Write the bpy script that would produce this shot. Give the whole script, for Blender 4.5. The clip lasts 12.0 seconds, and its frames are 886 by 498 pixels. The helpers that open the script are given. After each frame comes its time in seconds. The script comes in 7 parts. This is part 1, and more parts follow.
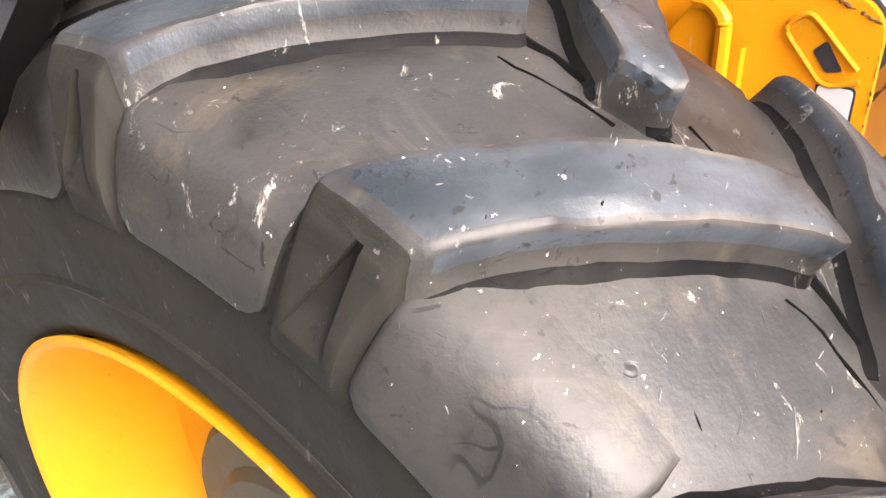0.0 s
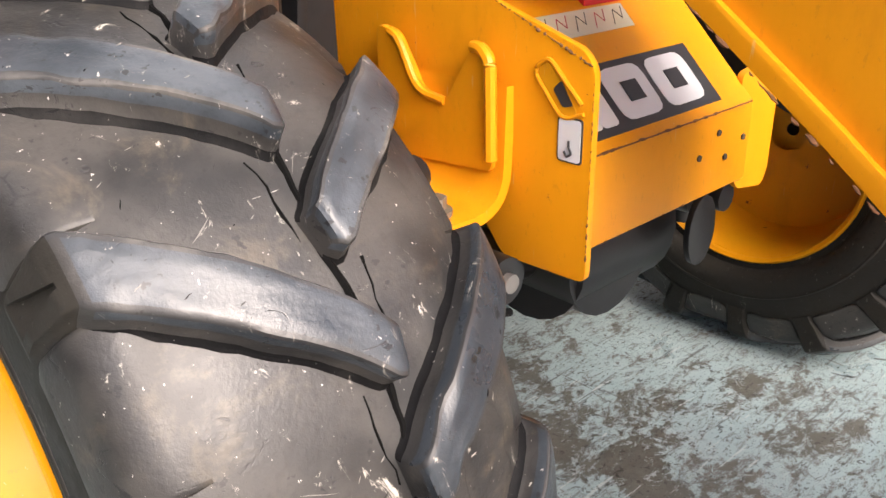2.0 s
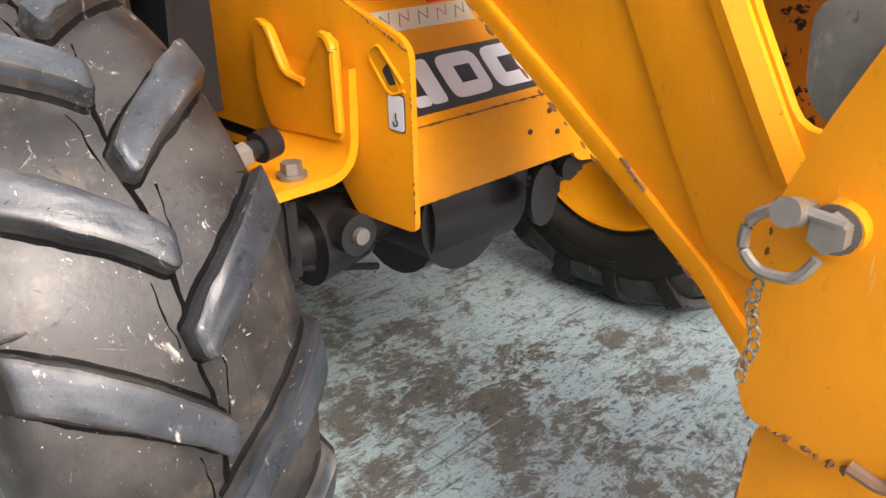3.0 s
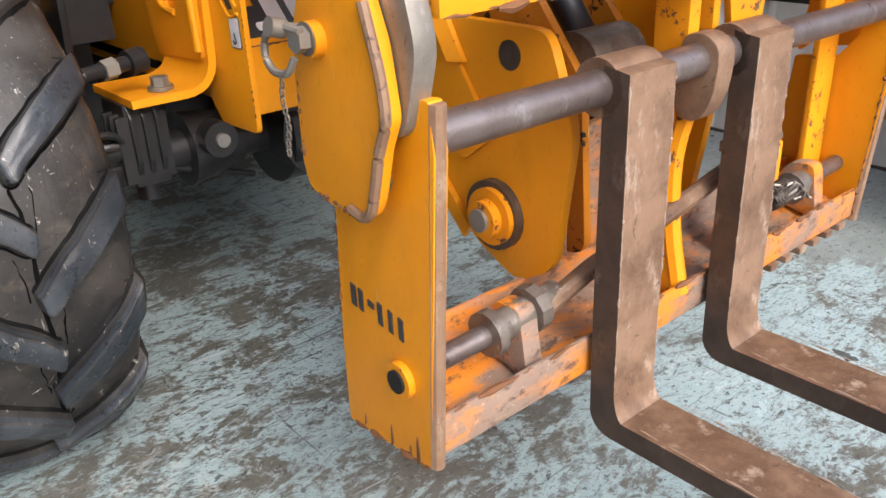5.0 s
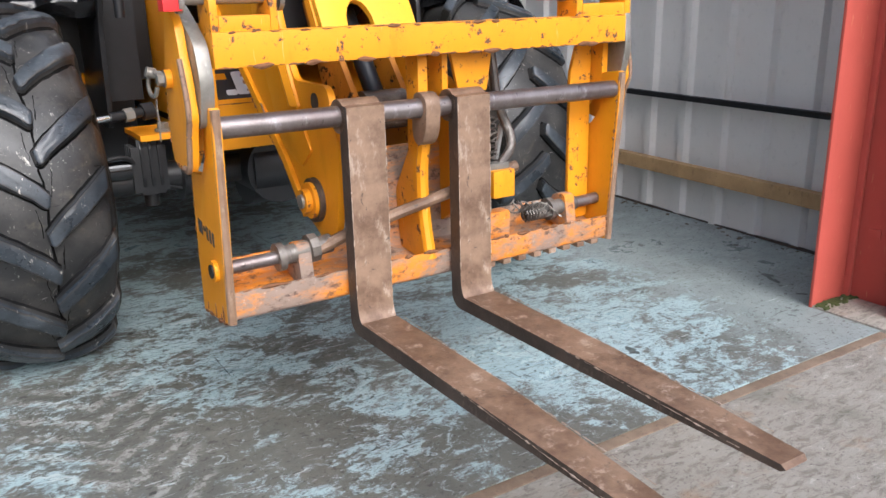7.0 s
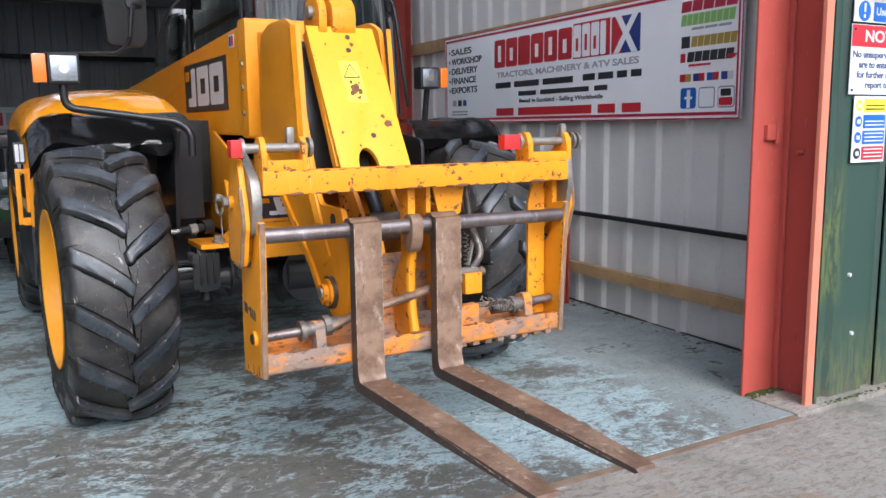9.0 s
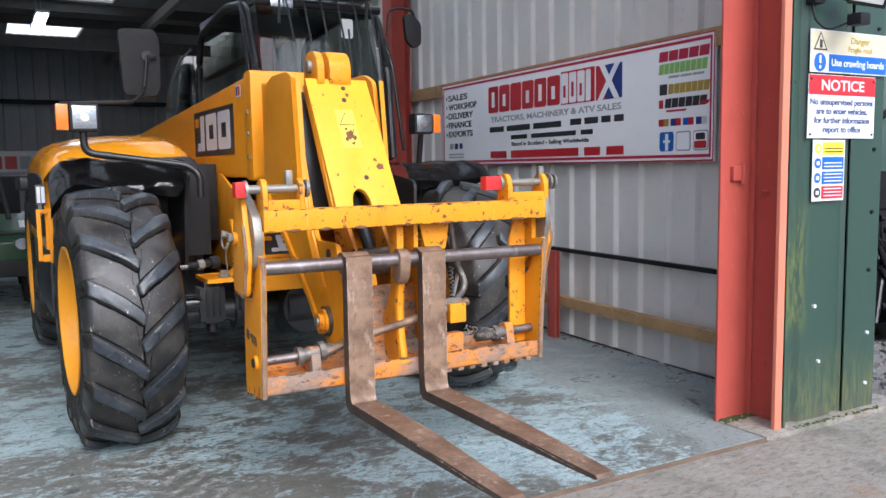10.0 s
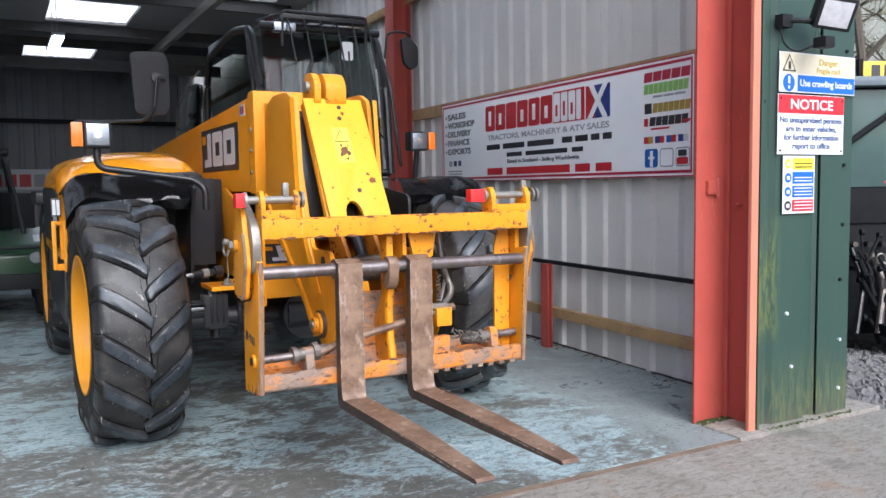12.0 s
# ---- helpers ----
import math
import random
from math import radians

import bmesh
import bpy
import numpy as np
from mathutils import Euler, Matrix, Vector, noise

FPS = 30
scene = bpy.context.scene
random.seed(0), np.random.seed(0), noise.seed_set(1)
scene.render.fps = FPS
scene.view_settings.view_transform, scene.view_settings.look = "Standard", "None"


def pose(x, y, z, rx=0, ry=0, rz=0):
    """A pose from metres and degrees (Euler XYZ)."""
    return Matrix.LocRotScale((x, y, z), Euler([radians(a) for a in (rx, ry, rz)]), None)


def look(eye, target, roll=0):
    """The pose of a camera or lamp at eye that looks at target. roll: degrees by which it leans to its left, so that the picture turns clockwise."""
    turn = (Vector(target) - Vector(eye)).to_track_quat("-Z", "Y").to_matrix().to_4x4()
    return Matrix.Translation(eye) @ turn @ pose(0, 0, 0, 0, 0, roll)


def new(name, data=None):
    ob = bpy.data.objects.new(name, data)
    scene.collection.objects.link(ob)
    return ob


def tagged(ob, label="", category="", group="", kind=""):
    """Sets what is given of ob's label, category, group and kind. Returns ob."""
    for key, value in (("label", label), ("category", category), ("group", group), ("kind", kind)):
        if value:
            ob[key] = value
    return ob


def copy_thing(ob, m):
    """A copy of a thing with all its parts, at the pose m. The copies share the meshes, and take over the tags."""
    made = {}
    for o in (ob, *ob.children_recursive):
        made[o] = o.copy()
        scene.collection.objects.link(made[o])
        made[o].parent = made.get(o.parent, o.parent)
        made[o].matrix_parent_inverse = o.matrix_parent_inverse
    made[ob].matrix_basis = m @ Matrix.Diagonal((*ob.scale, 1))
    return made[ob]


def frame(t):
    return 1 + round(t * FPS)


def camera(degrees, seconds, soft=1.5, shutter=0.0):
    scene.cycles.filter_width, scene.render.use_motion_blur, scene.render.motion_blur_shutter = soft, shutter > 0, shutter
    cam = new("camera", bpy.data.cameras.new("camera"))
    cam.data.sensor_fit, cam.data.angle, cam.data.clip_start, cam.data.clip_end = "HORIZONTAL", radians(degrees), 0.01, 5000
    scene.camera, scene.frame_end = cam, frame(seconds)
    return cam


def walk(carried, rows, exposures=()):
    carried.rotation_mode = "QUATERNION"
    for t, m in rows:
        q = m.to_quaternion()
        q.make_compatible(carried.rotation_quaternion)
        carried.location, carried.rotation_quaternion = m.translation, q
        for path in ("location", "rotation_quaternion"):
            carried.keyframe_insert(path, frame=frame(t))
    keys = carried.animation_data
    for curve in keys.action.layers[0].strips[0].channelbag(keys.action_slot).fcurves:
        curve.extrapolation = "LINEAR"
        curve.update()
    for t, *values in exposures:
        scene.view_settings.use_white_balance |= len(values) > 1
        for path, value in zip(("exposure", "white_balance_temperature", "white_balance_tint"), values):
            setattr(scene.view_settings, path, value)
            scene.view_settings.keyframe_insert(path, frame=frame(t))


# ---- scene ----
cam = camera(56.93, 12.0)
PATH = [
    (0.0, -1.465, 0.892, 1.421, 57.99, 3.38, -50.14),
    (0.5, -1.473, 0.693, 1.390, 61.58, 2.70, -46.26),
    (1.0, -1.399, 0.510, 1.352, 64.48, 1.73, -43.35),
    (1.5, -1.372, 0.422, 1.335, 65.49, 1.33, -42.43),
    (2.0, -1.380, 0.331, 1.347, 66.06, 1.31, -42.71),
    (2.5, -1.419, 0.138, 1.360, 66.28, 1.10, -43.48),
    (3.0, -1.380, -0.087, 1.376, 65.91, 1.16, -43.70),
    (3.2, -1.344, -0.145, 1.354, 65.56, 1.05, -43.61),
    (4.8, -1.285, -0.665, 1.295, 64.70, 2.40, -41.30),
    (5.0, -1.272, -0.775, 1.299, 65.08, 2.39, -40.55),
    (5.5, -1.191, -1.127, 1.277, 66.67, 2.29, -37.73),
    (6.0, -1.187, -1.414, 1.265, 68.51, 1.70, -35.92),
    (6.5, -1.210, -1.651, 1.273, 69.59, 1.11, -34.60),
    (7.0, -1.249, -2.004, 1.303, 72.59, 1.27, -32.33),
    (7.2, -1.255, -2.136, 1.277, 74.46, 1.33, -31.15),
    (8.8, -1.508, -2.737, 1.379, 80.53, 0.65, -29.96),
    (9.0, -1.515, -2.808, 1.380, 81.34, 0.69, -29.80),
    (9.5, -1.529, -3.005, 1.378, 83.09, 0.75, -29.47),
    (10.0, -1.585, -3.108, 1.384, 84.22, 0.87, -29.36),
    (10.5, -1.587, -3.267, 1.374, 85.05, 0.96, -29.14),
    (11.0, -1.611, -3.375, 1.364, 85.48, 0.96, -28.92),
    (11.5, -1.618, -3.378, 1.359, 85.61, 0.93, -28.78),
    (12.0, -1.617, -3.380, 1.355, 85.57, 0.84, -28.68),
]
EXPOSURES = [(0.0, 1.75, 6250, 13), (1.0, 1.45, 6300, 14), (2.0, 1.15, 6350, 14), (3.2, 0.9, 6250, 13), (5.0, 0.5, 5950, 11), (7.0, 0.33, 5500, 8), (9.0, 0.22, 5350, 9), (12.0, 0.27, 5300, 9)]
walk(cam, [(t, pose(x, y, z, rx, ry, rz)) for t, x, y, z, rx, ry, rz in PATH], EXPOSURES)

# ---- light ----
world = bpy.data.worlds.new("world")
scene.world = world
world.use_nodes = True
wn = world.node_tree.nodes
sky = wn.new("ShaderNodeTexSky")
sky.sky_type, sky.sun_disc = "NISHITA", False
sky.dust_density, sky.ozone_density, sky.air_density = 7.0, 0.7, 0.75
sky.sun_elevation, sky.sun_rotation = radians(40), radians(186)
wn["Background"].inputs["Strength"].default_value = 0.23
world.node_tree.links.new(sky.outputs["Color"], wn["Background"].inputs["Color"])
sun = new("sun", bpy.data.lights.new("sun", "SUN"))
sun.data.energy, sun.data.angle, sun.data.color = 0.8, radians(45), (1, 0.97, 0.93)
sun.matrix_world = look((-0.7, -7.2, 6.2), (0, 0, 0))


# ---- materials ----
def nt(name):
    m = bpy.data.materials.new(name)
    m.use_nodes = True
    t = m.node_tree
    return m, t, t.nodes["Principled BSDF"]


def setp(b, rough=0.5, metal=0.0, spec=0.5, coat=0.0):
    b.inputs["Roughness"].default_value = rough
    b.inputs["Metallic"].default_value = metal
    b.inputs["Specular IOR Level"].default_value = spec
    b.inputs["Coat Weight"].default_value = coat


def coords(t, scale=(1, 1, 1)):
    g = t.nodes.new("ShaderNodeTexCoord")
    mp = t.nodes.new("ShaderNodeMapping")
    mp.inputs["Scale"].default_value = scale
    t.links.new(g.outputs["Object"], mp.inputs["Vector"])
    return mp.outputs["Vector"]


def noise_tex(t, scale, detail=4.0, rough=0.55, stretch=(1, 1, 1), distort=0.0):
    n = t.nodes.new("ShaderNodeTexNoise")
    n.inputs["Scale"].default_value = scale
    n.inputs["Detail"].default_value = detail
    n.inputs["Roughness"].default_value = rough
    n.inputs["Distortion"].default_value = distort
    t.links.new(coords(t, stretch), n.inputs["Vector"])
    return n.outputs["Fac"]


def ramp(t, fac, lo, hi):
    r = t.nodes.new("ShaderNodeMapRange")
    r.interpolation_type = "SMOOTHSTEP"
    r.inputs["From Min"].default_value, r.inputs["From Max"].default_value = lo, hi
    t.links.new(fac, r.inputs["Value"])
    return r.outputs["Result"]


def mixc(t, fac, a, b):
    n = t.nodes.new("ShaderNodeMix")
    n.data_type = "RGBA"
    if isinstance(fac, float):
        n.inputs[0].default_value = fac
    else:
        t.links.new(fac, n.inputs[0])
    for i, c in ((6, a), (7, b)):
        if isinstance(c, tuple):
            n.inputs[i].default_value = (*c, 1)
        else:
            t.links.new(c, n.inputs[i])
    return n.outputs[2]


def mul(t, a, b):
    n = t.nodes.new("ShaderNodeMath")
    n.operation = "MULTIPLY"
    for i, c in ((0, a), (1, b)):
        if isinstance(c, (int, float)):
            n.inputs[i].default_value = c
        else:
            t.links.new(c, n.inputs[i])
    return n.outputs[0]


def bump(t, b, height, strength=0.3, dist=0.005):
    n = t.nodes.new("ShaderNodeBump")
    n.inputs["Strength"].default_value, n.inputs["Distance"].default_value = strength, dist
    t.links.new(height, n.inputs["Height"])
    t.links.new(n.outputs["Normal"], b.inputs["Normal"])


def mixf(t, fac, a, b):
    n = t.nodes.new("ShaderNodeMix")
    n.data_type = "FLOAT"
    t.links.new(fac, n.inputs[0])
    n.inputs[2].default_value, n.inputs[3].default_value = a, b
    return n.outputs[0]


def plain(name, col, rough=0.5, metal=0.0, spec=0.5, var=0.12, scale=25, coat=0.0, bumpy=0.08):
    """A surface with slight mottling and fine relief."""
    m, t, b = nt(name)
    setp(b, rough, metal, spec, coat)
    f = noise_tex(t, scale)
    lo = tuple(c * (1 - var) for c in col)
    hi = tuple(min(1, c * (1 + var)) for c in col)
    t.links.new(mixc(t, f, lo, hi), b.inputs["Base Color"])
    if bumpy:
        bump(t, b, noise_tex(t, scale * 6, 2), bumpy, 0.002)
    return m


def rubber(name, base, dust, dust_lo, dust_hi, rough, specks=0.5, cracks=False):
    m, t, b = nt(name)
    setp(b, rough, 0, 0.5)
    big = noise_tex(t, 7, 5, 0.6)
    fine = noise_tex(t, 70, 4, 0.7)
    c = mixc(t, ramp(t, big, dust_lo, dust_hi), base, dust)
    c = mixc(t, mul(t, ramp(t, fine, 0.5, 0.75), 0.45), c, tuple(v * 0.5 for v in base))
    ochre = mul(t, ramp(t, noise_tex(t, 9, 7, 0.7, (1, 1, 1), 0.6), 0.55, 0.70), 0.42 if cracks else 0.0)
    c = mixc(t, ochre, c, (0.105, 0.086, 0.060))
    scuff = mul(t, ramp(t, noise_tex(t, 38, 6, 0.75, (1, 1, 0.35), 0.6), 0.615, 0.70), specks)
    c = mixc(t, scuff, c, (0.36, 0.34, 0.30))
    dots = mul(t, ramp(t, noise_tex(t, 150, 3, 0.6, (1, 1, 0.6)), 0.705, 0.74), specks * 0.8)
    c = mixc(t, dots, c, (0.50, 0.48, 0.44))
    line1 = mul(t, ramp(t, noise_tex(t, 16, 4, 0.55, (0.5, 4.5, 4.5), 0.4), 0.735, 0.745), specks * 0.7)
    c = mixc(t, line1, c, (0.42, 0.40, 0.37))
    dark = mul(t, ramp(t, noise_tex(t, 21, 4, 0.62, (1, 1, 1.7), 1.5), 0.645, 0.68), 0.85)
    c = mixc(t, dark, c, (0.008, 0.008, 0.009))
    pit = mul(t, ramp(t, noise_tex(t, 62, 3, 0.6), 0.66, 0.69), 0.8)
    c = mixc(t, pit, c, (0.010, 0.010, 0.010))
    if cracks:
        v = t.nodes.new("ShaderNodeTexVoronoi")
        v.feature = "DISTANCE_TO_EDGE"
        v.inputs["Scale"].default_value = 9
        v.inputs["Randomness"].default_value = 1
        w = t.nodes.new("ShaderNodeVectorMath")
        nz = t.nodes.new("ShaderNodeTexNoise")
        nz.inputs["Scale"].default_value = 14
        w.operation = "MULTIPLY_ADD"
        w.inputs[1].default_value = (0.08, 0.08, 0.08)
        t.links.new(coords(t), nz.inputs["Vector"])
        t.links.new(nz.outputs["Color"], w.inputs[0])
        t.links.new(coords(t, (1.2, 1, 0.7)), w.inputs[2])
        t.links.new(w.outputs[0], v.inputs["Vector"])
        line = ramp(t, v.outputs["Distance"], 0.012, 0.004)
        line = mul(t, line, ramp(t, noise_tex(t, 5, 2), 0.60, 0.66))
        c = mixc(t, line, c, (0.01, 0.01, 0.01))
    t.links.new(c, b.inputs["Base Color"])
    t.links.new(mixf(t, ramp(t, big, 0.35, 0.65), rough * 0.8, min(1, rough * 1.25)), b.inputs["Roughness"])
    relief = t.nodes.new("ShaderNodeMath")
    relief.operation = "SUBTRACT"
    t.links.new(fine, relief.inputs[0])
    t.links.new(mul(t, dark, 1.2), relief.inputs[1])
    bump(t, b, relief.outputs[0], 0.22, 0.004)
    return m


def paint(name, col, wear, rust, rough=0.36, grime=0.25):
    """Gloss paint with mottling, grime and chips down to rusty steel."""
    m, t, b = nt(name)
    setp(b, rough, 0, 0.28)
    big = noise_tex(t, 3.5, 5, 0.6)
    mid = noise_tex(t, 27, 7, 0.7)
    c = mixc(t, big, tuple(v * 0.84 for v in col), tuple(min(1, v * 1.08) for v in col))
    c = mixc(t, mul(t, ramp(t, noise_tex(t, 9, 6, 0.65, (1, 1, 0.4)), 0.5, 0.8), grime), c, tuple(v * 0.55 for v in col))
    c = mixc(t, mul(t, ramp(t, noise_tex(t, 85, 4, 0.7, (1, 1, 0.5)), 0.60, 0.68), min(0.3, grime * 0.6)), c, tuple(v * 0.42 + 0.02 for v in col))
    c = mixc(t, mul(t, ramp(t, noise_tex(t, 30, 3, 0.5, (4, 4, 0.35), 0.3), 0.70, 0.74), grime), c, (0.62, 0.45, 0.20))
    chip = ramp(t, mid, wear, wear + 0.015)
    halo = ramp(t, mid, wear - 0.035, wear + 0.01)
    c = mixc(t, mul(t, halo, 0.55), c, (0.42, 0.13, 0.025))
    c = mixc(t, chip, c, rust)
    t.links.new(c, b.inputs["Base Color"])
    t.links.new(mixf(t, chip, rough, 0.75), b.inputs["Roughness"])
    bump(t, b, mul(t, chip, -1.0), 0.25, 0.002)
    return m


def rusty(name, a, bcol, c3, rough=0.55, metal=0.35):
    m, t, b = nt(name)
    setp(b, rough, metal, 0.5)
    c = mixc(t, ramp(t, noise_tex(t, 6, 7, 0.7), 0.35, 0.65), a, bcol)
    c = mixc(t, mul(t, ramp(t, noise_tex(t, 22, 6, 0.7, (1, 1, 0.5)), 0.55, 0.72), 0.8), c, c3)
    c = mixc(t, mul(t, ramp(t, noise_tex(t, 45, 4, 0.7, (1, 1, 0.6), 1.0), 0.62, 0.7), 0.7), c, (0.035, 0.026, 0.022))
    t.links.new(c, b.inputs["Base Color"])
    bump(t, b, noise_tex(t, 90, 5, 0.7), 0.35, 0.003)
    return m


def glass(name, tint, rough=0.0):
    m, t, b = nt(name)
    setp(b, rough, 0, 0.5)
    b.inputs["Base Color"].default_value = (*tint, 1)
    b.inputs["Transmission Weight"].default_value = 1.0
    b.inputs["IOR"].default_value = 1.05
    b.inputs["Coat Weight"].default_value = 0.6
    b.inputs["Coat Roughness"].default_value = 0.02
    return m


def glow(name, col, strength):
    m, t, b = nt(name)
    b.inputs["Base Color"].default_value = (0.9, 0.9, 0.9, 1)
    b.inputs["Emission Color"].default_value = (*col, 1)
    b.inputs["Emission Strength"].default_value = strength
    return m


YCOL = (0.70, 0.276, 0.004)
RIMY = paint("orange_rim_paint", (0.63, 0.272, 0.004), 0.69, (0.10, 0.045, 0.025), 0.42, 0.35)
YEL = paint("yellow_paint", YCOL, 0.70, (0.10, 0.045, 0.025), 0.38, 0.35)
YEL_POD = paint("glossy_pod_paint", YCOL, 0.74, (0.10, 0.045, 0.025), 0.16, 0.2)
YEL_WORN = paint("worn_yellow_paint", YCOL, 0.605, (0.12, 0.06, 0.035), 0.45, 0.55)


def scraped(name):
    """Paint dragged off in long scrapes: orange left in the hollows, pink primer, brown steel and mud."""
    m, t, b = nt(name)
    setp(b, 0.6, 0, 0.4)
    steel = mixc(t, noise_tex(t, 8, 6, 0.7), (0.16, 0.115, 0.09), (0.30, 0.22, 0.17))
    c = mixc(t, ramp(t, noise_tex(t, 5.5, 8, 0.72, (0.55, 1, 1.4), 0.5), 0.40, 0.56), (0.60, 0.205, 0.012), steel)
    c = mixc(t, mul(t, ramp(t, noise_tex(t, 16, 7, 0.72, (0.4, 1, 1.3), 0.4), 0.52, 0.66), 0.7), c, (0.36, 0.20, 0.13))
    c = mixc(t, mul(t, ramp(t, noise_tex(t, 34, 6, 0.75, (0.6, 1, 1)), 0.52, 0.64), 0.85), c, (0.085, 0.05, 0.035))
    c = mixc(t, mul(t, ramp(t, noise_tex(t, 70, 4, 0.7), 0.60, 0.72), 0.5), c, (0.50, 0.40, 0.32))
    t.links.new(c, b.inputs["Base Color"])
    bump(t, b, noise_tex(t, 40, 6, 0.7), 0.35, 0.003)
    return m


YEL_BAD = scraped("scraped_yellow_paint")
GREASY_YEL = paint("greasy_yellow_paint", (0.42, 0.155, 0.01), 0.58, (0.016, 0.013, 0.011), 0.45, 0.9)
YEL_PALE = paint("pale_yellow_paint", (0.74, 0.365, 0.012), 0.66, (0.14, 0.07, 0.03), 0.4, 0.15)
TREAD = rubber("dusty_tread_rubber", (0.0140, 0.0142, 0.0146), (0.0430, 0.0400, 0.0365), 0.36, 0.70, 0.45, 1.0, True)
# Smooth lug tops; the bluish tones put the sky sheen into the colour.
LUG_SHEEN = rubber("polished_lug_with_painted_sheen", (0.020, 0.0255, 0.0320), (0.056, 0.066, 0.078), 0.40, 0.72, 0.33, 0.9)
SIDE = rubber("sidewall_rubber", (0.0125, 0.0115, 0.0095), (0.022, 0.0200, 0.0160), 0.35, 0.7, 0.68, 0.25)
EDGE = rubber("scuffed_edge_rubber", (0.024, 0.024, 0.025), (0.10, 0.093, 0.083), 0.52, 0.72, 0.45, 1.0)
# Torn lug roots, with the contact shade of the crease put into the colour.
TORN_SHADE = rubber("torn_and_shaded_root_rubber", (0.006, 0.006, 0.0065), (0.022, 0.021, 0.020), 0.48, 0.72, 0.6, 0.5)
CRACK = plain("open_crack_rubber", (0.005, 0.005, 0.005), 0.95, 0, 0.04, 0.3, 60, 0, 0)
for mt, sp in ((TORN_SHADE, 0.08), (SIDE, 0.28)):
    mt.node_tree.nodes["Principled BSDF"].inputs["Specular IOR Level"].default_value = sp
SCUFF = plain("pale_rubber_scuff", (0.17, 0.163, 0.15), 0.7, 0, 0.3, 0.4, 80)
RUST = rusty("rusty_fork_steel", (0.112, 0.064, 0.038), (0.255, 0.166, 0.108), (0.42, 0.33, 0.255), 0.48, 0.15)
RUST_TIP = rusty("worn_blade_steel", (0.19, 0.11, 0.065), (0.25, 0.16, 0.10), (0.36, 0.27, 0.19), 0.6, 0.08)
WORN = rusty("rubbed_edge_steel", (0.30, 0.225, 0.17), (0.42, 0.34, 0.27), (0.20, 0.13, 0.09), 0.5, 0.2)
CHIP = plain("rust_brown_chip", (0.15, 0.068, 0.030), 0.8, 0, 0.3, 0.5, 60)
STEEL = rusty("bare_bar_steel", (0.16, 0.125, 0.115), (0.24, 0.21, 0.20), (0.42, 0.40, 0.40), 0.33, 0.75)
CHROME = plain("bright_steel", (0.55, 0.54, 0.52), 0.25, 0.95, 0.5, 0.15, 30)
ZINC = rusty("dull_zinc", (0.20, 0.185, 0.16), (0.29, 0.275, 0.245), (0.42, 0.40, 0.37), 0.45, 0.6)
GREASE = rusty("greasy_metal", (0.05, 0.04, 0.035), (0.16, 0.14, 0.12), (0.38, 0.35, 0.32), 0.35, 0.3)
BLACK = plain("black_paint", (0.011, 0.011, 0.012), 0.36, 0, 0.4, 0.3, 12, 0.05)
BLACK_MATT = plain("black_plastic", (0.013, 0.013, 0.014), 0.55, 0, 0.25, 0.3, 30)
BLACK_GLOSS = plain("gloss_black_sheet", (0.010, 0.010, 0.011), 0.14, 0, 0.5, 0.3, 6, 0.3, 0.02)
AXLE = plain("oily_dark_casting", (0.014, 0.014, 0.015), 0.36, 0.1, 0.5, 0.5, 15)
GREY_STEEL = plain("dusty_roof_steel", (0.10, 0.095, 0.088), 0.8, 0, 0.3, 0.3, 8)
PIPE = plain("grey_hydraulic_pipe", (0.22, 0.21, 0.20), 0.4, 0.5, 0.5, 0.2)
GLASS = glass("dark_cab_glass", (0.44, 0.49, 0.47))
GLASS_CLEAR = glass("clear_glass", (0.75, 0.8, 0.8))
MIRROR = plain("mirror_glass", (0.5, 0.52, 0.55), 0.04, 1.0, 0.5, 0.02, 5, 0, 0)
LENS = plain("silver_lamp_reflector", (0.30, 0.33, 0.37), 0.13, 0.85, 0.5, 0.15, 90, 0.5, 0.3)
LENS_BRIGHT = plain("bright_lamp_window", (0.72, 0.72, 0.74), 0.25, 0.4, 0.5, 0.3, 30, 0.3, 0.2)
AMBER = plain("amber_lens", (0.75, 0.16, 0.01), 0.2, 0, 0.5, 0.1, 60, 0.5)
RED_TAG = plain("red_plastic", (0.62, 0.02, 0.02), 0.4)
RED_STEEL = paint("red_oxide_paint", (0.40, 0.078, 0.058), 0.72, (0.10, 0.03, 0.02), 0.5, 0.35)
RED_EDGE = paint("pale_red_edge", (0.60, 0.21, 0.13), 0.75, (0.3, 0.08, 0.04), 0.55, 0.2)
TIMBER = rusty("weathered_timber", (0.30, 0.19, 0.085), (0.40, 0.26, 0.12), (0.22, 0.14, 0.07), 0.75, 0.0)
WHITE = plain("white_sign_face", (0.62, 0.63, 0.64), 0.35, 0, 0.5, 0.04, 4, 0, 0.02)
WHITE_VINYL = plain("white_banner_vinyl", (0.88, 0.89, 0.89), 0.3, 0, 0.5, 0.04, 4, 0, 0.02)
S_RED = plain("sign_red", (0.48, 0.022, 0.03), 0.35, 0, 0.5, 0.05, 4, 0, 0.0)
S_DKRED = plain("sign_dark_red", (0.42, 0.02, 0.05), 0.35, 0, 0.5, 0.05, 4, 0, 0.0)
S_BLUE = plain("sign_blue", (0.02, 0.12, 0.45), 0.35, 0, 0.5, 0.05, 4, 0, 0.0)
S_NAVY = plain("sign_navy", (0.03, 0.05, 0.22), 0.35, 0, 0.5, 0.05, 4, 0, 0.0)
S_BLACK = plain("sign_black", (0.03, 0.03, 0.034), 0.4, 0, 0.5, 0.1, 4, 0, 0.0)
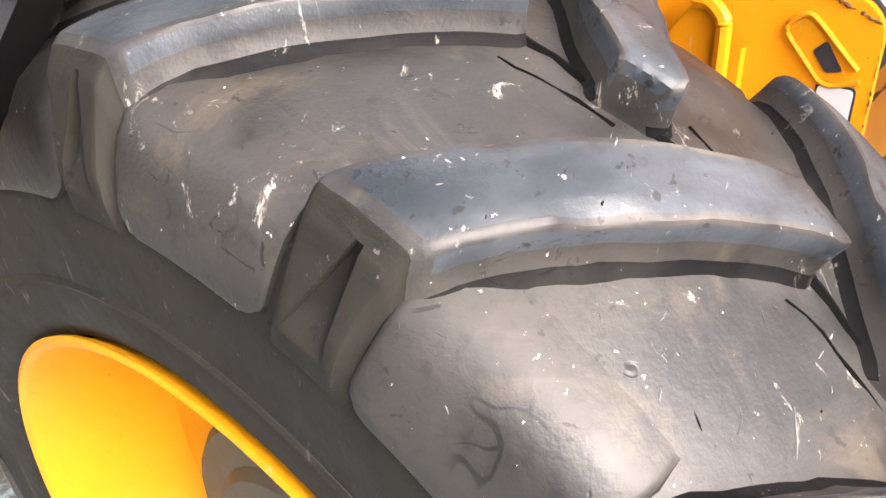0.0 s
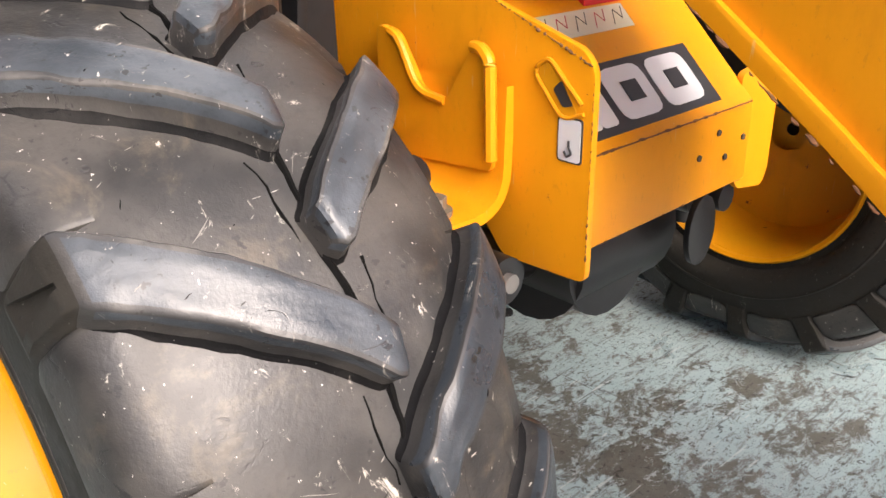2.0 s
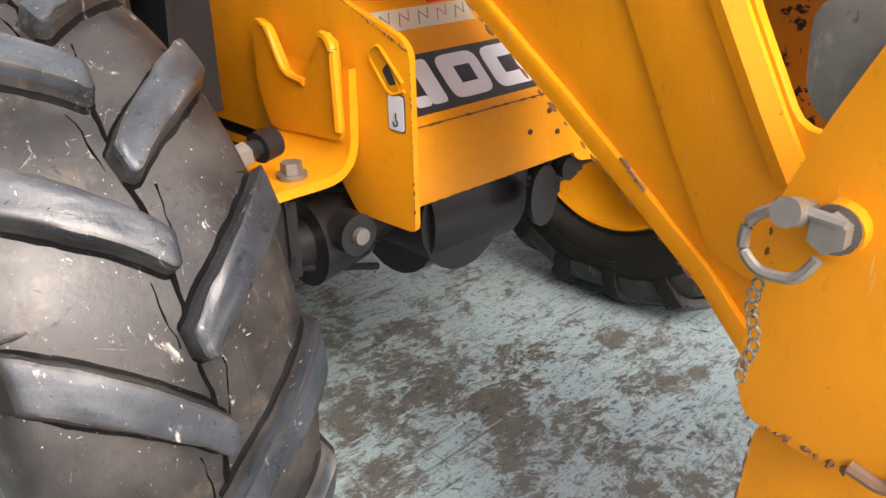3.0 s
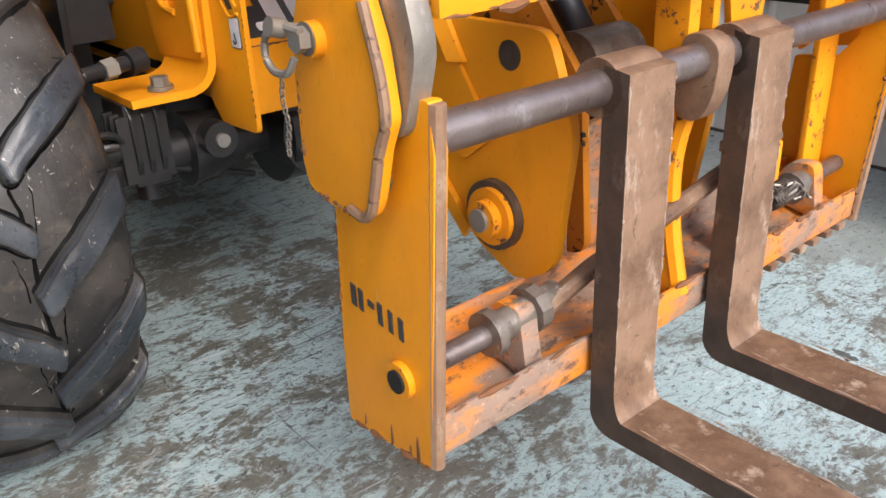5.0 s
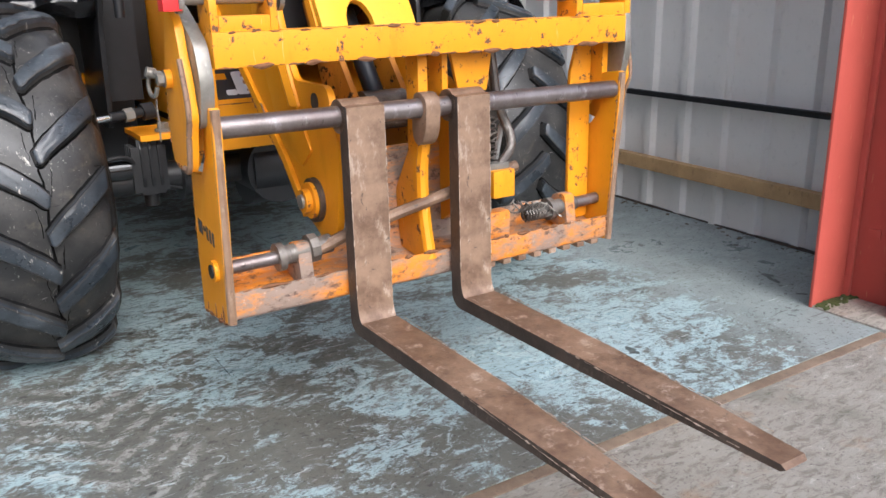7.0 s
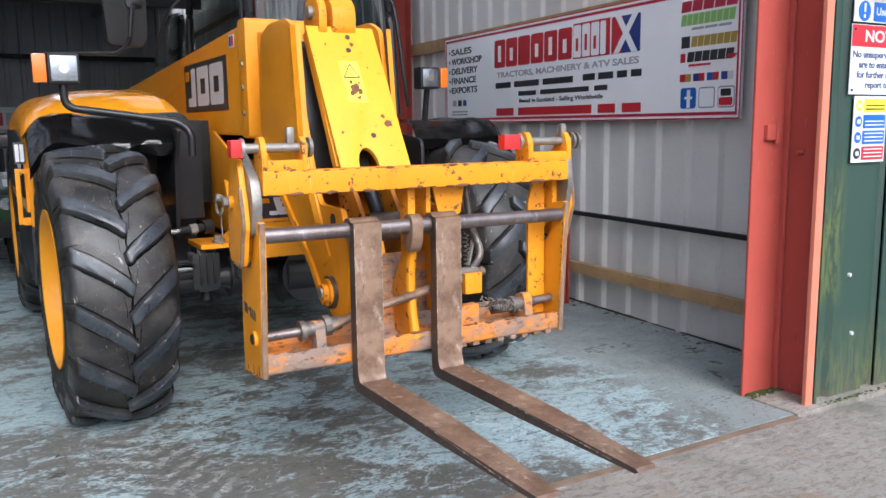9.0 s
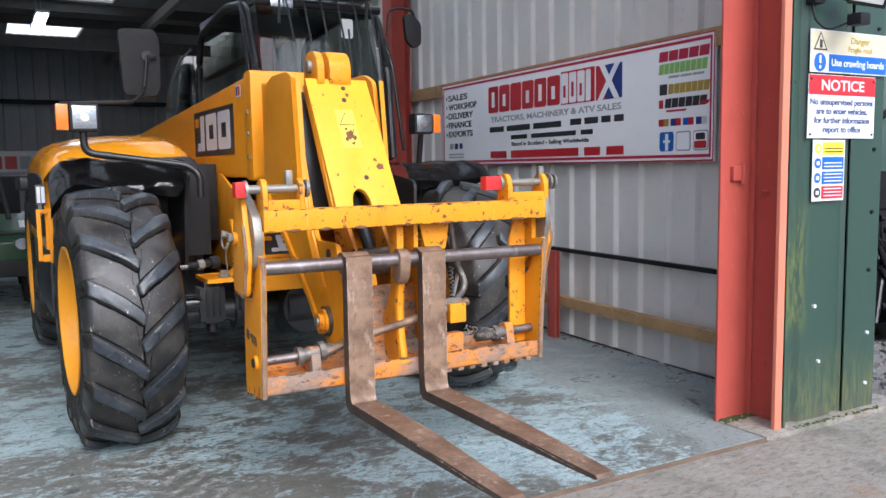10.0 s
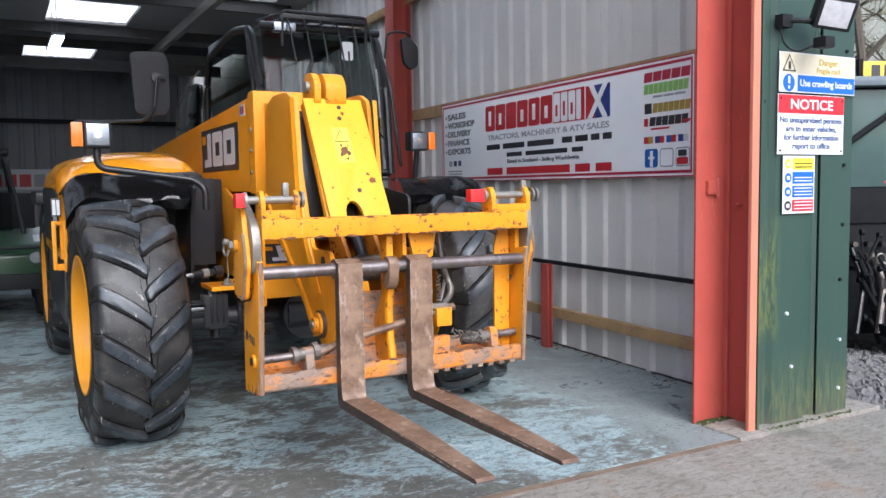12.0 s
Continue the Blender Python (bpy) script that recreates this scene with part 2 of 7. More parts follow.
S_INK = plain("sign_ink_blue", (0.06, 0.09, 0.20), 0.4, 0, 0.5, 0.05, 4, 0, 0.0)
S_GREY = plain("sign_grey", (0.35, 0.36, 0.38), 0.4, 0, 0.5, 0.05, 4, 0, 0.0)
S_GREEN = plain("sign_green", (0.28, 0.52, 0.14), 0.4, 0, 0.5, 0.05, 4, 0, 0.0)
S_YELLOW = plain("sign_yellow", (0.85, 0.68, 0.03), 0.4, 0, 0.5, 0.05, 4, 0, 0.0)
S_CREAM = plain("sign_cream", (0.58, 0.53, 0.38), 0.4, 0, 0.5, 0.08, 8, 0, 0.0)
S_GOLD = plain("sign_gold", (0.40, 0.29, 0.05), 0.4, 0, 0.5, 0.05, 4, 0, 0.0)
TUBE = glow("fluorescent_tube", (1.0, 0.97, 0.9), 14)


def cladding(name, col, stain, lo, hi, rough=0.42):
    m, t, b = nt(name)
    setp(b, rough, 0, 0.5)
    c = mixc(t, noise_tex(t, 1.3, 5, 0.6), tuple(v * 0.88 for v in col), tuple(v * 1.1 for v in col))
    f = ramp(t, noise_tex(t, 5, 8, 0.72, (2.2, 2.2, 0.35), 0.4), lo, hi)
    c = mixc(t, f, c, stain)
    c = mixc(t, mul(t, ramp(t, noise_tex(t, 30, 3), 0.55, 0.8), 0.25), c, tuple(v * 0.6 for v in col))
    t.links.new(c, b.inputs["Base Color"])
    bump(t, b, noise_tex(t, 2.5, 3), 0.15, 0.01)
    return m


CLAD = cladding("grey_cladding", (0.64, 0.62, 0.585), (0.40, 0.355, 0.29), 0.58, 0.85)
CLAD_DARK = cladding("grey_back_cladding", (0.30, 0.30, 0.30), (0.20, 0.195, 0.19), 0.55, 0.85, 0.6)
CLAD_GREEN = cladding("mossy_green_cladding", (0.032, 0.062, 0.047), (0.20, 0.24, 0.06), 0.55, 0.74)
def moss_sheet():
    """Green sheet with streaks of moss that grow up from the foot and down one pan."""
    m, t, b = nt("green_sheet_with_moss")
    setp(b, 0.42, 0, 0.5)
    c = mixc(t, noise_tex(t, 1.6, 5, 0.6), (0.027, 0.054, 0.042), (0.037, 0.071, 0.053))
    x = t.nodes.new("ShaderNodeSeparateXYZ")
    t.links.new(coords(t), x.inputs[0])
    streak = noise_tex(t, 16, 9, 0.76, (2.6, 2.6, 0.30), 0.7)
    foot = mul(t, ramp(t, x.outputs["Z"], 0.46, 0.05), ramp(t, streak, 0.44, 0.60))
    pan = mul(t, mul(t, ramp(t, x.outputs["X"], 2.17, 2.08), ramp(t, x.outputs["Z"], 1.25, 0.95)), mul(t, ramp(t, x.outputs["Z"], 0.42, 0.6), ramp(t, streak, 0.45, 0.58)))
    thin = mul(t, ramp(t, noise_tex(t, 6, 8, 0.75, (4, 4, 0.25), 0.3), 0.56, 0.70), 0.45)
    for f, col in ((thin, (0.085, 0.11, 0.06)), (foot, (0.125, 0.135, 0.055)), (pan, (0.125, 0.155, 0.045))):
        c = mixc(t, mul(t, f, 0.85), c, col)
    dirt = mul(t, ramp(t, x.outputs["Z"], 0.16, 0.0), ramp(t, noise_tex(t, 14, 6, 0.7), 0.42, 0.6))
    c = mixc(t, mul(t, dirt, 0.7), c, (0.10, 0.085, 0.06))
    t.links.new(c, b.inputs["Base Color"])
    bump(t, b, noise_tex(t, 2.5, 3), 0.15, 0.01)
    return m


MOSSY = moss_sheet()
ROOF = cladding("dark_roof_sheet", (0.30, 0.28, 0.26), (0.20, 0.185, 0.165), 0.5, 0.8, 0.8)


def addf(t, *fs):
    out = fs[0]
    for f in fs[1:]:
        n = t.nodes.new("ShaderNodeMath")
        n.operation = "ADD"
        for i, c in ((0, out), (1, f)):
            if isinstance(c, (int, float)):
                n.inputs[i].default_value = c
            else:
                t.links.new(c, n.inputs[i])
        out = n.outputs[0]
    return out


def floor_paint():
    """Blue-grey floor paint, flaked down to dark concrete, biased by lane and inner, with dusty tread prints."""
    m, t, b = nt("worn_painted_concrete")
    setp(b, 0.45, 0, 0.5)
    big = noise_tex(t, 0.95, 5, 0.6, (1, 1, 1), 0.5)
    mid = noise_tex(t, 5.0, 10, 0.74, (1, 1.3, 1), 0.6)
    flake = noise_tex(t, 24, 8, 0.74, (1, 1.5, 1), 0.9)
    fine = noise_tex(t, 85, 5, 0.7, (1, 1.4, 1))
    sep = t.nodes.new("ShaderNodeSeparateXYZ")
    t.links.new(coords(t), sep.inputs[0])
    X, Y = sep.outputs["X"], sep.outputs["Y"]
    # Wear with brightness put in: darker front lane, lighter floor under the machine.
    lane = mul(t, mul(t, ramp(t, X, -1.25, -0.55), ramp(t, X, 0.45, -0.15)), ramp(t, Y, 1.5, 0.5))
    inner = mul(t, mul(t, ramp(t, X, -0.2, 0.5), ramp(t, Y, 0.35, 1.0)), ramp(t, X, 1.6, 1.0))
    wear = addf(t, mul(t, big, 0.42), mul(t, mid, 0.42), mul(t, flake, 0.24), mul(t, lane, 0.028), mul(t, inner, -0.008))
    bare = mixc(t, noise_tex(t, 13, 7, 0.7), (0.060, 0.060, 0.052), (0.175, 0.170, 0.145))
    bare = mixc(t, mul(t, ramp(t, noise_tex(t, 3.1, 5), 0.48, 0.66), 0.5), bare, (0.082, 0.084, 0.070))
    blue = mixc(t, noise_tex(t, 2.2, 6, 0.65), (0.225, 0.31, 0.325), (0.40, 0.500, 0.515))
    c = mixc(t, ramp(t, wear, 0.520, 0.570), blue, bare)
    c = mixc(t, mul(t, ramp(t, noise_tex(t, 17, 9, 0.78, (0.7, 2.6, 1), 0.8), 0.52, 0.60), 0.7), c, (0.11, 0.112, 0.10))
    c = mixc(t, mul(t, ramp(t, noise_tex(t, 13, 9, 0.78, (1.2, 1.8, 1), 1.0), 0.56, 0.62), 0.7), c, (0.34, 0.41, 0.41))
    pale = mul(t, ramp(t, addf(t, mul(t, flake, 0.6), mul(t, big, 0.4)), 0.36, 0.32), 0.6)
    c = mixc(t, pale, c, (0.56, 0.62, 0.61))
    # plain grey screed along the side wall
    screed = mixc(t, noise_tex(t, 7, 7, 0.68, (1, 0.5, 1), 0.4), (0.165, 0.19, 0.185), (0.27, 0.305, 0.30))
    edge = ramp(t, addf(t, X, mul(t, mid, 0.9), mul(t, Y, -0.08)), 1.72, 1.98)
    c = mixc(t, mul(t, edge, 0.9), c, screed)
    # tread prints left in the dust where the wheel last rolled
    off = t.nodes.new("ShaderNodeMath")
    off.operation = "ABSOLUTE"
    t.links.new(addf(t, X, 0.96), off.inputs[0])
    v = addf(t, mul(t, Y, 46.0), mul(t, off.outputs[0], -42.0), mul(t, mid, 13.0))
    sn = t.nodes.new("ShaderNodeMath")
    sn.operation = "SINE"
    t.links.new(v, sn.inputs[0])
    prints = mul(t, mul(t, ramp(t, sn.outputs[0], 0.15, 0.8), ramp(t, off.outputs[0], 0.27, 0.19)), mul(t, ramp(t, Y, 1.1, 0.85), ramp(t, flake, 0.60, 0.44)))
    c = mixc(t, mul(t, prints, 0.38), c, (0.46, 0.47, 0.44))
    track = mul(t, mul(t, ramp(t, sn.outputs[0], 0.0, -0.7), ramp(t, off.outputs[0], 0.27, 0.19)), ramp(t, Y, 1.1, 0.85))
    c = mixc(t, mul(t, mul(t, track, 0.6), ramp(t, flake, 0.40, 0.55)), c, (0.085, 0.085, 0.078))
    # scratches, oil spots and grit
    for st, lo in (((0.3, 8.0, 1), 0.665), ((6.5, 0.35, 1), 0.69)):
        c = mixc(t, mul(t, ramp(t, noise_tex(t, 8, 3, 0.5, st, 0.35), lo, lo + 0.025), 0.65), c, (0.075, 0.078, 0.072))
    c = mixc(t, mul(t, ramp(t, noise_tex(t, 10, 3, 0.5, (0.5, 6.0, 1), 0.5), 0.675, 0.70), 0.5), c, (0.52, 0.56, 0.55))
    c = mixc(t, mul(t, ramp(t, noise_tex(t, 40, 4, 0.65, (1, 1.3, 1), 0.6), 0.585, 0.63), 0.75), c, (0.05, 0.05, 0.043))
    c = mixc(t, mul(t, ramp(t, fine, 0.575, 0.64), 0.75), c, (0.055, 0.055, 0.048))
    c = mixc(t, mul(t, ramp(t, noise_tex(t, 6.5, 3, 0.5, (1, 1, 1), 0.8), 0.70, 0.72), 0.85), c, (0.028, 0.028, 0.026))
    t.links.new(c, b.inputs["Base Color"])
    t.links.new(mixf(t, ramp(t, addf(t, mul(t, big, 0.7), mul(t, mid, 0.3)), 0.36, 0.62), 0.22, 0.62), b.inputs["Roughness"])
    bump(t, b, addf(t, mul(t, mid, 0.7), mul(t, flake, 0.5)), 0.25, 0.005)
    return m


def ground_mat(name, a, c2, c3, s1, s2, rough=0.85, bd=0.01):
    m, t, b = nt(name)
    setp(b, rough, 0, 0.4)
    c = mixc(t, noise_tex(t, s1, 8, 0.7), a, c2)
    c = mixc(t, ramp(t, noise_tex(t, s2, 6, 0.7), 0.52, 0.66), c, c3)
    t.links.new(c, b.inputs["Base Color"])
    bump(t, b, noise_tex(t, s2 * 1.5, 6, 0.7), 0.5, bd)
    return m


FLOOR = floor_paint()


def apron_mat():
    """Brushed yard concrete, stained brown and rusty, with pale ridges."""
    m, t, b = nt("rough_apron_concrete")
    setp(b, 0.8, 0, 0.4)
    c = mixc(t, noise_tex(t, 2.2, 8, 0.7), (0.19, 0.172, 0.145), (0.36, 0.335, 0.29))
    comb = noise_tex(t, 14, 9, 0.76, (1.0, 2.4, 1), 0.9)
    c = mixc(t, mul(t, ramp(t, comb, 0.47, 0.62), 0.7), c, (0.125, 0.108, 0.086))
    c = mixc(t, mul(t, ramp(t, comb, 0.42, 0.34), 0.7), c, (0.46, 0.43, 0.38))
    c = mixc(t, mul(t, ramp(t, noise_tex(t, 3.5, 6, 0.65), 0.56, 0.68), 0.45), c, (0.27, 0.16, 0.085))
    c = mixc(t, mul(t, ramp(t, noise_tex(t, 1.3, 4, 0.6), 0.55, 0.70), 0.5), c, (0.10, 0.105, 0.075))
    c = mixc(t, mul(t, ramp(t, noise_tex(t, 90, 4, 0.65), 0.58, 0.66), 0.6), c, (0.07, 0.062, 0.052))
    t.links.new(c, b.inputs["Base Color"])
    bump(t, b, addf(t, comb, mul(t, noise_tex(t, 60, 5, 0.7), 0.5)), 0.6, 0.008)
    return m


APRON = apron_mat()
GROUND = ground_mat("wet_gravel_yard", (0.11, 0.105, 0.095), (0.2, 0.19, 0.175), (0.05, 0.05, 0.047), 6, 60, 0.8, 0.02)
GRAVEL = ground_mat("pale_gravel", (0.12, 0.115, 0.11), (0.24, 0.235, 0.225), (0.1, 0.1, 0.1), 12, 80, 0.9, 0.02)
STRIP = rusty("brown_joint_strip", (0.13, 0.09, 0.06), (0.20, 0.145, 0.10), (0.07, 0.05, 0.035), 0.8, 0.0)
RUST_DARK_SHADE = rusty("dark_rust_and_side_shade", (0.045, 0.032, 0.024), (0.085, 0.06, 0.045), (0.16, 0.12, 0.09), 0.5, 0.2)
JOINT = plain("dark_joint", (0.06, 0.045, 0.035), 0.9, 0, 0.3, 0.4, 40)
BARK = plain("grey_bark", (0.10, 0.085, 0.065), 0.9, 0, 0.3, 0.4, 14)
TWIG = plain("pale_spring_twigs", (0.17, 0.165, 0.10), 0.8, 0, 0.3, 0.4, 3)


# ---- mesh helpers ----
def add_box(bm, a, b, bev=0.0):
    r = bmesh.ops.create_cube(bm, size=1)
    for v in r["verts"]:
        v.co = Vector([(a[i] + b[i]) / 2 + v.co[i] * (b[i] - a[i]) for i in range(3)])
    if bev:
        es = list({e for v in r["verts"] for e in v.link_edges})
        bmesh.ops.bevel(bm, geom=es, offset=bev, segments=2, profile=0.7, affect="EDGES")
    return bm


def boxm(a, b, bev=0.0):
    return add_box(bmesh.new(), a, b, bev)


def add_rod(bm, p, q, r, n=16, r2=None):
    p, q = Vector(p), Vector(q)
    m = Matrix.Translation((p + q) / 2) @ (q - p).to_track_quat("Z", "Y").to_matrix().to_4x4()
    bmesh.ops.create_cone(bm, cap_ends=True, segments=n, radius1=r, radius2=r if r2 is None else r2, depth=(q - p).length, matrix=m)
    return bm


def rod(p, q, r, n=16, r2=None):
    return add_rod(bmesh.new(), p, q, r, n, r2)


def add_tube(bm, pts, r, n=10):
    """A round tube along points, with rounded turns left to the points."""
    pts = [Vector(p) for p in pts]
    rings = []
    up = Vector((0, 0, 1))
    for i, p in enumerate(pts):
        d = (pts[min(i + 1, len(pts) - 1)] - pts[max(i - 1, 0)]).normalized()
        s = d.cross(up if abs(d.z) < 0.95 else Vector((1, 0, 0))).normalized()
        w = s.cross(d)
        rr = r[i] if isinstance(r, (list, tuple)) else r
        rings.append([bm.verts.new(p + rr * (math.cos(k * math.tau / n) * s + math.sin(k * math.tau / n) * w)) for k in range(n)])
    for a, b in zip(rings, rings[1:]):
        for k in range(n):
            bm.faces.new((a[k], a[(k + 1) % n], b[(k + 1) % n], b[k]))
    bm.faces.new(rings[0][::-1])
    bm.faces.new(rings[-1])
    return bm


def tube(pts, r, n=10):
    return add_tube(bmesh.new(), pts, r, n)


def arc_pts(pts, rad=0.05, n=5):
    """Rounds the corners of a polyline."""
    pts = [Vector(p) for p in pts]
    out = [pts[0]]
    for a, b, c in zip(pts, pts[1:], pts[2:]):
        u, w = (a - b), (c - b)
        k = min(rad, u.length * 0.45, w.length * 0.45)
        u, w = b + u.normalized() * k, b + w.normalized() * k
        for i in range(n + 1):
            f = i / n
            out.append(u * (1 - f) ** 2 + b * 2 * f * (1 - f) + w * f * f)
    out.append(pts[-1])
    return out


def add_plate(bm, poly, a, b, axis="x", bev=0.004):
    """A flat plate: the outline in the other two axes, from a to b along one axis."""
    def at(p, v):
        return (v, p[0], p[1]) if axis == "x" else (p[0], v, p[1]) if axis == "y" else (p[0], p[1], v)
    lo = [bm.verts.new(at(p, a)) for p in poly]
    hi = [bm.verts.new(at(p, b)) for p in poly]
    fs = [bm.faces.new(lo), bm.faces.new(hi[::-1])]
    n = len(poly)
    for i in range(n):
        fs.append(bm.faces.new((lo[i], hi[i], hi[(i + 1) % n], lo[(i + 1) % n])))
    bmesh.ops.recalc_face_normals(bm, faces=fs)
    if bev:
        bmesh.ops.bevel(bm, geom=list({e for f in fs[:2] for e in f.edges}), offset=bev, segments=2, profile=0.7, affect="EDGES")
    return bm


def plate(poly, a, b, axis="x", bev=0.004):
    return add_plate(bmesh.new(), poly, a, b, axis, bev)


def ngon(cx, cy, r, n=16, ry=None):
    return [(cx + r * math.cos(k * math.tau / n), cy + (ry or r) * math.sin(k * math.tau / n)) for k in range(n)]


def rounded(poly, rad=0.02, n=4):
    """An outline with rounded corners."""
    out = []
    m = len(poly)
    for i in range(m):
        a, b, c = Vector(poly[i - 1]), Vector(poly[i]), Vector(poly[(i + 1) % m])
        u, w = a - b, c - b
        k = min(rad, u.length * 0.45, w.length * 0.45)
        u, w = b + u.normalized() * k, b + w.normalized() * k
        for j in range(n + 1):
            f = j / n
            out.append(tuple(u * (1 - f) ** 2 + b * 2 * f * (1 - f) + w * f * f))
    return out


def finish(name, bm, mats, angle=35):
    me = bpy.data.meshes.new(name)
    bm.to_mesh(me)
    bm.free()
    for m in mats if isinstance(mats, (list, tuple)) else [mats]:
        me.materials.append(m)
    me.shade_smooth()
    me.set_sharp_from_angle(angle=radians(angle))
    return me


def thing(name, at, label, category, group=""):
    e = new(name)
    e.empty_display_size = 0.1
    e.location = at
    return tagged(e, label, category, group)


def part(name, bm, mats, parent, label="", angle=35):
    """One mesh object under a thing or a part, given in world coordinates."""
    ob = new(name, bm if isinstance(bm, bpy.types.Mesh) else finish(name, bm, mats, angle))
    ob.parent = parent
    if parent.type == "EMPTY":
        ob.matrix_parent_inverse = Matrix.Translation(parent.location).inverted()
    if label:
        tagged(ob, label)
    return ob


def solo(name, bm, mats, label, category, group="", kind=""):
    return tagged(new(name, finish(name, bm, mats)), label, category, group, kind)


def structure(name, bm, mats, label=""):
    return tagged(new(name, finish(name, bm, mats)), label, "", "", "structure")


def letters(body, size, m, width=None):
    """Lettering in the built-in font as a mesh in the xy plane, its left end at the origin and standing on y = 0."""
    cu = bpy.data.curves.new("lettering", "FONT")
    cu.body, cu.size, cu.extrude, cu.offset = body, size, 0.0008, size * 0.022
    ob = bpy.data.objects.new("lettering", cu)
    me = bpy.data.meshes.new_from_object(ob)
    bpy.data.objects.remove(ob)
    if width:
        xs = [v.co.x for v in me.vertices]
        k = width / max(1e-6, max(xs) - min(xs))
        x0 = min(xs)
        for v in me.vertices:
            v.co.x = (v.co.x - x0) * k
    me.materials.clear()
    me.materials.append(m)
    return me


# ---- the shed ----
def ribbed(length, height, pitch=0.29, depth=0.032, pan=0.20, sheet=0.006):
    """Box-profile sheet in the xz plane from x = 0, ribs towards -y."""
    xs, x = [], 0.0
    while x < length:
        s = (pitch - pan) * 0.22
        xs += [(x, 0.0), (x + pan, 0.0), (x + pan + s, -depth), (x + pitch - s, -depth)]
        x += pitch
    xs = [(min(a, length), d) for a, d in xs] + [(length, 0.0)]
    bm = bmesh.new()
    rows = []
    for z in (0.0, height):
        rows.append([bm.verts.new((a, d, z)) for a, d in xs])
    back = []
    for z in (0.0, height):
        back.append([bm.verts.new((a, d + sheet, z)) for a, d in xs])
    for i in range(len(xs) - 1):
        if xs[i + 1][0] - xs[i][0] < 1e-5 and abs(xs[i + 1][1] - xs[i][1]) < 1e-5:
            continue
        bm.faces.new((rows[0][i], rows[0][i + 1], rows[1][i + 1], rows[1][i]))
        bm.faces.new((back[0][i + 1], back[0][i], back[1][i], back[1][i + 1]))
    return bm


def moved(bm, m):
    bmesh.ops.transform(bm, matrix=m, verts=bm.verts)
    return bm


# ground, apron and the painted floor
structure("ground", boxm((-400, -400, -0.30), (400, 400, -0.05)), GROUND)
structure("apron", boxm((-14, -9.0, -0.049), (3.1, -0.445, -0.006), 0.004), APRON)
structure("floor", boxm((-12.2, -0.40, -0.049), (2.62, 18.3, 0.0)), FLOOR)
structure("floor_joint", boxm((-12.2, -0.445, -0.048), (1.76, -0.40, -0.003), 0.006), STRIP)

thr = boxm((1.765, -0.424, -0.04), (2.95, -0.09, 0.008), 0.006)
structure("threshold", thr, APRON)
WALL_TURN = -2.55
WALL = pose(2.385, 0.0, 0.0, 0, 0, WALL_TURN)      # local y runs along the side wall

# side wall: liner seen from inside, green sheet outside
structure("wall_east", moved(ribbed(18.2, 4.6, 0.2768, 0.034, 0.195), WALL @ pose(0.05, 18.1305, 0.0, 0, 0, -90)), CLAD)
structure("wall_east_outer", moved(boxm((0.20, -0.24, -0.02), (0.26, 18.2, 4.6)), WALL), CLAD_GREEN)
# thin uneven dark line along the foot of the wall
structure("wall_base_line", moved(tube([(0.02, 0.1 + 0.35 * i, 0.004) for i in range(50)], [0.008 + 0.006 * math.sin(i * 1.7) * math.sin(i * 0.6) for i in range(50)], 6), WALL), JOINT)
for i, (z0, z1, d, mt, nm) in enumerate(((0.245, 0.325, 0.05, TIMBER, "timber_rail"), (0.685, 0.715, 0.035, BLACK_MATT, "sheeting_rail"), (2.09, 2.21, 0.024, TIMBER, "timber_rail"), (3.4, 3.5, 0.05, TIMBER, "timber_rail"))):
    structure(nm, moved(boxm((-d, 0.08, z0), (0.008, 18.0, z1), 0.004), WALL), mt)


def stanchion(name, x, y, top, flange=0.2, depth=0.30, turn=0.0):
    """A steel I-column: two flanges and a web."""
    m = pose(x, y, 0, 0, 0, turn)
    bm = bmesh.new()
    add_box(bm, (0, -flange / 2, 0), (0.014, flange / 2, top), 0.003)
    add_box(bm, (depth - 0.014, -flange / 2, 0), (depth, flange / 2, top), 0.003)
    add_box(bm, (0.013, -0.006, 0), (depth - 0.013, 0.006, top))
    return structure(name, moved(bm, m), RED_STEEL)


stanchion("column_far", 2.36, 5.10, 4.4, 0.22, 0.22)
stanchion("column_mid", 2.34, 2.13, 0.70, 0.10, 0.05)
stanchion("column_back", 2.52, 10.3, 4.4, 0.22, 0.22)

# door post: red steel channel with its pale front edge, hinge block and bolt
door_post = thing("door_post", (1.9, -0.2, 0), "red oxide painted steel door post with bolts and scuffs", "post")
part("back_flange", boxm((1.760, -0.102, 0), (2.01, -0.088, 4.2), 0.003), RED_STEEL, door_post)
part("rib", boxm((1.975, -0.128, 0), (1.995, -0.100, 4.2), 0.005), RED_STEEL, door_post)
part("web", boxm((2.000, -0.300, 0), (2.012, -0.100, 4.2), 0.003), RED_STEEL, door_post)
part("edge_strip", boxm((1.885, -0.372, 0), (1.937, -0.350, 4.2), 0.003), RED_EDGE, door_post, "paler red edge strip")
hinge = part("hinge_block", boxm((1.83, -0.125, 1.285), (1.91, -0.100, 1.36), 0.004), RED_STEEL, door_post)
part("pin", rod((1.90, -0.128, 1.27), (1.90, -0.128, 1.375), 0.010, 10), RED_STEEL, hinge)
part("bolt", rod((2.0, -0.20, 1.225), (1.955, -0.20, 1.225), 0.011, 8), RED_STEEL, door_post)
part("bracket_scar", boxm((1.992, -0.22, 0.285), (2.001, -0.17, 0.325), 0.003), RED_STEEL, door_post)

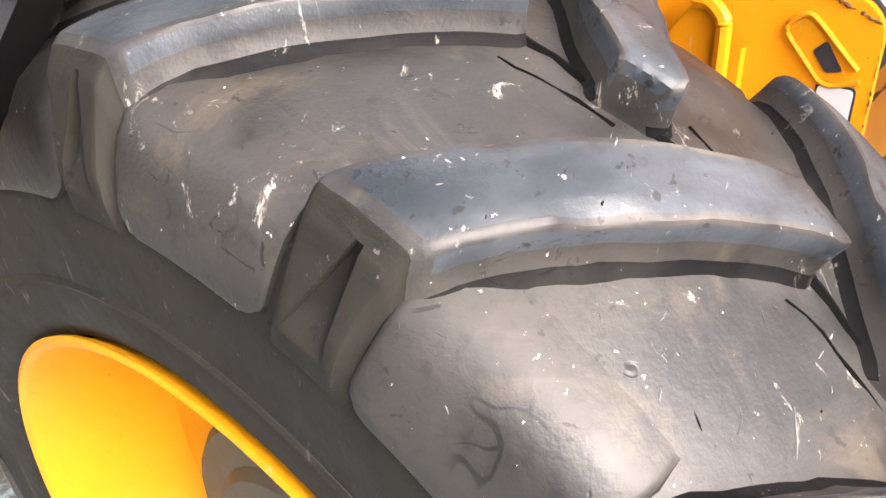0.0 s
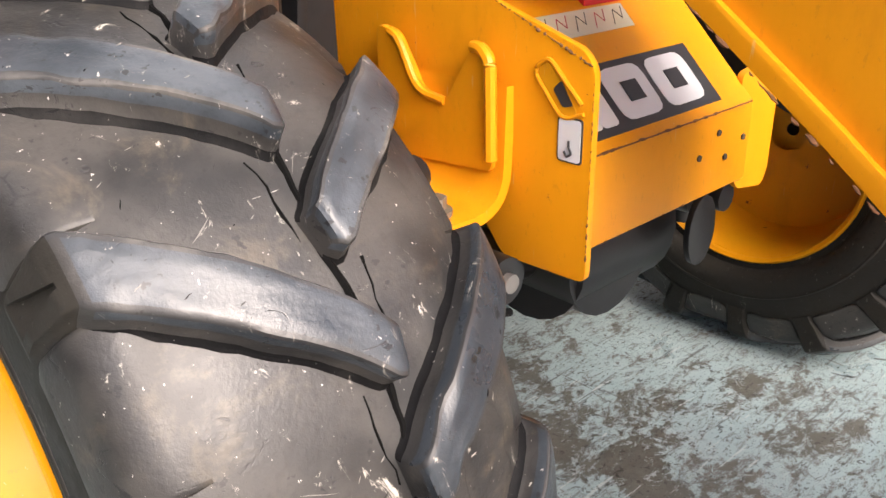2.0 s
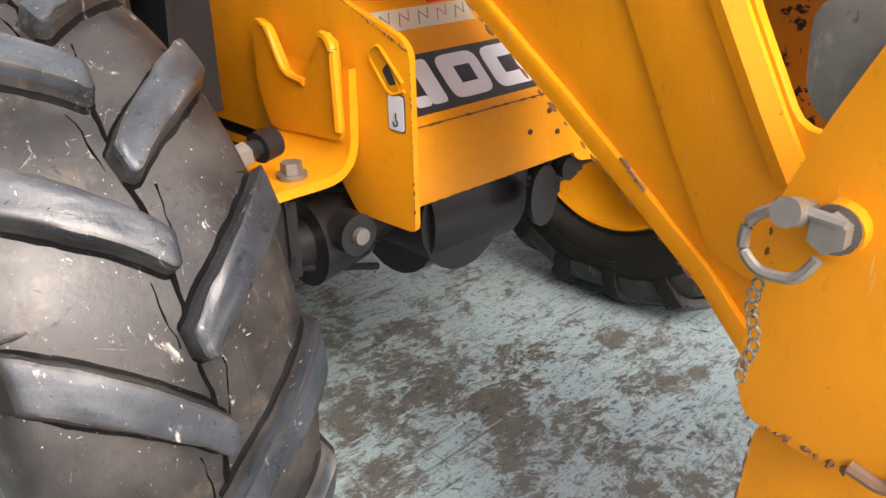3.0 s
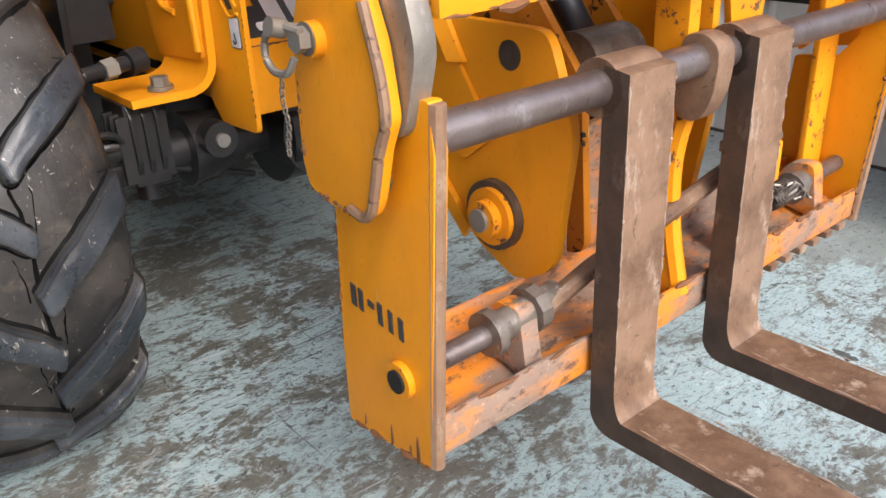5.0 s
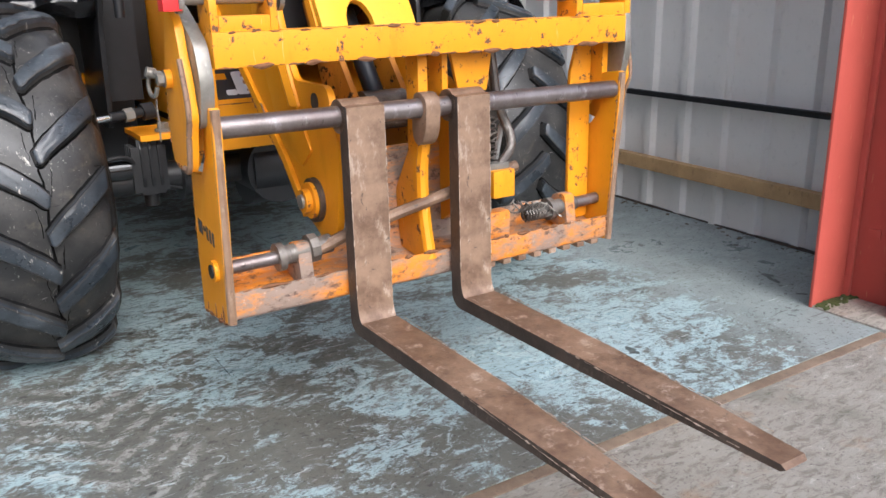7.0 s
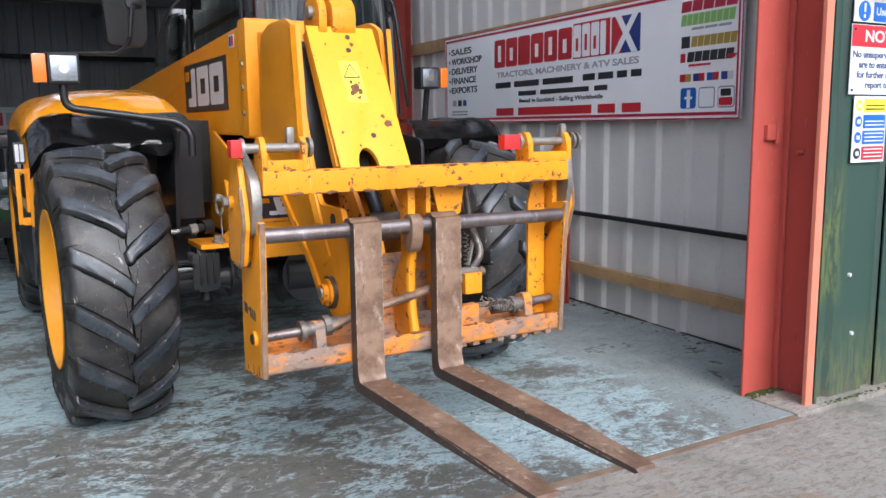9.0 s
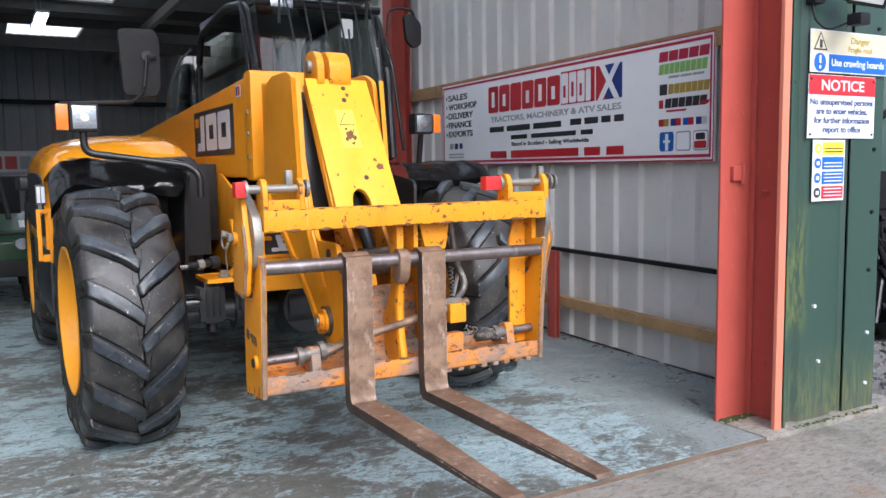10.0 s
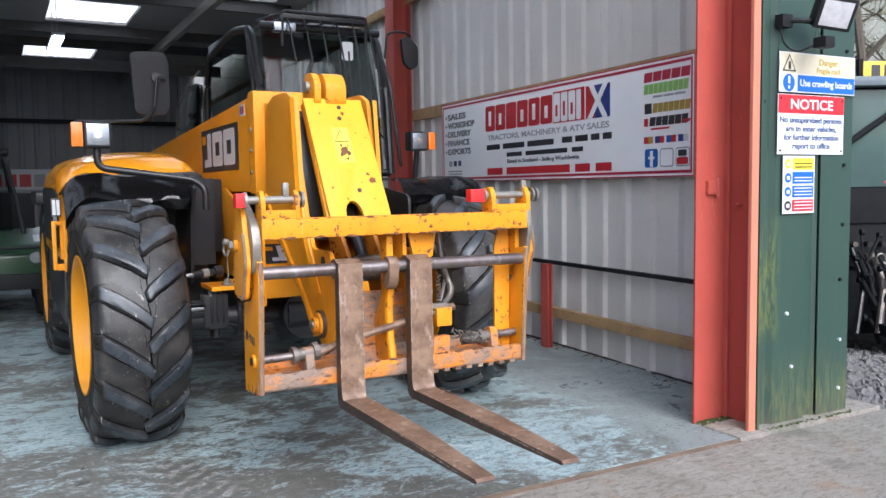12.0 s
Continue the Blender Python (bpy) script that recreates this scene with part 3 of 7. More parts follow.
# green corner cladding beside the door
corner = thing("corner_cladding", (2.3, -0.34, 0), "dark green profiled steel cladding with moss stains at the corner", "cladding")
part("sheet", plate([(1.945, -0.375), (1.965, -0.375), (2.02, -0.318), (2.075, -0.318), (2.10, -0.345), (2.36, -0.345), (2.385, -0.318), (2.44, -0.318), (2.46, -0.335), (2.46, -0.329), (2.437, -0.311), (2.383, -0.311), (2.357, -0.338), (2.103, -0.338), (2.078, -0.311), (2.017, -0.311), (1.965, -0.368), (1.945, -0.368)], -0.03, 4.5, "z", 0), MOSSY, corner)
part("corner_flashing", plate([(2.46, -0.352), (2.728, -0.352), (2.728, -0.05), (2.722, -0.05), (2.722, -0.346), (2.46, -0.346)], -0.03, 4.5, "z", 0), MOSSY, corner, "flat green corner flashing")
for x, y, z, mt in ((2.245, -0.352, 0.318, WHITE), (2.65, -0.358, 0.43, WHITE), (2.648, -0.358, 0.145, WHITE), (2.655, -0.358, 1.10, BLACK_MATT), (2.645, -0.358, 0.78, BLACK_MATT), (2.66, -0.358, 2.08, BLACK_MATT), (2.20, -0.352, 0.62, WHITE), (2.655, -0.358, 1.44, BLACK_MATT), (2.02, -0.325, 1.78, BLACK_MATT)):
    part("screw_cap", rod((x, y + 0.012, z), (x, y - 0.006, z), 0.010, 8), mt, corner)
structure("wall_east_front", boxm((2.016, -0.30, -0.03), (2.70, -0.12, 4.5)), CLAD_GREEN)
STRIP_DIRT = plain("brown_dirt", (0.13, 0.105, 0.08), 0.95, 0, 0.2, 0.5, 40)
MOSS = plain("moss", (0.055, 0.068, 0.022), 0.95, 0, 0.2, 0.5, 60, 0, 0.6)
rm = random.Random(8)
tuft = bmesh.new()
for i in range(90):
    x, y = 1.765 + 0.24 * rm.random(), -0.112 - 0.05 * rm.random() ** 2
    bmesh.ops.create_icosphere(tuft, subdivisions=1, radius=0.004 + 0.010 * rm.random(), matrix=Matrix.Translation((x, y, 0.010)) @ Matrix.Diagonal((1, 1, 0.7, 1)))
for i in range(70):
    x, y = 2.0 + 0.72 * rm.random(), -0.385 - 0.03 * rm.random()
    bmesh.ops.create_icosphere(tuft, subdivisions=1, radius=0.003 + 0.008 * rm.random(), matrix=Matrix.Translation((x, y, 0.008)) @ Matrix.Diagonal((1.4, 1, 0.6, 1)))
tagged(solo("moss", tuft, MOSS, "small moss tufts at the foot of the door post", "moss"), kind="stuff")
litter = bmesh.new()
for i in range(150):
    y = 0.15 + 4.2 * rm.random()
    sz = 0.002 + 0.008 * rm.random() ** 2
    add_box(litter, (-sz, -sz * 1.6, 0), (sz, sz * 1.6, sz * 0.5))
    litter.verts.ensure_lookup_table()
    bmesh.ops.transform(litter, matrix=WALL @ pose(-0.006 - 0.09 * rm.random() ** 2.2, y, 0.001, 0, 0, 180 * rm.random()), verts=litter.verts[-8:])
tagged(solo("litter", litter, STRIP_DIRT, "brown dirt and flakes along the foot of the wall", "dirt"), kind="stuff")

# back wall and roof with rooflights; unseen west wall, front wall and lintel added to bound the light
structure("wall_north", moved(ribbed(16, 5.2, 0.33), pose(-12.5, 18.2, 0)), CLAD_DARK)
structure("wall_north_rail", boxm((-12.3, 18.05, 2.95), (2.9, 18.15, 3.05)), BLACK_MATT)
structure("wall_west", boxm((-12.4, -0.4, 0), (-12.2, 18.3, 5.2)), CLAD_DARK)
# Unseen front wall, its edge placed to limit light from the left.
structure("unseen_wall_south", boxm((-12.4, -0.42, 0), (-5.2, -0.22, 4.6)), CLAD_GREEN)
structure("lintel", boxm((-5.2, -0.36, 3.95), (2.0, -0.16, 4.45)), CLAD_GREEN)
ROOF_Z = lambda y: 4.20
# Ninth and tenth are seen rooflights; the others are unseen, added as fill light.
ROOFLIGHTS_AND_FILLS = ((-0.20, 2.30, 0.55, 2.5), (-0.20, 2.30, 2.75, 4.7), (-0.20, 2.30, 4.95, 6.9), (0.90, 2.30, 7.15, 9.1), (-5.4, -2.4, 0.55, 2.5), (-5.4, -2.4, 2.75, 4.7), (-5.4, -2.4, 4.95, 6.9), (-2.6, -1.4, 7.15, 9.1), (-0.75, 0.52, 10.2, 11.9), (-0.98, 0.35, 14.4, 16.2), (-5.2, -3.4, 10.2, 11.7), (-9.6, -7.8, 4.2, 6.0), (-9.6, -7.8, 10.2, 11.7))
xs = sorted({-12.5, 2.95, *[v for l in ROOFLIGHTS_AND_FILLS for v in l[:2]]})
ys = sorted({-0.6, 18.4, *[v for l in ROOFLIGHTS_AND_FILLS for v in l[2:]]})
roof = bmesh.new()
for x0, x1 in zip(xs, xs[1:]):
    for y0, y1 in zip(ys, ys[1:]):
        if not any(l[0] <= (x0 + x1) / 2 <= l[1] and l[2] <= (y0 + y1) / 2 <= l[3] for l in ROOFLIGHTS_AND_FILLS):
            add_box(roof, (x0, y0, 4.20), (x1, y1, 4.28))
structure("ceiling", roof, ROOF)
PANEL, pt, pb = nt("rooflight_and_fill_sheet")
tr = pt.nodes.new("ShaderNodeBsdfTranslucent")
tr.inputs["Color"].default_value = (0.9, 0.92, 0.92, 1)
pt.links.new(tr.outputs["BSDF"], pt.nodes["Material Output"].inputs["Surface"])
for i, (x0, x1, y0, y1) in enumerate(ROOFLIGHTS_AND_FILLS):
    pbm = bmesh.new()
    n = int((x1 - x0) / 0.075)
    for k in range(n):
        a, b2 = x0 + (x1 - x0) * k / n, x0 + (x1 - x0) * (k + 1) / n
        za, zb = 4.24 + 0.012 * (k % 2), 4.24 + 0.012 * ((k + 1) % 2)
        pbm.faces.new([pbm.verts.new(c) for c in ((a, y0, za), (b2, y0, zb), (b2, y1, zb), (a, y1, za))])
    structure("rooflight_and_fill_%d" % (i + 1), pbm, PANEL)
for y in (0.4, 2.6, 4.8, 7.0, 9.2, 12.1, 13.6, 16.4):
    structure("purlin", boxm((-12.2, y, 4.04), (2.6, y + 0.08, 4.20), 0.004), GREY_STEEL)
for x in (1.15, -3.0, -7.2):
    structure("rafter", boxm((x, -0.2, 3.90), (x + 0.1, 18.2, 4.05), 0.004), plain("grey_rafter", (0.24, 0.22, 0.19), 0.8))
structure("tie_beam", boxm((-12, 13.0, 3.55), (2.4, 13.12, 3.75)), GREY_STEEL)

strip_light = thing("strip_light", (-0.7, 10.8, 3.6), "lit twin fluorescent strip light hanging on thin rods", "ceiling light")
part("batten", boxm((-0.78, 9.9, 3.62), (-0.60, 11.5, 3.66), 0.004), WHITE, strip_light)
for dx in (0.04, 0.14):
    part("tube", rod((-0.78 + dx, 9.92, 3.60), (-0.78 + dx, 11.48, 3.60), 0.019, 10), TUBE, strip_light, "bright fluorescent tube")
for y in (10.2, 11.2):
    part("hanger", rod((-0.69, y, 3.66), (-0.69, y, 4.20), 0.006, 6), PIPE, strip_light)


def lettered(parent, body, x, z, size, m, width, plane, nm="lettering"):
    me = letters(body, size, m, width)
    ob = new(nm, me)
    ob.parent = parent
    ob.matrix_parent_inverse = Matrix.Translation(parent.location).inverted()
    ob.matrix_basis = plane @ pose(x, z, 0)
    return ob


def flat(parent, x0, x1, z0, z1, m, plane, nm="bar", lift=0.0, skew=0.0, rad=0.0):
    bm = bmesh.new()
    pl = [(x0, z0), (x1, z0), (x1 + skew, z1), (x0 + skew, z1)]
    if rad:
        pl = rounded(pl, rad, 3)
    add_plate(bm, pl, lift, lift + 0.0012, "z", 0)
    ob = new(nm, finish(nm, bm, m))
    ob.parent = parent
    ob.matrix_parent_inverse = Matrix.Translation(parent.location).inverted()
    ob.matrix_basis = plane
    return ob


# the company banner on the side wall
banner = thing("banner_sign", (2.37, 2.3, 1.44), "long white company banner with red border on the side wall", "sign")
BW, BH = 3.62, 0.735
BP = WALL @ pose(-0.028, 0.515 + BW * 1.025, 1.393, 90, 0, -90) @ Matrix.Diagonal((1.025, 1.082, 1, 1))      # x runs towards the door, y up
part("board", moved(boxm((0, 0, -0.018), (BW, BH, 0), 0.002), BP), WHITE_VINYL, banner)
for a in ((0.0, BW, 0.0, 0.008), (0.0, BW, BH - 0.008, BH), (0.0, 0.008, 0, BH), (BW - 0.008, BW, 0, BH), (0.03, BW - 0.03, 0.022, 0.040), (0.03, BW - 0.03, BH - 0.040, BH - 0.022), (0.022, 0.036, 0.022, BH - 0.022), (BW - 0.036, BW - 0.022, 0.022, BH - 0.022)):
    flat(banner, *a, S_DKRED, BP, "border", 0.001)
for i, w in enumerate(("SALES", "WORKSHOP", "DELIVERY", "FINANCE", "EXPORTS")):
    z = 0.585 - i * 0.082
    flat(banner, 0.085, 0.105, z + 0.012, z + 0.034, S_BLACK, BP, "bullet", 0.001)
    lettered(banner, w, 0.13, z, 0.072, S_BLACK, (0.38, 0.56, 0.49, 0.46, 0.48)[i], BP @ pose(0, 0, 0.001))
for i, (w, m) in enumerate(((0.07, S_GREY), (0.07, S_BLACK), (0.06, S_NAVY))):
    flat(banner, 0.15 + i * 0.10, 0.15 + i * 0.10 + w, 0.145, 0.195, m, BP, "badge", 0.001, 0, 0.012)
for z in (0.09, 0.065):
    flat(banner, 0.13, 0.43, z, z + 0.013, S_GREY, BP, "bar", 0.001)
x = 0.91
for i in range(6):
    flat(banner, x, x + 0.172, 0.43, 0.645, S_RED, BP, "block", 0.001, 0.004, 0.022)
    if i != 2:
        flat(banner, x + 0.062, x + 0.110, 0.475, 0.600 - 0.03 * (i % 2), WHITE_VINYL, BP, "slot", 0.003)
    x += 0.186
flat(banner, 2.03, 2.45, 0.425, 0.66, S_RED, BP, "panel", 0.001)
for i in range(4):
    flat(banner, 2.035 + i * 0.104, 2.125 + i * 0.104 - (0.03 if i == 3 else 0), 0.432, 0.648, WHITE_VINYL, BP, "block", 0.003, 0.0, 0.016)
    if i < 3:
        flat(banner, 2.066 + i * 0.104, 2.094 + i * 0.104, 0.475, 0.56 + 0.02 * (i % 2), S_RED, BP, "slot", 0.005)
flat(banner, 2.47, 2.76, 0.425, 0.655, S_NAVY, BP, "emblem", 0.001)
flat(banner, 2.47, 2.58, 0.425, 0.655, S_RED, BP, "emblem", 0.003)
flat(banner, 2.49, 2.55, 0.425, 0.655, WHITE_VINYL, BP, "emblem_stripe", 0.005, 0.19)
flat(banner, 2.68, 2.74, 0.425, 0.655, WHITE_VINYL, BP, "emblem_stripe", 0.006, -0.17)
lettered(banner, "TRACTORS, MACHINERY & ATV SALES", 0.95, 0.352, 0.06, S_GREY, 1.80, BP @ pose(0, 0, 0.001))


def word_bars(x0, x1, z, h, m, sizes):
    """Unreadable or private writing, word by word."""
    k = (x1 - x0) / (sum(sizes) + 0.35 * (len(sizes) - 1))
    x = x0
    for w in sizes:
        flat(banner, x, x + w * k, z, z + h, m, BP, "bar", 0.001)
        x += (w + 0.35) * k


word_bars(0.93, 2.03, 0.268, 0.044, S_BLACK, (1.6, 2.4, 2.6))
word_bars(2.15, 2.78, 0.272, 0.044, S_BLACK, (1.2, 1.4, 0.9, 0.9))
word_bars(1.29, 2.43, 0.200, 0.034, S_BLACK, (1.4, 3.4, 0.8))
lettered(banner, "Based in Scotland - Selling Worldwide", 1.30, 0.148, 0.042, S_BLACK, 1.08, BP @ pose(0, 0, 0.001))
word_bars(0.94, 2.78, 0.052, 0.058, S_RED, (1.3, 4.6, 0.9, 0.9))
for z, h, m, a, b2, k in ((0.606, 0.060, S_DKRED, 3.13, 3.58, 5), (0.530, 0.062, S_GREEN, 3.13, 3.56, 9), (0.502, 0.014, S_GREY, 3.22, 3.54, 3), (0.408, 0.058, S_GOLD, 3.22, 3.58, 7), (0.325, 0.056, S_BLACK, 3.19, 3.56, 6), (0.300, 0.012, S_RED, 3.20, 3.40, 1)):
    w = (b2 - a) / k
    for i in range(k):
        flat(banner, a + i * w, a + (i + 0.9) * w, z, z + h, m, BP, "block", 0.001, 0.008)
flat(banner, 3.14, 3.21, 0.405, 0.470, S_BLACK, BP, "block", 0.001)
flat(banner, 3.135, 3.175, 0.325, 0.375, S_RED, BP, "block", 0.001)
flat(banner, 3.50, 3.57, 0.330, 0.350, S_RED, BP, "tick", 0.003, 0.02)
for i, (m1, m2) in enumerate(((S_RED, S_GOLD), (S_NAVY, S_RED), (S_BLUE, S_RED), (S_NAVY, WHITE))):
    flat(banner, 3.135 + i * 0.112, 3.182 + i * 0.112, 0.215, 0.258, m1, BP, "badge", 0.001)
    flat(banner, 3.182 + i * 0.112, 3.226 + i * 0.112, 0.215, 0.258, m2, BP, "badge", 0.001)
for i, m in enumerate((S_BLUE, S_GREY, S_GREY)):
    flat(banner, 3.145 + i * 0.152, 3.275 + i * 0.152, 0.062, 0.180, m, BP, "icon", 0.001, 0, 0.02)
flat(banner, 3.20, 3.228, 0.066, 0.168, WHITE_VINYL, BP, "icon_mark", 0.003)
flat(banner, 3.18, 3.245, 0.115, 0.130, WHITE_VINYL, BP, "icon_mark", 0.003)
flat(banner, 3.305, 3.42, 0.070, 0.172, WHITE_VINYL, BP, "icon_mark", 0.003, 0, 0.015)
flat(banner, 3.456, 3.572, 0.070, 0.172, WHITE_VINYL, BP, "icon_mark", 0.003, 0, 0.015)
flat(banner, 3.462, 3.566, 0.075, 0.118, S_RED, BP, "icon_mark", 0.005, 0, 0.012)
flat(banner, 3.475, 3.553, 0.126, 0.164, S_BLACK, BP, "icon_mark", 0.005, 0, 0.01)

# safety signs on the green cladding
def sign_plane(x, z, y=-0.362):
    return pose(x, y, z, 90, 0, 0)


danger = thing("danger_sign", (2.4, -0.36, 1.83), "faded white and blue roof safety sign screwed to green cladding", "sign")
DP = sign_plane(2.09, 1.832, -0.366)
part("board", moved(boxm((0, 0, -0.004), (0.63, 0.213, 0)), DP), WHITE, danger)
flat(danger, 0.005, 0.625, 0.100, 0.208, S_CREAM, DP, "panel", 0.0005)
flat(danger, 0.145, 0.625, 0.006, 0.094, S_BLUE, DP, "panel", 0.0005)
lettered(danger, "Danger", 0.32, 0.155, 0.046, S_GOLD, 0.155, DP @ pose(0, 0, 0.002))
lettered(danger, "Fragile roof", 0.30, 0.112, 0.040, S_GOLD, 0.20, DP @ pose(0, 0, 0.002))
lettered(danger, "Use crawling boards", 0.165, 0.036, 0.05, WHITE, 0.44, DP @ pose(0, 0, 0.002))
disc = bmesh.new()
add_plate(disc, ngon(0.075, 0.050, 0.047, 20), 0.0005, 0.0015, "z", 0)
part("disc", moved(disc, DP), S_BLUE, danger)
flat(danger, 0.068, 0.082, 0.045, 0.085, WHITE, DP, "mark", 0.002)
flat(danger, 0.068, 0.082, 0.018, 0.034, WHITE, DP, "mark", 0.002)
tri = bmesh.new()
add_plate(tri, [(0.02, 0.11), (0.13, 0.11), (0.075, 0.205)], 0.001, 0.002, "z", 0)
part("triangle", moved(tri, DP), S_BLACK, danger)
tri = bmesh.new()
add_plate(tri, [(0.034, 0.118), (0.116, 0.118), (0.075, 0.19)], 0.002, 0.003, "z", 0)
part("triangle_face", moved(tri, DP), S_CREAM, danger)
flat(danger, 0.066, 0.086, 0.122, 0.162, S_BLACK, DP, "mark", 0.0035)

notice = thing("notice_sign", (2.36, -0.36, 1.5), "white notice sign with a red header on green cladding", "sign")
NP = sign_plane(2.088, 1.498)
part("board", moved(boxm((0, 0, -0.004), (0.548, 0.324, 0)), NP), WHITE, notice)
flat(notice, 0.003, 0.545, 0.222, 0.321, S_RED, NP, "header", 0.0005)
lettered(notice, "NOTICE", 0.10, 0.246, 0.075, WHITE, 0.35, NP @ pose(0, 0, 0.002))
for i, (w, a, b2) in enumerate((("No unsupervised persons", 0.015, 0.515), ("are to enter vehicles,", 0.065, 0.42), ("for further information", 0.05, 0.455), ("report to office", 0.12, 0.31))):
    lettered(notice, w, a, 0.172 - i * 0.047, 0.044, S_INK, b2, NP @ pose(0, 0, 0.001))
for a, b2 in ((0.02, 0.02), (0.528, 0.02), (0.02, 0.30), (0.528, 0.30)):
    sc = bmesh.new()
    add_plate(sc, ngon(a, b2, 0.006, 8), 0, 0.004, "z", 0)
    part("screw", moved(sc, NP), BLACK_MATT, notice)

warn = thing("warning_sign", (2.26, -0.36, 1.17), "white sign with yellow, blue and red safety panels", "sign")
WP = sign_plane(2.137, 1.174)
part("board", moved(boxm((0, 0, -0.004), (0.258, 0.316, 0)), WP), WHITE, warn)
for i, m in enumerate((S_RED, S_BLUE, S_BLUE, S_YELLOW)):
    z = 0.012 + i * 0.076
    flat(warn, 0.075, 0.248, z, z + 0.064, m, WP, "panel", 0.0005)
    d = bmesh.new()
    add_plate(d, ngon(0.04, z + 0.032, 0.027, 14), 0.0005, 0.0015, "z", 0)
    part("symbol", moved(d, WP), (S_BLACK, S_BLUE, S_BLUE, S_YELLOW)[i], warn)
    flat(warn, 0.028, 0.052, z + 0.022, z + 0.042, WHITE, WP, "mark", 0.002)
    for k in range(3 if i < 2 else 2):
        flat(warn, 0.09, 0.235, z + 0.012 + k * 0.018, z + 0.018 + k * 0.018, WHITE if i < 3 else S_BLACK, WP, "bar", 0.002)

flood = thing("flood_light", (2.40, -0.36, 2.25), "black outdoor flood light with sensor on green cladding", "flood light")
FP = pose(2.30, -0.52, 2.235, 22, 8, -24) @ Matrix.Scale(0.8, 4)
part("housing", moved(boxm((-0.12, -0.05, -0.10), (0.12, 0.05, 0.10), 0.02), FP), BLACK_MATT, flood)
rim_b = boxm((-0.125, -0.062, -0.105), (0.125, -0.045, 0.105), 0.01)
part("bezel", moved(rim_b, FP), BLACK, flood)
part("lens", moved(boxm((-0.10, -0.066, -0.082), (0.10, -0.061, 0.082), 0.002), FP), LENS_BRIGHT, flood, "mirror-bright lamp window")
part("arm", tube(arc_pts([(2.11, -0.35, 2.20), (2.15, -0.42, 2.20), (2.26, -0.48, 2.19)], 0.03), 0.014, 8), BLACK_MATT, flood)
part("wall_box", boxm((2.07, -0.40, 2.165), (2.15, -0.345, 2.235), 0.008), BLACK_MATT, flood)
part("sensor", boxm((2.20, -0.56, 2.045), (2.28, -0.48, 2.105), 0.015), BLACK_MATT, flood)
part("cable", tube(arc_pts([(2.09, -0.37, 2.17), (2.10, -0.38, 2.08), (2.15, -0.42, 2.03), (2.22, -0.5, 2.07)], 0.06), 0.006, 6), BLACK_MATT, flood)

# banner far back on the end wall
back_banner = thing("back_banner", (-1.6, 18.1, 1.4), "pale company banner hung far back on the end wall", "sign")
part("board", boxm((-3.4, 18.10, 1.12), (0.71, 18.13, 1.88), 0.004), WHITE, back_banner)
for i in range(8):
    part("block", boxm((-2.3 + i * 0.3, 18.09, 1.47), (-2.06 + i * 0.3, 18.10, 1.76)), S_RED if i < 5 else S_GREY, back_banner)
part("emblem", boxm((0.36, 18.09, 1.45), (0.68, 18.10, 1.80)), S_NAVY, back_banner)
part("bar", boxm((-2.2, 18.09, 1.33), (0.5, 18.10, 1.40)), S_GREY, back_banner)


# ---- the telehandler ----
def lathe(profile, seg=72, axis_flip=1):
    """Turns a profile of (along x, radius) about the x axis."""
    bm = bmesh.new()
    rings = []
    for s, r in profile:
        rings.append([bm.verts.new((s, r * math.cos(k * math.tau / seg), r * math.sin(k * math.tau / seg))) for k in range(seg)])
    for a, b in zip(rings, rings[1:]):
        for k in range(seg):
            bm.faces.new((a[k], a[(k + 1) % seg], b[(k + 1) % seg], b[k]))
    return bm


TYRE_R = 0.685
CARCASS = [(-0.205, 0.362), (-0.231, 0.372), (-0.2435, 0.395), (-0.2475, 0.43), (-0.2475, 0.48), (-0.2445, 0.53), (-0.239, 0.565), (-0.233, 0.590), (-0.224, 0.607), (-0.205, 0.619), (-0.17, 0.629), (-0.12, 0.636), (-0.07, 0.640), (0.0, 0.642)]
CARCASS = CARCASS + [(-s, r) for s, r in CARCASS[-2::-1]] + [(0.198, 0.328)]


LUG_PATH = [  # along x, top radius, base along x, base radius
    (0.0110, 0.6700, 0.0135, 0.6425), (0.0095, 0.6790, 0.0100, 0.6425), (0.0040, 0.6830, 0.0040, 0.6425), (-0.0120, 0.6842, -0.0120, 0.6425), (-0.0350, 0.6835, -0.0350, 0.6420), (-0.0600, 0.6825, -0.0600, 0.6410),
    (-0.0850, 0.6799, -0.0850, 0.6394), (-0.1100, 0.6768, -0.1100, 0.6373), (-0.1350, 0.6726, -0.1350, 0.6353), (-0.1600, 0.6674, -0.1600, 0.6311), (-0.1850, 0.6612, -0.1850, 0.6259), (-0.2050, 0.6550, -0.2050, 0.6186),
    (-0.2180, 0.6498, -0.2170, 0.6103), (-0.2255, 0.6436, -0.2250, 0.6020), (-0.2360, 0.6270, -0.2301, 0.5937), (-0.2436, 0.5968, -0.2369, 0.5813), (-0.2510, 0.5657, -0.2425, 0.5605), (-0.2520, 0.5418, -0.2460, 0.5377),
    (-0.2485, 0.5190, -0.2480, 0.5190)]


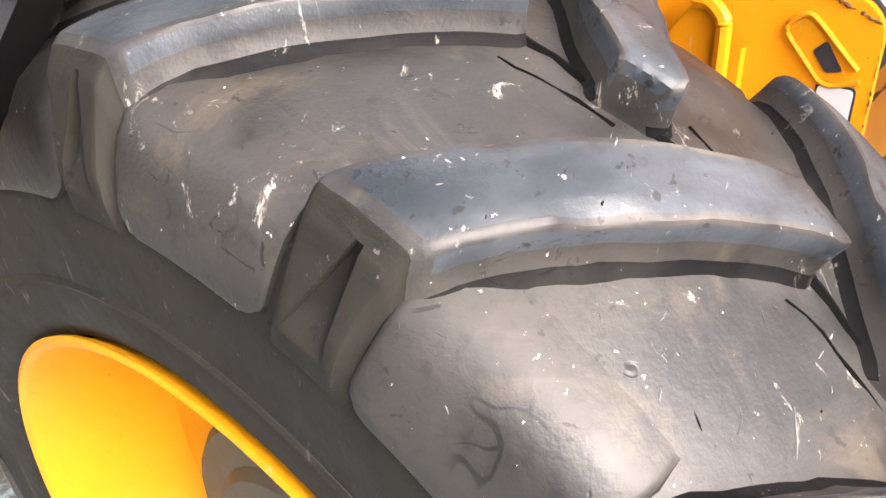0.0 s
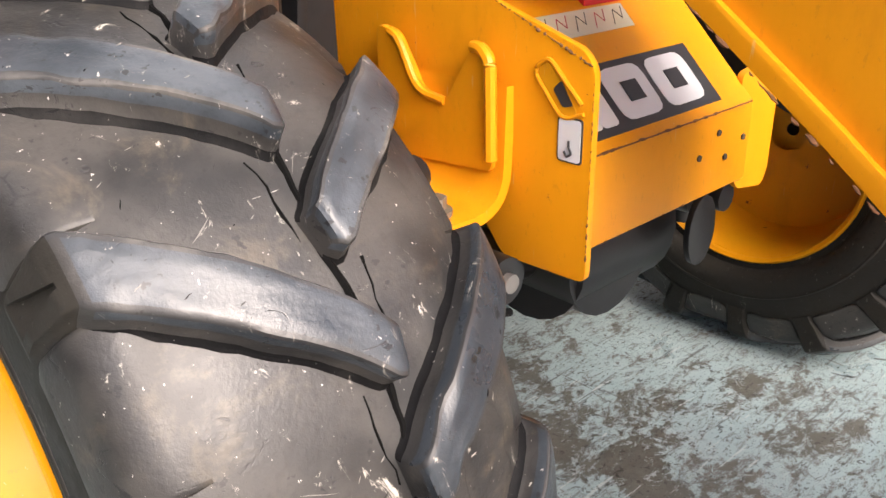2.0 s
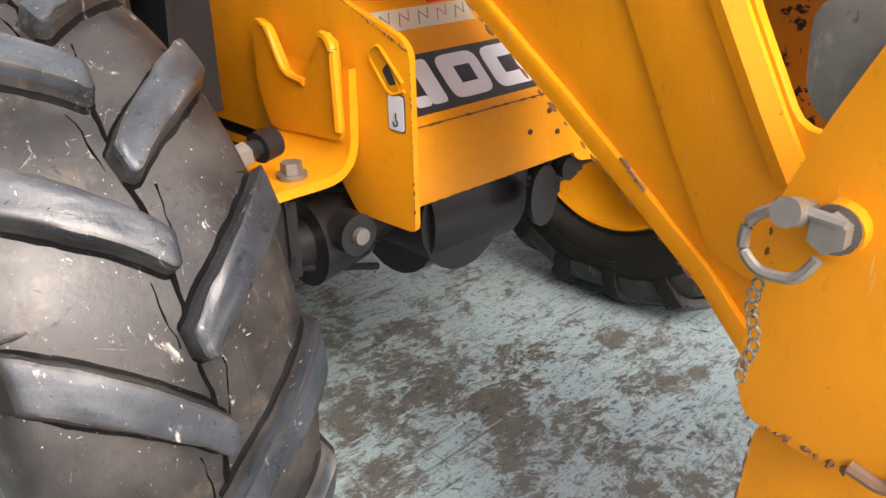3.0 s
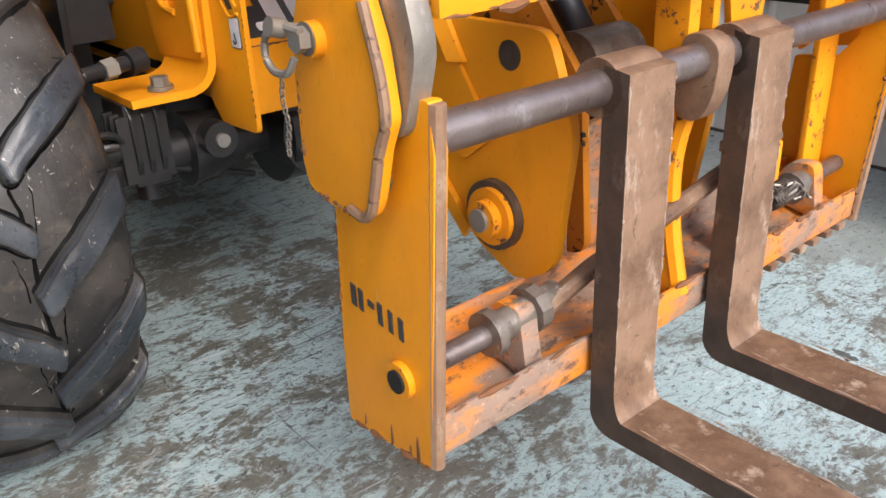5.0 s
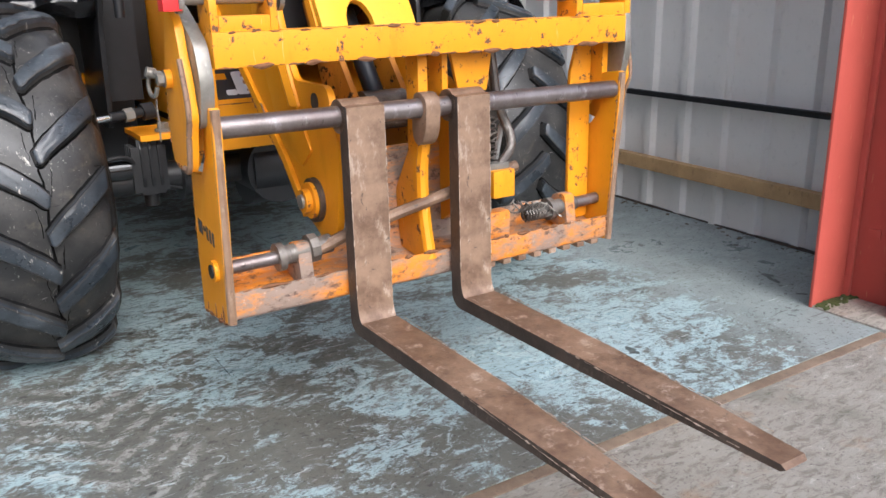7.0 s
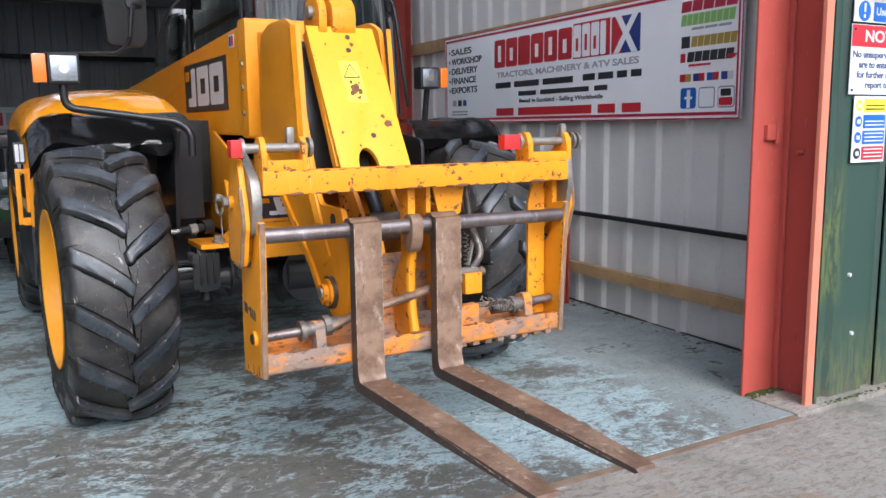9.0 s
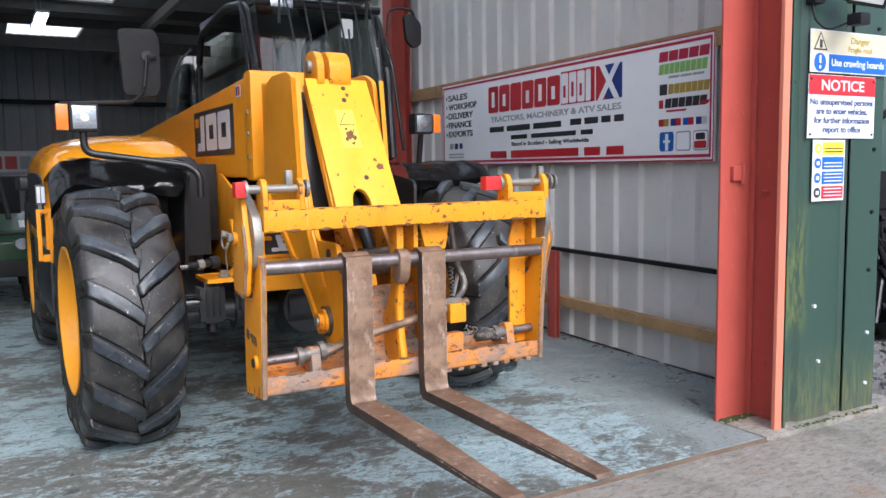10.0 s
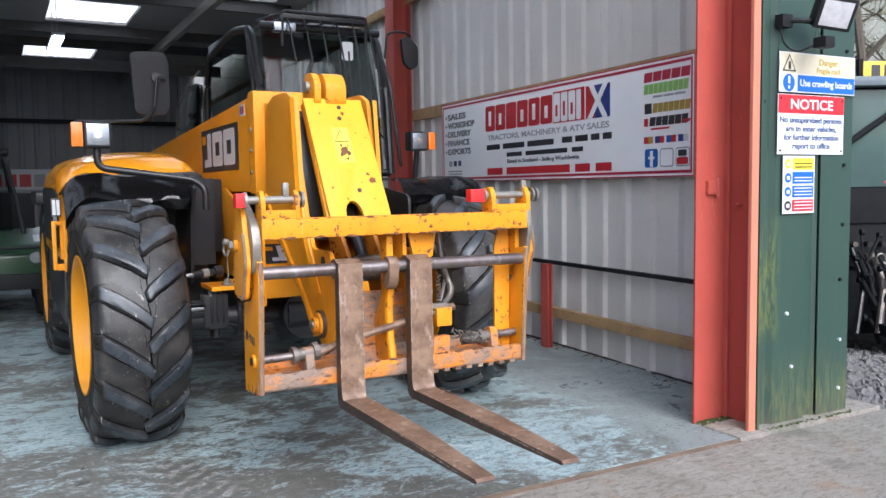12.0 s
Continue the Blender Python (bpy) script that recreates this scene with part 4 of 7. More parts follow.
def tyre_mesh(name, seed=1, fine=True, spin=0.0):
    """Carcass and two staggered rows of sixteen swept lugs."""
    rng = random.Random(seed)
    bm = lathe(CARCASS, 160 if fine else 96)
    for v in bm.verts:
        r = math.hypot(v.co.y, v.co.z)
        if r > 0.58:
            k = 1 + 0.0025 * noise.noise(v.co * 9)
            v.co.y *= k
            v.co.z *= k
    for f in bm.faces:
        c = f.calc_center_median()
        f.material_index = 0 if math.hypot(c.y, c.z) > 0.594 else 2
    across = [(-0.054, -0.10), (-0.047, 0.04), (-0.0425, 0.18), (-0.039, 0.55), (-0.0378, 0.90), (-0.0355, 0.982), (-0.030, 1.0), (-0.010, 1.01), (0.010, 1.01), (0.030, 1.0), (0.0355, 0.982), (0.0378, 0.90), (0.039, 0.55), (0.0425, 0.18), (0.047, 0.04), (0.054, -0.10)]
    if fine:
        across = across[:7] + [(v, 1.01) for v in (-0.019, -0.014, -0.010, -0.005, 0.0, 0.005, 0.010, 0.014, 0.019)] + across[9:]
    flat0, flat1 = 3, len(across) - 5
    path = []
    for q0, q1 in zip(LUG_PATH, LUG_PATH[1:]):
        cut = (6 if q0[0] < -0.2254 else 2) if fine else 1
        path += [tuple(m + (n - m) * c / cut for m, n in zip(q0, q1)) for c in range(cut)]
    path.append(LUG_PATH[-1])
    for side in (1, -1):
        for k in range(16):
            base = 52.1 + spin - 22.5 * k - (11.2 if side < 0 else 0.0) + rng.uniform(-0.3, 0.3)
            wob = rng.uniform(0, 50)
            nick = rng.uniform(-0.20, -0.03)
            grid = []
            for i, (st, rt2, sb, rb) in enumerate(path):
                ang = base + 15.4 * (min(max(0, -sb), 0.226) / 0.226) ** 0.84
                tipf = min(1.0, (0.014 - sb) / 0.034)
                wid = (0.80 + 0.20 * min(1, max(0, -sb) / 0.10)) * (0.48 + 0.52 * math.sqrt(max(0, 1 - (1 - min(1, max(0, tipf))) ** 2)))
                if sb < -0.22:
                    wid *= 1 - 0.34 * min(1, (-0.22 - sb) / 0.022)
                row = []
                rc = rt2 + 0.01 * (rt2 - rb)
                depth = (0.635 - rc) / 0.091
                for j, (v, h) in enumerate(across):
                    h2 = h
                    if h > 0.8:
                        h2 += 0.035 * noise.noise((sb * 26, v * 32, wob)) + 0.02 * noise.noise((sb * 90, v * 90, wob))
                        if abs(sb - nick) < 0.012 and abs(v) > 0.02:
                            h2 -= 0.10
                    vv = v * wid + 0.0026 * noise.noise((sb * 40, wob, v * 20)) + 0.0014 * noise.noise((sb * 120, wob, v * 60))
                    # the rounded nose is cut square to the run of the lug
                    ss, rr = sb + (st - sb) * h2 + 0.16 * vv * max(0, 1 - max(0, -sb) / 0.07), rb + (rt2 - rb) * h2
                    an = radians(ang) + vv / rr
                    # recessed pocket in the outer end of the lug
                    if fine and 0 < depth < 1 and 7 <= j <= 15:
                        e0, e1 = -0.009 - 0.005 * depth, -0.007 + 0.027 * depth
                        vv = e0 + (e1 - e0) * (j - 8) / 6 if 8 <= j <= 14 else e0 - 0.0015 if j == 7 else e1 + 0.0015
                        ss, rr = st, rc
                        an = radians(ang) + vv / rr
                        if 8 <= j <= 14 and 0.04 < depth < 0.96:
                            ss += 0.010 * min(1, depth * 8) * min(1, (1 - depth) * 3.5)
                    row.append(bm.verts.new((ss * side, -rr * math.cos(an), rr * math.sin(an))))
                grid.append(row)
            for i in range(len(grid) - 1):
                for j in range(len(across) - 1):
                    q = (grid[i][j], grid[i][j + 1], grid[i + 1][j + 1], grid[i + 1][j])
                    f = bm.faces.new(q if side < 0 else q[::-1])
                    s0, r0 = path[i][2], path[i][1]
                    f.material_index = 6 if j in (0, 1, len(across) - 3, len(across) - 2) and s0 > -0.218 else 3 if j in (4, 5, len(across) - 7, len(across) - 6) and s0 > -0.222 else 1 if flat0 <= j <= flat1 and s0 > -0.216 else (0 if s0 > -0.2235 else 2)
            f = bm.faces.new(grid[0] if side > 0 else grid[0][::-1])
            f.material_index = 0
    # gully floors run down over the shoulder as raised tongues with rounded corners
    rs = [0.629, 0.621, 0.608, 0.594, 0.577, 0.560, 0.546, 0.538, 0.530, 0.525, 0.522]
    for side in (1, -1):
        for k in range(16):
            mid_a = 56.25 + spin - 22.5 * k - (11.2 if side < 0 else 0.0)
            grid = []
            for r in rs:
                sb = next(s0 + (s1 - s0) * (r - r0) / (r1 - r0) for (s0, r0), (s1, r1) in zip(CARCASS[1:], CARCASS[2:]) if r0 <= r <= r1)
                half = 7.5 if r > 0.546 else 7.5 - 4.4 * (1 - math.sqrt(max(0, 1 - ((0.546 - r) / 0.0244) ** 2)))
                row = []
                for u in (-1.06, -1, -0.93, -0.6, -0.2, 0.2, 0.6, 0.93, 1, 1.06):
                    lift = -0.003 if abs(u) > 1.01 or r < 0.5225 else 0.0045 if abs(u) > 0.95 or r < 0.5265 else 0.0062
                    if r > 0.623:
                        lift = min(lift, -0.002)
                    an = radians(mid_a + half * u)
                    ss, rr = sb - lift * (1 if r < 0.602 else 0.6), r + (lift * 0.6 if r > 0.602 else 0)
                    row.append(bm.verts.new((ss * side, -rr * math.cos(an), rr * math.sin(an))))
                grid.append(row)
            for i in range(len(rs) - 1):
                for j in range(9):
                    q = (grid[i][j], grid[i][j + 1], grid[i + 1][j + 1], grid[i + 1][j])
                    bm.faces.new(q[::-1] if side > 0 else q).material_index = 0 if 0 < j < 8 else 2
    # torn seam that zigzags along the crown from lug tip to lug tip
    if fine:
        n0 = len(bm.faces)
        for k in range(16):
            pts = []
            for a0, s0, a1, s1 in ((52.1 - 22.5 * k, 0.006, 40.9 - 22.5 * k, -0.006), (40.9 - 22.5 * k, -0.006, 29.6 - 22.5 * k, 0.006)):
                for c in range(7):
                    f = c / 7
                    an = radians(a0 + (a1 - a0) * f + 0.3 * noise.noise((k, c, 3.1)))
                    sx = s0 + (s1 - s0) * f + 0.005 * noise.noise((k * 1.7, c * 0.9, 7.7))
                    pts.append(Vector((sx, -0.642 * math.cos(an), 0.642 * math.sin(an))))
            add_tube(bm, pts, [0.0030 + 0.0045 * abs(noise.noise((k, c * 0.7, 1.3))) for c in range(len(pts))], 5)
            for s0, a0, a1 in ((-0.026, 49.5, 41.0), (0.026, 38.0, 30.0)):
                line = []
                for c in range(7):
                    an = radians(a0 + (a1 - a0) * c / 6 - 22.5 * k)
                    sx = s0 + 0.006 * noise.noise((k * 2.3, c * 0.8, s0 * 90)) + 0.010 * (c / 6 - 0.5) * (1 if s0 < 0 else -1)
                    line.append(Vector((sx, -0.6412 * math.cos(an), 0.6412 * math.sin(an))))
                add_tube(bm, line, [0.0005 + 0.0034 * abs(noise.noise((k + s0 * 50, c * 1.7, 4.1))) for c in range(7)], 5)
        bm.faces.ensure_lookup_table()
        for f in bm.faces[n0:]:
            f.material_index = 4
    # scratches, flakes and nicks in the crown and on the lugs
    if fine:
        def skin(sv):
            return next(r0 + (r1 - r0) * (-abs(sv) - s0) / (s1 - s0) for (s0, r0), (s1, r1) in zip(CARCASS[6:], CARCASS[7:]) if s0 <= -abs(sv) <= s1)
        for i in range(620):
            n0 = len(bm.faces)
            on_lug = i % 5 < 2
            sv = rng.uniform(-0.20, 0.20)
            side = 1 if sv < 0 else -1
            k = rng.randrange(16)
            if on_lug:
                an = 52.1 - 22.5 * k - (11.2 if side < 0 else 0) + 15.4 * (abs(sv) / 0.226) ** 0.84 + rng.choice((-1, 1)) * rng.uniform(0.2, 3.0) ** 0.8
                ln, w = rng.uniform(0.002, 0.010), rng.uniform(0.0003, 0.0009)
            else:
                an = rng.uniform(0, 360)
                ln, w = rng.choice((0.003, 0.004, 0.005, 0.008, 0.012, 0.03)) * rng.uniform(0.6, 1.3), rng.uniform(0.0003, 0.0009)
            tilt = rng.choice((0.35, 0.5, 0.6, 1.0, -0.4)) + rng.uniform(-0.2, 0.2)
            pts = []
            for c in range(4):
                f = c / 3 - 0.5
                s2 = max(-0.215, min(0.215, sv + ln * f * math.cos(tilt)))
                r = skin(s2) + (0.0392 if on_lug else 0.0)
                if on_lug:
                    r = next(t0 + (t1 - t0) * (abs(s2) + a0) / (a0 - a1) for (a0, t0, _, _), (a1, t1, _, _) in zip(LUG_PATH[2:], LUG_PATH[3:]) if -a0 <= abs(s2) <= -a1)
                a2 = radians(an) + ln * f * math.sin(tilt) / r + rng.uniform(-0.0008, 0.0008)
                pts.append(Vector((s2, -r * math.cos(a2), r * math.sin(a2))))
            add_tube(bm, pts, [w * 0.3, w, w * 0.8, w * 0.2], 4)
            bm.faces.ensure_lookup_table()
            for f in bm.faces[n0:]:
                f.material_index = 4 if i % 3 == 1 else 5
    # one soft ridge round the sidewall
    for s in (-1, 1):
        for r0, x0 in ((0.440, 0.2440),):
            ring = [Vector((s * x0, r0 * math.cos(a2), r0 * math.sin(a2))) for a2 in [m * math.tau / 96 for m in range(97)]]
            add_tube(bm, ring, 0.006, 8)
    bm.faces.ensure_lookup_table()
    for f in bm.faces:
        c = f.calc_center_median()
        if math.hypot(c.y, c.z) < 0.519:
            f.material_index = 2
    # the weight of the machine flattens the foot of the tyre
    for v in bm.verts:
        k = 1 - 0.012 * min(1, max(0, (math.hypot(v.co.y, v.co.z) - 0.50) / 0.1))
        v.co.y *= k
        v.co.z *= k
        # the inner shoulder is rounder: gullies fall away further than the lug tops
        r = math.hypot(v.co.y, v.co.z)
        if v.co.x > 0.06 and r > 0.42:
            u = min(1, (v.co.x - 0.06) / 0.17)
            high = min(1, max(0, (r - 0.612 + 0.03 * u * u) / 0.036))
            fall = u * u * (0.042 - 0.030 * high) * min(1, max(0, (r - 0.50) / 0.09))
            v.co.y *= 1 - fall / r
            v.co.z *= 1 - fall / r
            v.co.x -= 0.030 * u * u * min(1, (r - 0.42) / 0.12)
        if v.co.z < -0.45:
            v.co.x *= 1 + 0.03 * min(1, (-0.45 - v.co.z) / 0.13)
            v.co.z = max(v.co.z, -0.629 + 0.9 * max(0, 0.675 - r))
    bm.normal_update()
    return finish(name, bm, [TREAD, LUG_SHEEN, SIDE, EDGE, CRACK, SCUFF, TORN_SHADE], 42)


RIM_OUT = [(-0.200, 0.352), (-0.228, 0.366), (-0.240, 0.378), (-0.246, 0.380), (-0.248, 0.374), (-0.244, 0.367), (-0.20, 0.347), (-0.12, 0.330), (-0.078, 0.318), (-0.070, 0.28), (-0.085, 0.21), (-0.092, 0.16), (-0.092, 0.02)]
RIM_IN = [(0.192, 0.325), (0.196, 0.340), (0.206, 0.344), (0.213, 0.337), (0.205, 0.328), (0.18, 0.324), (0.12, 0.318), (0.05, 0.316), (-0.02, 0.310), (-0.058, 0.306), (-0.06, 0.2), (-0.06, 0.06)]
tyre_fine = tyre_mesh("tyre", 3)
tyre_rest = tyre_mesh("tyre", 8, False, 7.0)
rim_me = finish("rim", lathe(RIM_OUT, 72), RIMY)
rim_in_me = finish("wheel", lathe(RIM_IN[::-1], 72), RIMY)
hub_me = finish("hub", lathe([(-0.088, 0.205), (-0.120, 0.205), (-0.134, 0.195), (-0.137, 0.15), (-0.150, 0.14), (-0.153, 0.06), (-0.153, 0.001)], 32), plain("dull_hub_paint", (0.055, 0.05, 0.035), 0.55, 0, 0.5, 0.4, 30))

tele = thing("telehandler", (0.0, 2.6, 0.0), "yellow and black telescopic handler parked on a worn concrete floor", "telehandler")


def keep_at(ob, m):
    ob.matrix_basis = m
    return ob


def wheel(x, y, turn, mesh):
    m = pose(x, y, 0.630, 0, 0, turn)
    w = keep_at(part("wheel", rim_in_me, None, tele, "worn black lugged tyre on a yellow rim"), m)
    for nm, me in (("tyre", mesh), ("rim", rim_me), ("hub", hub_me)):
        o = new(nm, me)
        o.parent = w


WX = 1.002
wheel(-WX, 1.42, 2.0, tyre_fine)
wheel(1.0, 1.42, 182, tyre_rest)
wheel(-1.04, 4.25, 0, tyre_rest)
wheel(1.02, 4.25, 180, tyre_rest)

# front axle, knuckles, steering ram
part("front_axle", add_rod(add_rod(rod((-0.76, 1.45, 0.60), (0.78, 1.45, 0.60), 0.062, 20), (-0.40, 1.45, 0.60), (-0.24, 1.45, 0.60), 0.11, 24, 0.085), (-0.12, 1.45, 0.60), (0.22, 1.45, 0.60), 0.17, 24), AXLE, tele, "oily black axle casting")
part("differential", rod((0.0, 1.30, 0.60), (0.0, 1.75, 0.60), 0.15, 20), AXLE, tele)
for sx in (-1, 1):
    k = part("steering_knuckle", boxm((sx * 0.52 - 0.050, 1.37, 0.545), (sx * 0.52 + 0.050, 1.53, 0.775), 0.012), AXLE, tele)
    for i in (-1, 0, 1):
        part("rib", boxm((sx * 0.52 - 0.075, 1.375 + i * 0.045 + 0.035, 0.56), (sx * 0.52 + 0.062, 1.39 + i * 0.045 + 0.035, 0.745), 0.004), AXLE, k)
    part("king_pin", rod((sx * 0.52, 1.44, 0.49), (sx * 0.52, 1.44, 0.55), 0.03, 14), AXLE, k)
    for i in (-1, 0, 1):
        part("front_rib", plate(rounded([(1.372, 0.775), (1.355, 0.74), (1.352, 0.62), (1.372, 0.56)], 0.008), sx * 0.52 + i * 0.034 - 0.007, sx * 0.52 + i * 0.034 + 0.007, "x", 0.002), BLACK, k)
    part("axle_sleeve", rod((sx * 0.76, 1.42, 0.655), (sx * 0.565, 1.42, 0.655), 0.052, 20), BLACK_GLOSS, tele, "shiny black axle sleeve")
    part("knuckle_cover", rod((sx * 0.34, 1.30, 0.645), (sx * 0.34, 1.36, 0.645), 0.05, 18), AXLE, tele)
    part("cover_bolt", rod((sx * 0.34, 1.285, 0.645), (sx * 0.34, 1.305, 0.645), 0.020, 10), PIPE, tele)
part("ram_rod", rod((-0.80, 1.33, 0.862), (-0.62, 1.36, 0.872), 0.013, 12), CHROME, tele, "bright steering ram rod")
part("ram_eye", add_rod(rod((-0.655, 1.352, 0.870), (-0.50, 1.385, 0.882), 0.020, 14), (-0.53, 1.378, 0.878), (-0.485, 1.388, 0.883), 0.034, 14), BLACK, tele)
part("ram_nut", rod((-0.60, 1.362, 0.873), (-0.565, 1.370, 0.876), 0.027, 6), ZINC, tele)
part("brake_pipe", tube(arc_pts([(-0.74, 1.36, 0.70), (-0.60, 1.36, 0.72), (-0.55, 1.40, 0.60), (-0.2, 1.42, 0.48)], 0.06), 0.010, 8), BLACK_MATT, tele)
part("oil_drum", rod((0.16, 1.30, 0.66), (0.16, 1.42, 0.66), 0.085, 20), AXLE, tele)
part("drop_plate", plate(ngon(0.20, 0.62, 0.055, 18, 0.085), 1.20, 1.215, "y", 0.003), AXLE, tele)
part("trunnion", add_rod(add_box(bmesh.new(), (0.28, 1.26, 0.665), (0.50, 1.33, 0.71), 0.01), (0.33, 1.22, 0.66), (0.33, 1.34, 0.66), 0.035, 12), AXLE, tele)

def edge_wear(parent, p, q, seed, n=14, r=0.0035, m=None, cover=0.45):
    """Chips of bare rusty steel scattered along one edge."""
    rng = random.Random(seed)
    p, q = Vector(p), Vector(q)
    bm = bmesh.new()
    for i in range(n):
        a = (i + rng.random() * 0.6) / n
        b2 = a + cover / n * rng.uniform(0.4, 1.9)
        pts = [p.lerp(q, min(1, a + (b2 - a) * c / 3)) + Vector((rng.uniform(-1, 1), rng.uniform(-1, 1), rng.uniform(-1, 1))) * r * 0.35 for c in range(4)]
        w = r * rng.choice((0.35, 0.5, 0.6, 0.9, 1.5))
        add_tube(bm, pts, [w * 0.4, w, w * 0.85, w * 0.3], 6)
    return tagged(part("worn_edge", bm, m or CHIP, parent, "edge chipped to rusty steel"), kind="stuff")


# chassis nose
SX = -0.310
part("chassis_side", plate(rounded([(1.138, 0.686), (1.34, 0.680), (1.44, 0.80), (2.1, 0.80), (4.6, 0.80), (4.6, 1.10), (2.2, 1.36), (1.95, 1.36), (1.37, 1.165), (1.16, 1.10), (1.137, 1.07)], 0.02, 3), SX, SX + 0.016, "x", 0.004), YEL, tele)
part("chassis_side", plate(rounded([(1.24, 0.73), (1.34, 0.70), (1.44, 0.80), (2.1, 0.80), (4.6, 0.80), (4.6, 1.10), (2.2, 1.30), (1.95, 1.30), (1.40, 1.12), (1.24, 0.95)], 0.02, 3), 0.305, 0.321, "x", 0.004), YEL, tele)
nose_front = part("front_panel", plate(rounded([(1.172, 0.725), (1.172, 0.905), (1.400, 1.133), (1.75, 1.20), (1.75, 1.186), (1.402, 1.119), (1.186, 0.900), (1.186, 0.725)], 0.012, 3), SX + 0.016, 0.305, "x", 0.003), YEL, tele)
part("chassis_floor", boxm((SX + 0.016, 1.19, 0.735), (0.305, 4.5, 0.76)), YEL, tele)
part("tow_lug", plate(rounded([(0.300, 0.73), (0.335, 0.685), (0.455, 0.665), (0.475, 0.70), (0.475, 0.90), (0.44, 0.98), (0.300, 0.96)], 0.02), 1.20, 1.216, "y", 0.003), YEL, tele)
part("weld_seam", tube([(SX + 0.03 + 0.035 * i, 1.170 + 0.001 * math.sin(i * 3), 0.906) for i in range(17)], 0.0016, 6), CHIP, tele)
# Dark discs for the holes, their inner shade put into the colour.
for x, z in ((0.10, 0.82), (0.205, 0.80), (0.275, 0.83), (0.17, 0.86)):
    part("panel_hole", rod((x, 1.1725, z), (x, 1.168, z), 0.007, 10), JOINT, tele)
# hand-hold slot and lifting sticker on the side plate
part("slot", plate(rounded([(1.165, 0.99), (1.205, 0.985), (1.262, 1.055), (1.235, 1.075)], 0.018, 4), SX - 0.002, SX + 0.001, "x", 0), RIMY, tele)
part("slot_sticker", plate(rounded([(1.178, 1.005), (1.200, 1.000), (1.222, 1.028), (1.205, 1.045)], 0.005), SX - 0.0032, SX - 0.0018, "x", 0), S_BLACK, tele)
part("slot_lip", tube(arc_pts([(SX - 0.002, 1.155, 0.995), (SX - 0.002, 1.20, 0.978), (SX - 0.002, 1.268, 1.055), (SX - 0.002, 1.235, 1.083), (SX - 0.002, 1.16, 1.01)], 0.02), 0.004, 6), YEL, tele)
hook = part("lifting_sticker", plate(rounded([(1.156, 0.905), (1.210, 0.905), (1.210, 0.985), (1.156, 0.985)], 0.008), SX - 0.002, SX, "x", 0), S_BLACK, tele, "small white lifting point sticker")
part("sticker_face", plate(rounded([(1.159, 0.908), (1.207, 0.908), (1.207, 0.982), (1.159, 0.982)], 0.007), SX - 0.003, SX - 0.0019, "x", 0), WHITE, hook)
part("hook_symbol", tube(arc_pts([(SX - 0.004, 1.183, 0.945), (SX - 0.004, 1.183, 0.932), (SX - 0.004, 1.176, 0.922), (SX - 0.004, 1.188, 0.915), (SX - 0.004, 1.193, 0.925)], 0.006), 0.0022, 6), S_BLACK, hook)
part("side_sticker", plate([(0.425, 0.88), (0.47, 0.88), (0.47, 0.94), (0.425, 0.94)], 1.236, 1.2395, "y", 0), WHITE, tele)
# axle bracket: a flat tab with a bolt that curves up against the chassis
prof = arc_pts([(-0.56, 0, 0.795), (-0.338, 0, 0.795), (-0.328, 0, 1.02)], 0.075, 7)
br = bmesh.new()
lo, hi = [], []
for p in prof:
    lo.append([br.verts.new((p.x, y, p.z)) for y in (1.315, 1.60)])
nrm = [Vector((0, 0, 1))] * len(prof)
for i, p in enumerate(prof):
    d = (Vector(prof[min(i + 1, len(prof) - 1)]) - Vector(prof[max(i - 1, 0)])).normalized()
    n2 = Vector((-d.z, 0, d.x)) * -0.022
    hi.append([br.verts.new((p.x + n2.x, y, p.z + n2.z)) for y in (1.315, 1.60)])
for i in range(len(prof) - 1):
    br.faces.new((lo[i][0], lo[i + 1][0], lo[i + 1][1], lo[i][1]))
    br.faces.new((hi[i][0], hi[i][1], hi[i + 1][1], hi[i + 1][0]))
    br.faces.new((lo[i][0], hi[i][0], hi[i + 1][0], lo[i + 1][0]))
    br.faces.new((lo[i][1], lo[i + 1][1], hi[i + 1][1], hi[i][1]))
br.faces.new((lo[0][0], lo[0][1], hi[0][1], hi[0][0]))
bmesh.ops.recalc_face_normals(br, faces=br.faces)
bracket = part("axle_bracket", br, YEL, tele)
part("bracket_bolt", add_rod(rod((-0.455, 1.375, 0.797), (-0.455, 1.375, 0.808), 0.034, 18), (-0.455, 1.375, 0.808), (-0.455, 1.375, 0.832), 0.024, 6), ZINC, bracket)
part("bracket_web", plate(rounded([(1.335, 0.86), (1.62, 0.84), (1.66, 0.93), (1.66, 1.10), (1.60, 1.09), (1.53, 0.985), (1.46, 0.975), (1.385, 1.085), (1.345, 1.08)], 0.02), -0.345, -0.326, "x", 0.004), YEL, bracket)
part("web_bend", tube(arc_pts([(-0.348, 1.335, 0.885), (-0.35, 1.335, 1.065), (-0.345, 1.36, 1.085), (-0.342, 1.385, 1.085)], 0.02), 0.012, 8), YEL, bracket)
part("web_bend", tube(arc_pts([(-0.342, 1.62, 1.09), (-0.345, 1.59, 1.08), (-0.35, 1.53, 0.985), (-0.345, 1.46, 0.975)], 0.03), 0.009, 8), YEL, bracket)


